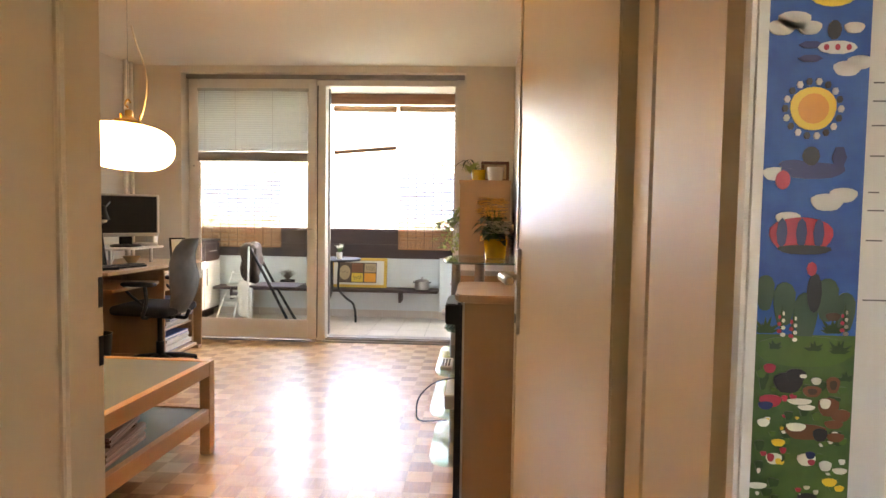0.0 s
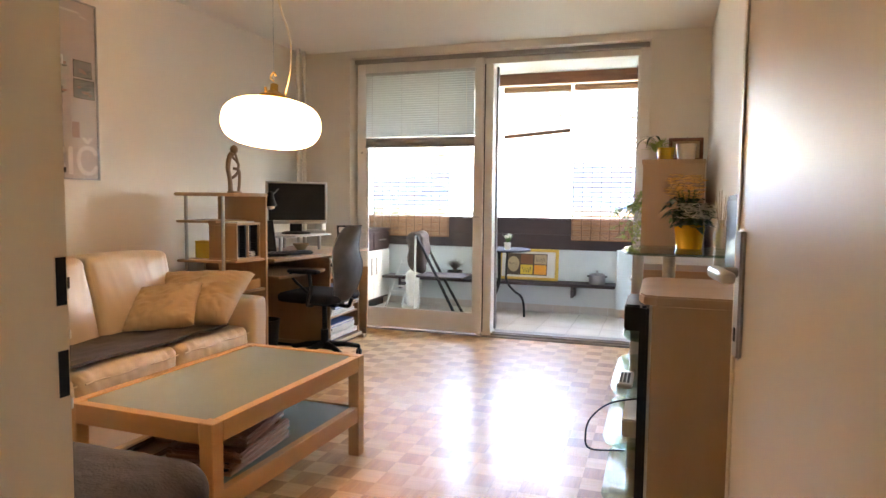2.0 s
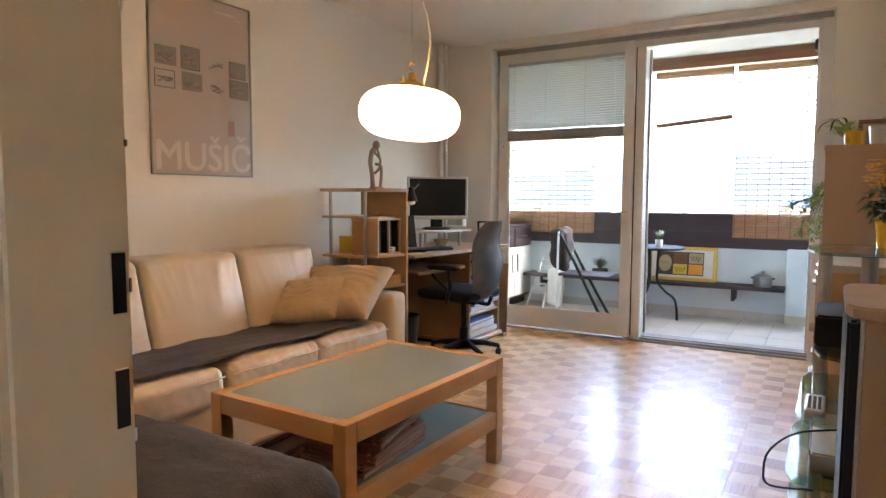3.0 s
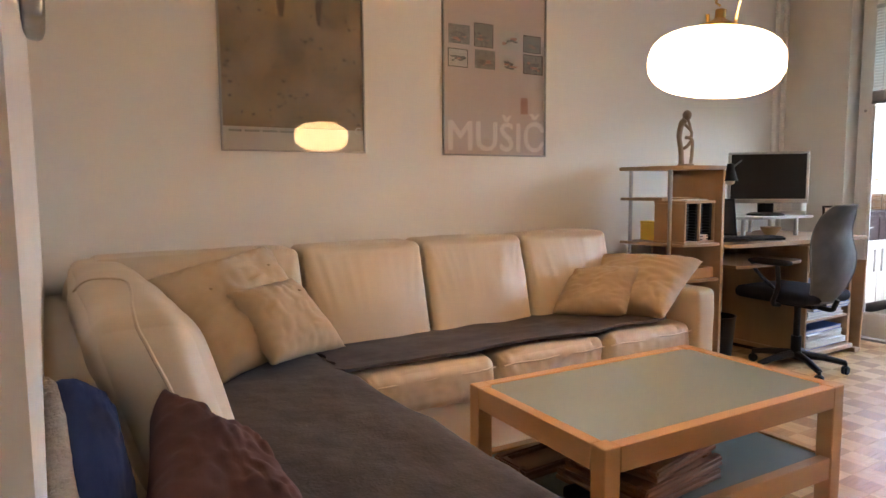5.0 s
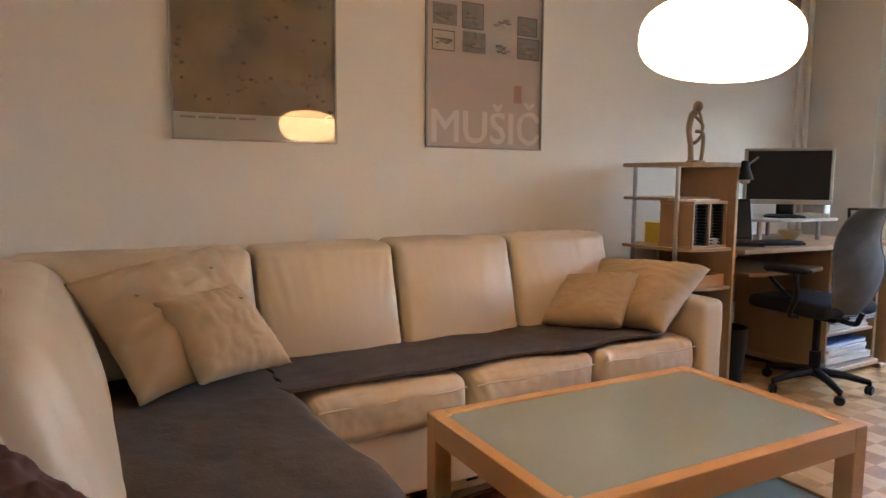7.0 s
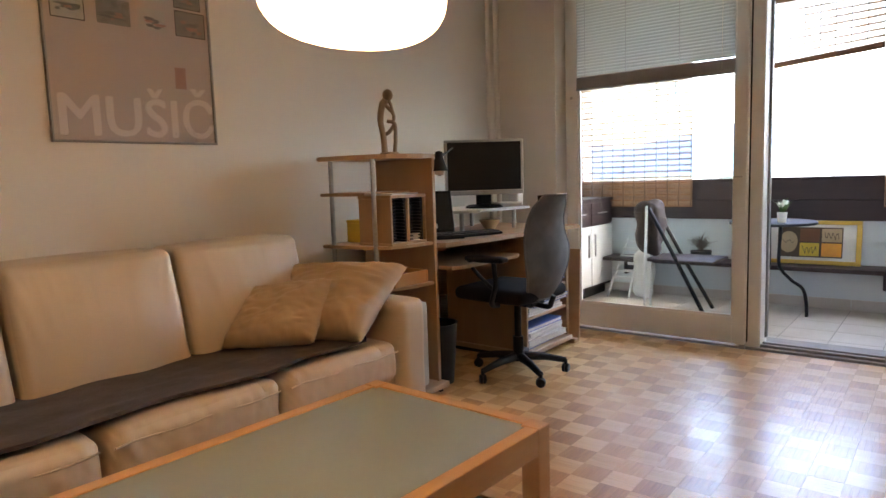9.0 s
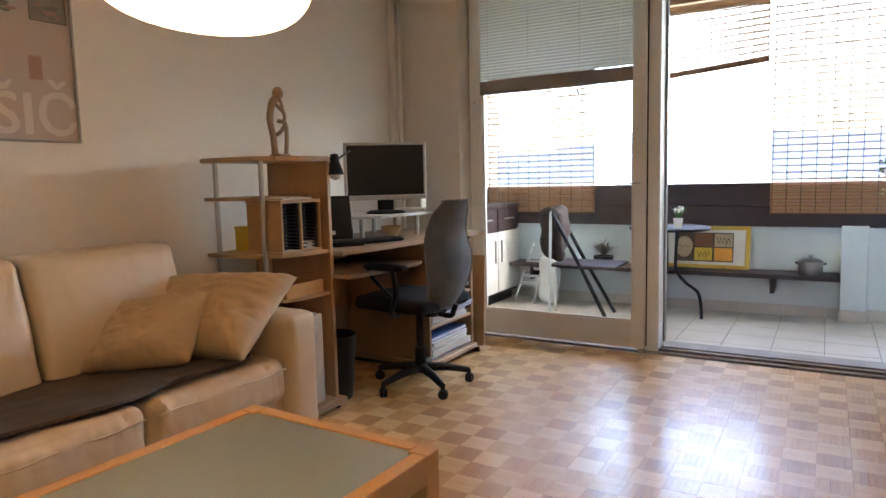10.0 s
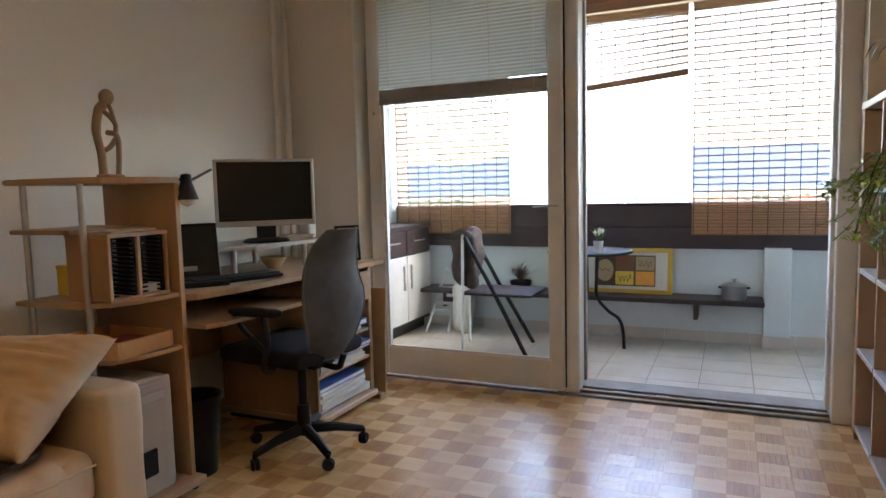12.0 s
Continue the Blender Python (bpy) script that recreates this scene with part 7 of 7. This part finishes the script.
tp = pot("trailing_plant", (0.30, 5.95, 1.142), 0.07, 0.10, M_WHITEPOT, "trailing pale green plant hanging from the bookshelf", 0.82)
rt = random.Random(77)
bs_, bl_ = bmesh.new(), bmesh.new()
for k in range(26):
    a = rt.uniform(2.3, 4.2) if k < 21 else rt.uniform(0, 6.28)
    ln, out = rt.uniform(0.05, 0.30) if k % 4 else rt.uniform(0.25, 0.42), rt.uniform(0.06, 0.20) if k % 5 else rt.uniform(0.22, 0.34)
    p0 = Vector((0.24, 5.93 + rt.uniform(-0.07, 0.07), 1.225))
    dv = Vector((math.cos(a), math.sin(a) * 0.9, 0))
    ctrl = [p0, p0 + dv * out * 0.5 + Vector((0, 0, rt.uniform(-0.04, 0.05))), p0 + dv * out * 0.9 + Vector((rt.uniform(-0.03, 0.03), rt.uniform(-0.05, 0.05), -ln * 0.6)), p0 + dv * out * rt.uniform(0.8, 1.25) + Vector((rt.uniform(-0.06, 0.05), rt.uniform(-0.06, 0.06), -ln * rt.uniform(0.75, 1.05)))]
    pts = curve_points(ctrl, 7)
    b2 = tube(pts, 0.0018, 4, False)
    me = bpy.data.meshes.new("t")
    b2.to_mesh(me)
    b2.free()
    bs_.from_mesh(me)
    bpy.data.meshes.remove(me)
    for q in pts[4:]:
        for _ in range(1 if rt.random() < 0.75 else 0):
            e = rt.uniform(0, 6.283)
            leaf_shape(bl_, q, (math.cos(e), math.sin(e), rt.uniform(-0.6, 0.5)), rt.uniform(0.028, 0.055), rt.uniform(0.022, 0.038), 0.25)
part("vines", bs_, M_LEAF, tp)
part("foliage", bl_, M_LEAFP, tp)

# ---- floors, piece by piece ----
floor = setting("floor", box(XL, XR, 1.55, 6.66, -0.014, -0.004), M_GROUT, "old mosaic oak parquet floor")
tile_bm = bmesh.new()
S = TILE / 5
for k in range(5):
    y0, y1, x0, x1 = k * S + 0.0001, (k + 1) * S - 0.0001, 0.0002, TILE - 0.0002
    v = [tile_bm.verts.new(p) for p in ((x0, y0, -0.004), (x1, y0, -0.004), (x1, y1, -0.004), (x0, y1, -0.004), (x0 + 0.0001, y0 + 0.0001, 0), (x1 - 0.0001, y0 + 0.0001, 0), (x1 - 0.0001, y1 - 0.0001, 0), (x0 + 0.0001, y1 - 0.0001, 0))]
    for q in ((4, 5, 6, 7), (0, 1, 5, 4), (1, 2, 6, 5), (2, 3, 7, 6), (3, 0, 4, 7)):
        tile_bm.faces.new([v[i] for i in q])
base_v = [tuple(v.co) for v in tile_bm.verts]
base_f = [tuple(v.index for v in f.verts) for f in tile_bm.faces] if not tile_bm.verts.index_update() else []
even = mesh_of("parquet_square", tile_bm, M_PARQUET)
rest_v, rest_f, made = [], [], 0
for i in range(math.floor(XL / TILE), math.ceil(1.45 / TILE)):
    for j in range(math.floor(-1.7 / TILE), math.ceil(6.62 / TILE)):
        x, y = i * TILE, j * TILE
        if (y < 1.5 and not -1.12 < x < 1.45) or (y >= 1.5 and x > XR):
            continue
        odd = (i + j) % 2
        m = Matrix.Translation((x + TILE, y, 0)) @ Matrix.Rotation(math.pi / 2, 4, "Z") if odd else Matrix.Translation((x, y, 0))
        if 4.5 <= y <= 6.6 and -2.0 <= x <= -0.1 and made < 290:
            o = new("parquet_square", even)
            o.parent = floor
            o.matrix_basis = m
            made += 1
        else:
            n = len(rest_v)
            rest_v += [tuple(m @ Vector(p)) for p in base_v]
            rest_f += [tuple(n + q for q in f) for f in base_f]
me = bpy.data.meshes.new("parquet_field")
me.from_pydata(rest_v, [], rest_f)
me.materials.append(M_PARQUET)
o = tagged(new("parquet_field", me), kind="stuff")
o.parent = floor

bfloor = setting("balcony_floor", box(BX0, BX1, 6.98, BY, BZ - 0.009, BZ - 0.004), M_GROUT, "pale square tiles on the balcony floor")
bt_me = mesh_of("floor_tile", box(0.002, 0.298, 0.002, 0.298, -0.004, 0.0, 0.001), M_TILE)
sk_me = mesh_of("skirting_tile", box(0.002, 0.298, 0.0, 0.009, 0.0, 0.085, 0.0015), M_TILE)
for i in range(13):
    for j in range(5):
        o = new("floor_tile", bt_me)
        o.parent = bfloor
        o.matrix_basis = pose(BX0 - 0.1 + 0.3 * i, 6.93 + 0.3 * j, BZ)
    o = new("skirting_tile", sk_me)
    o.parent = bfloor
    o.matrix_basis = pose(BX0 - 0.1 + 0.3 * i, BY - 0.0095, BZ + 0.001)
pil = mesh_of("skirting_tile", box(-0.14, 0.045, 8.261, 8.27, BZ + 0.001, BZ + 0.09, 0.0015), M_TILE)
o = new("skirting_tile", pil)
o.parent = bfloor
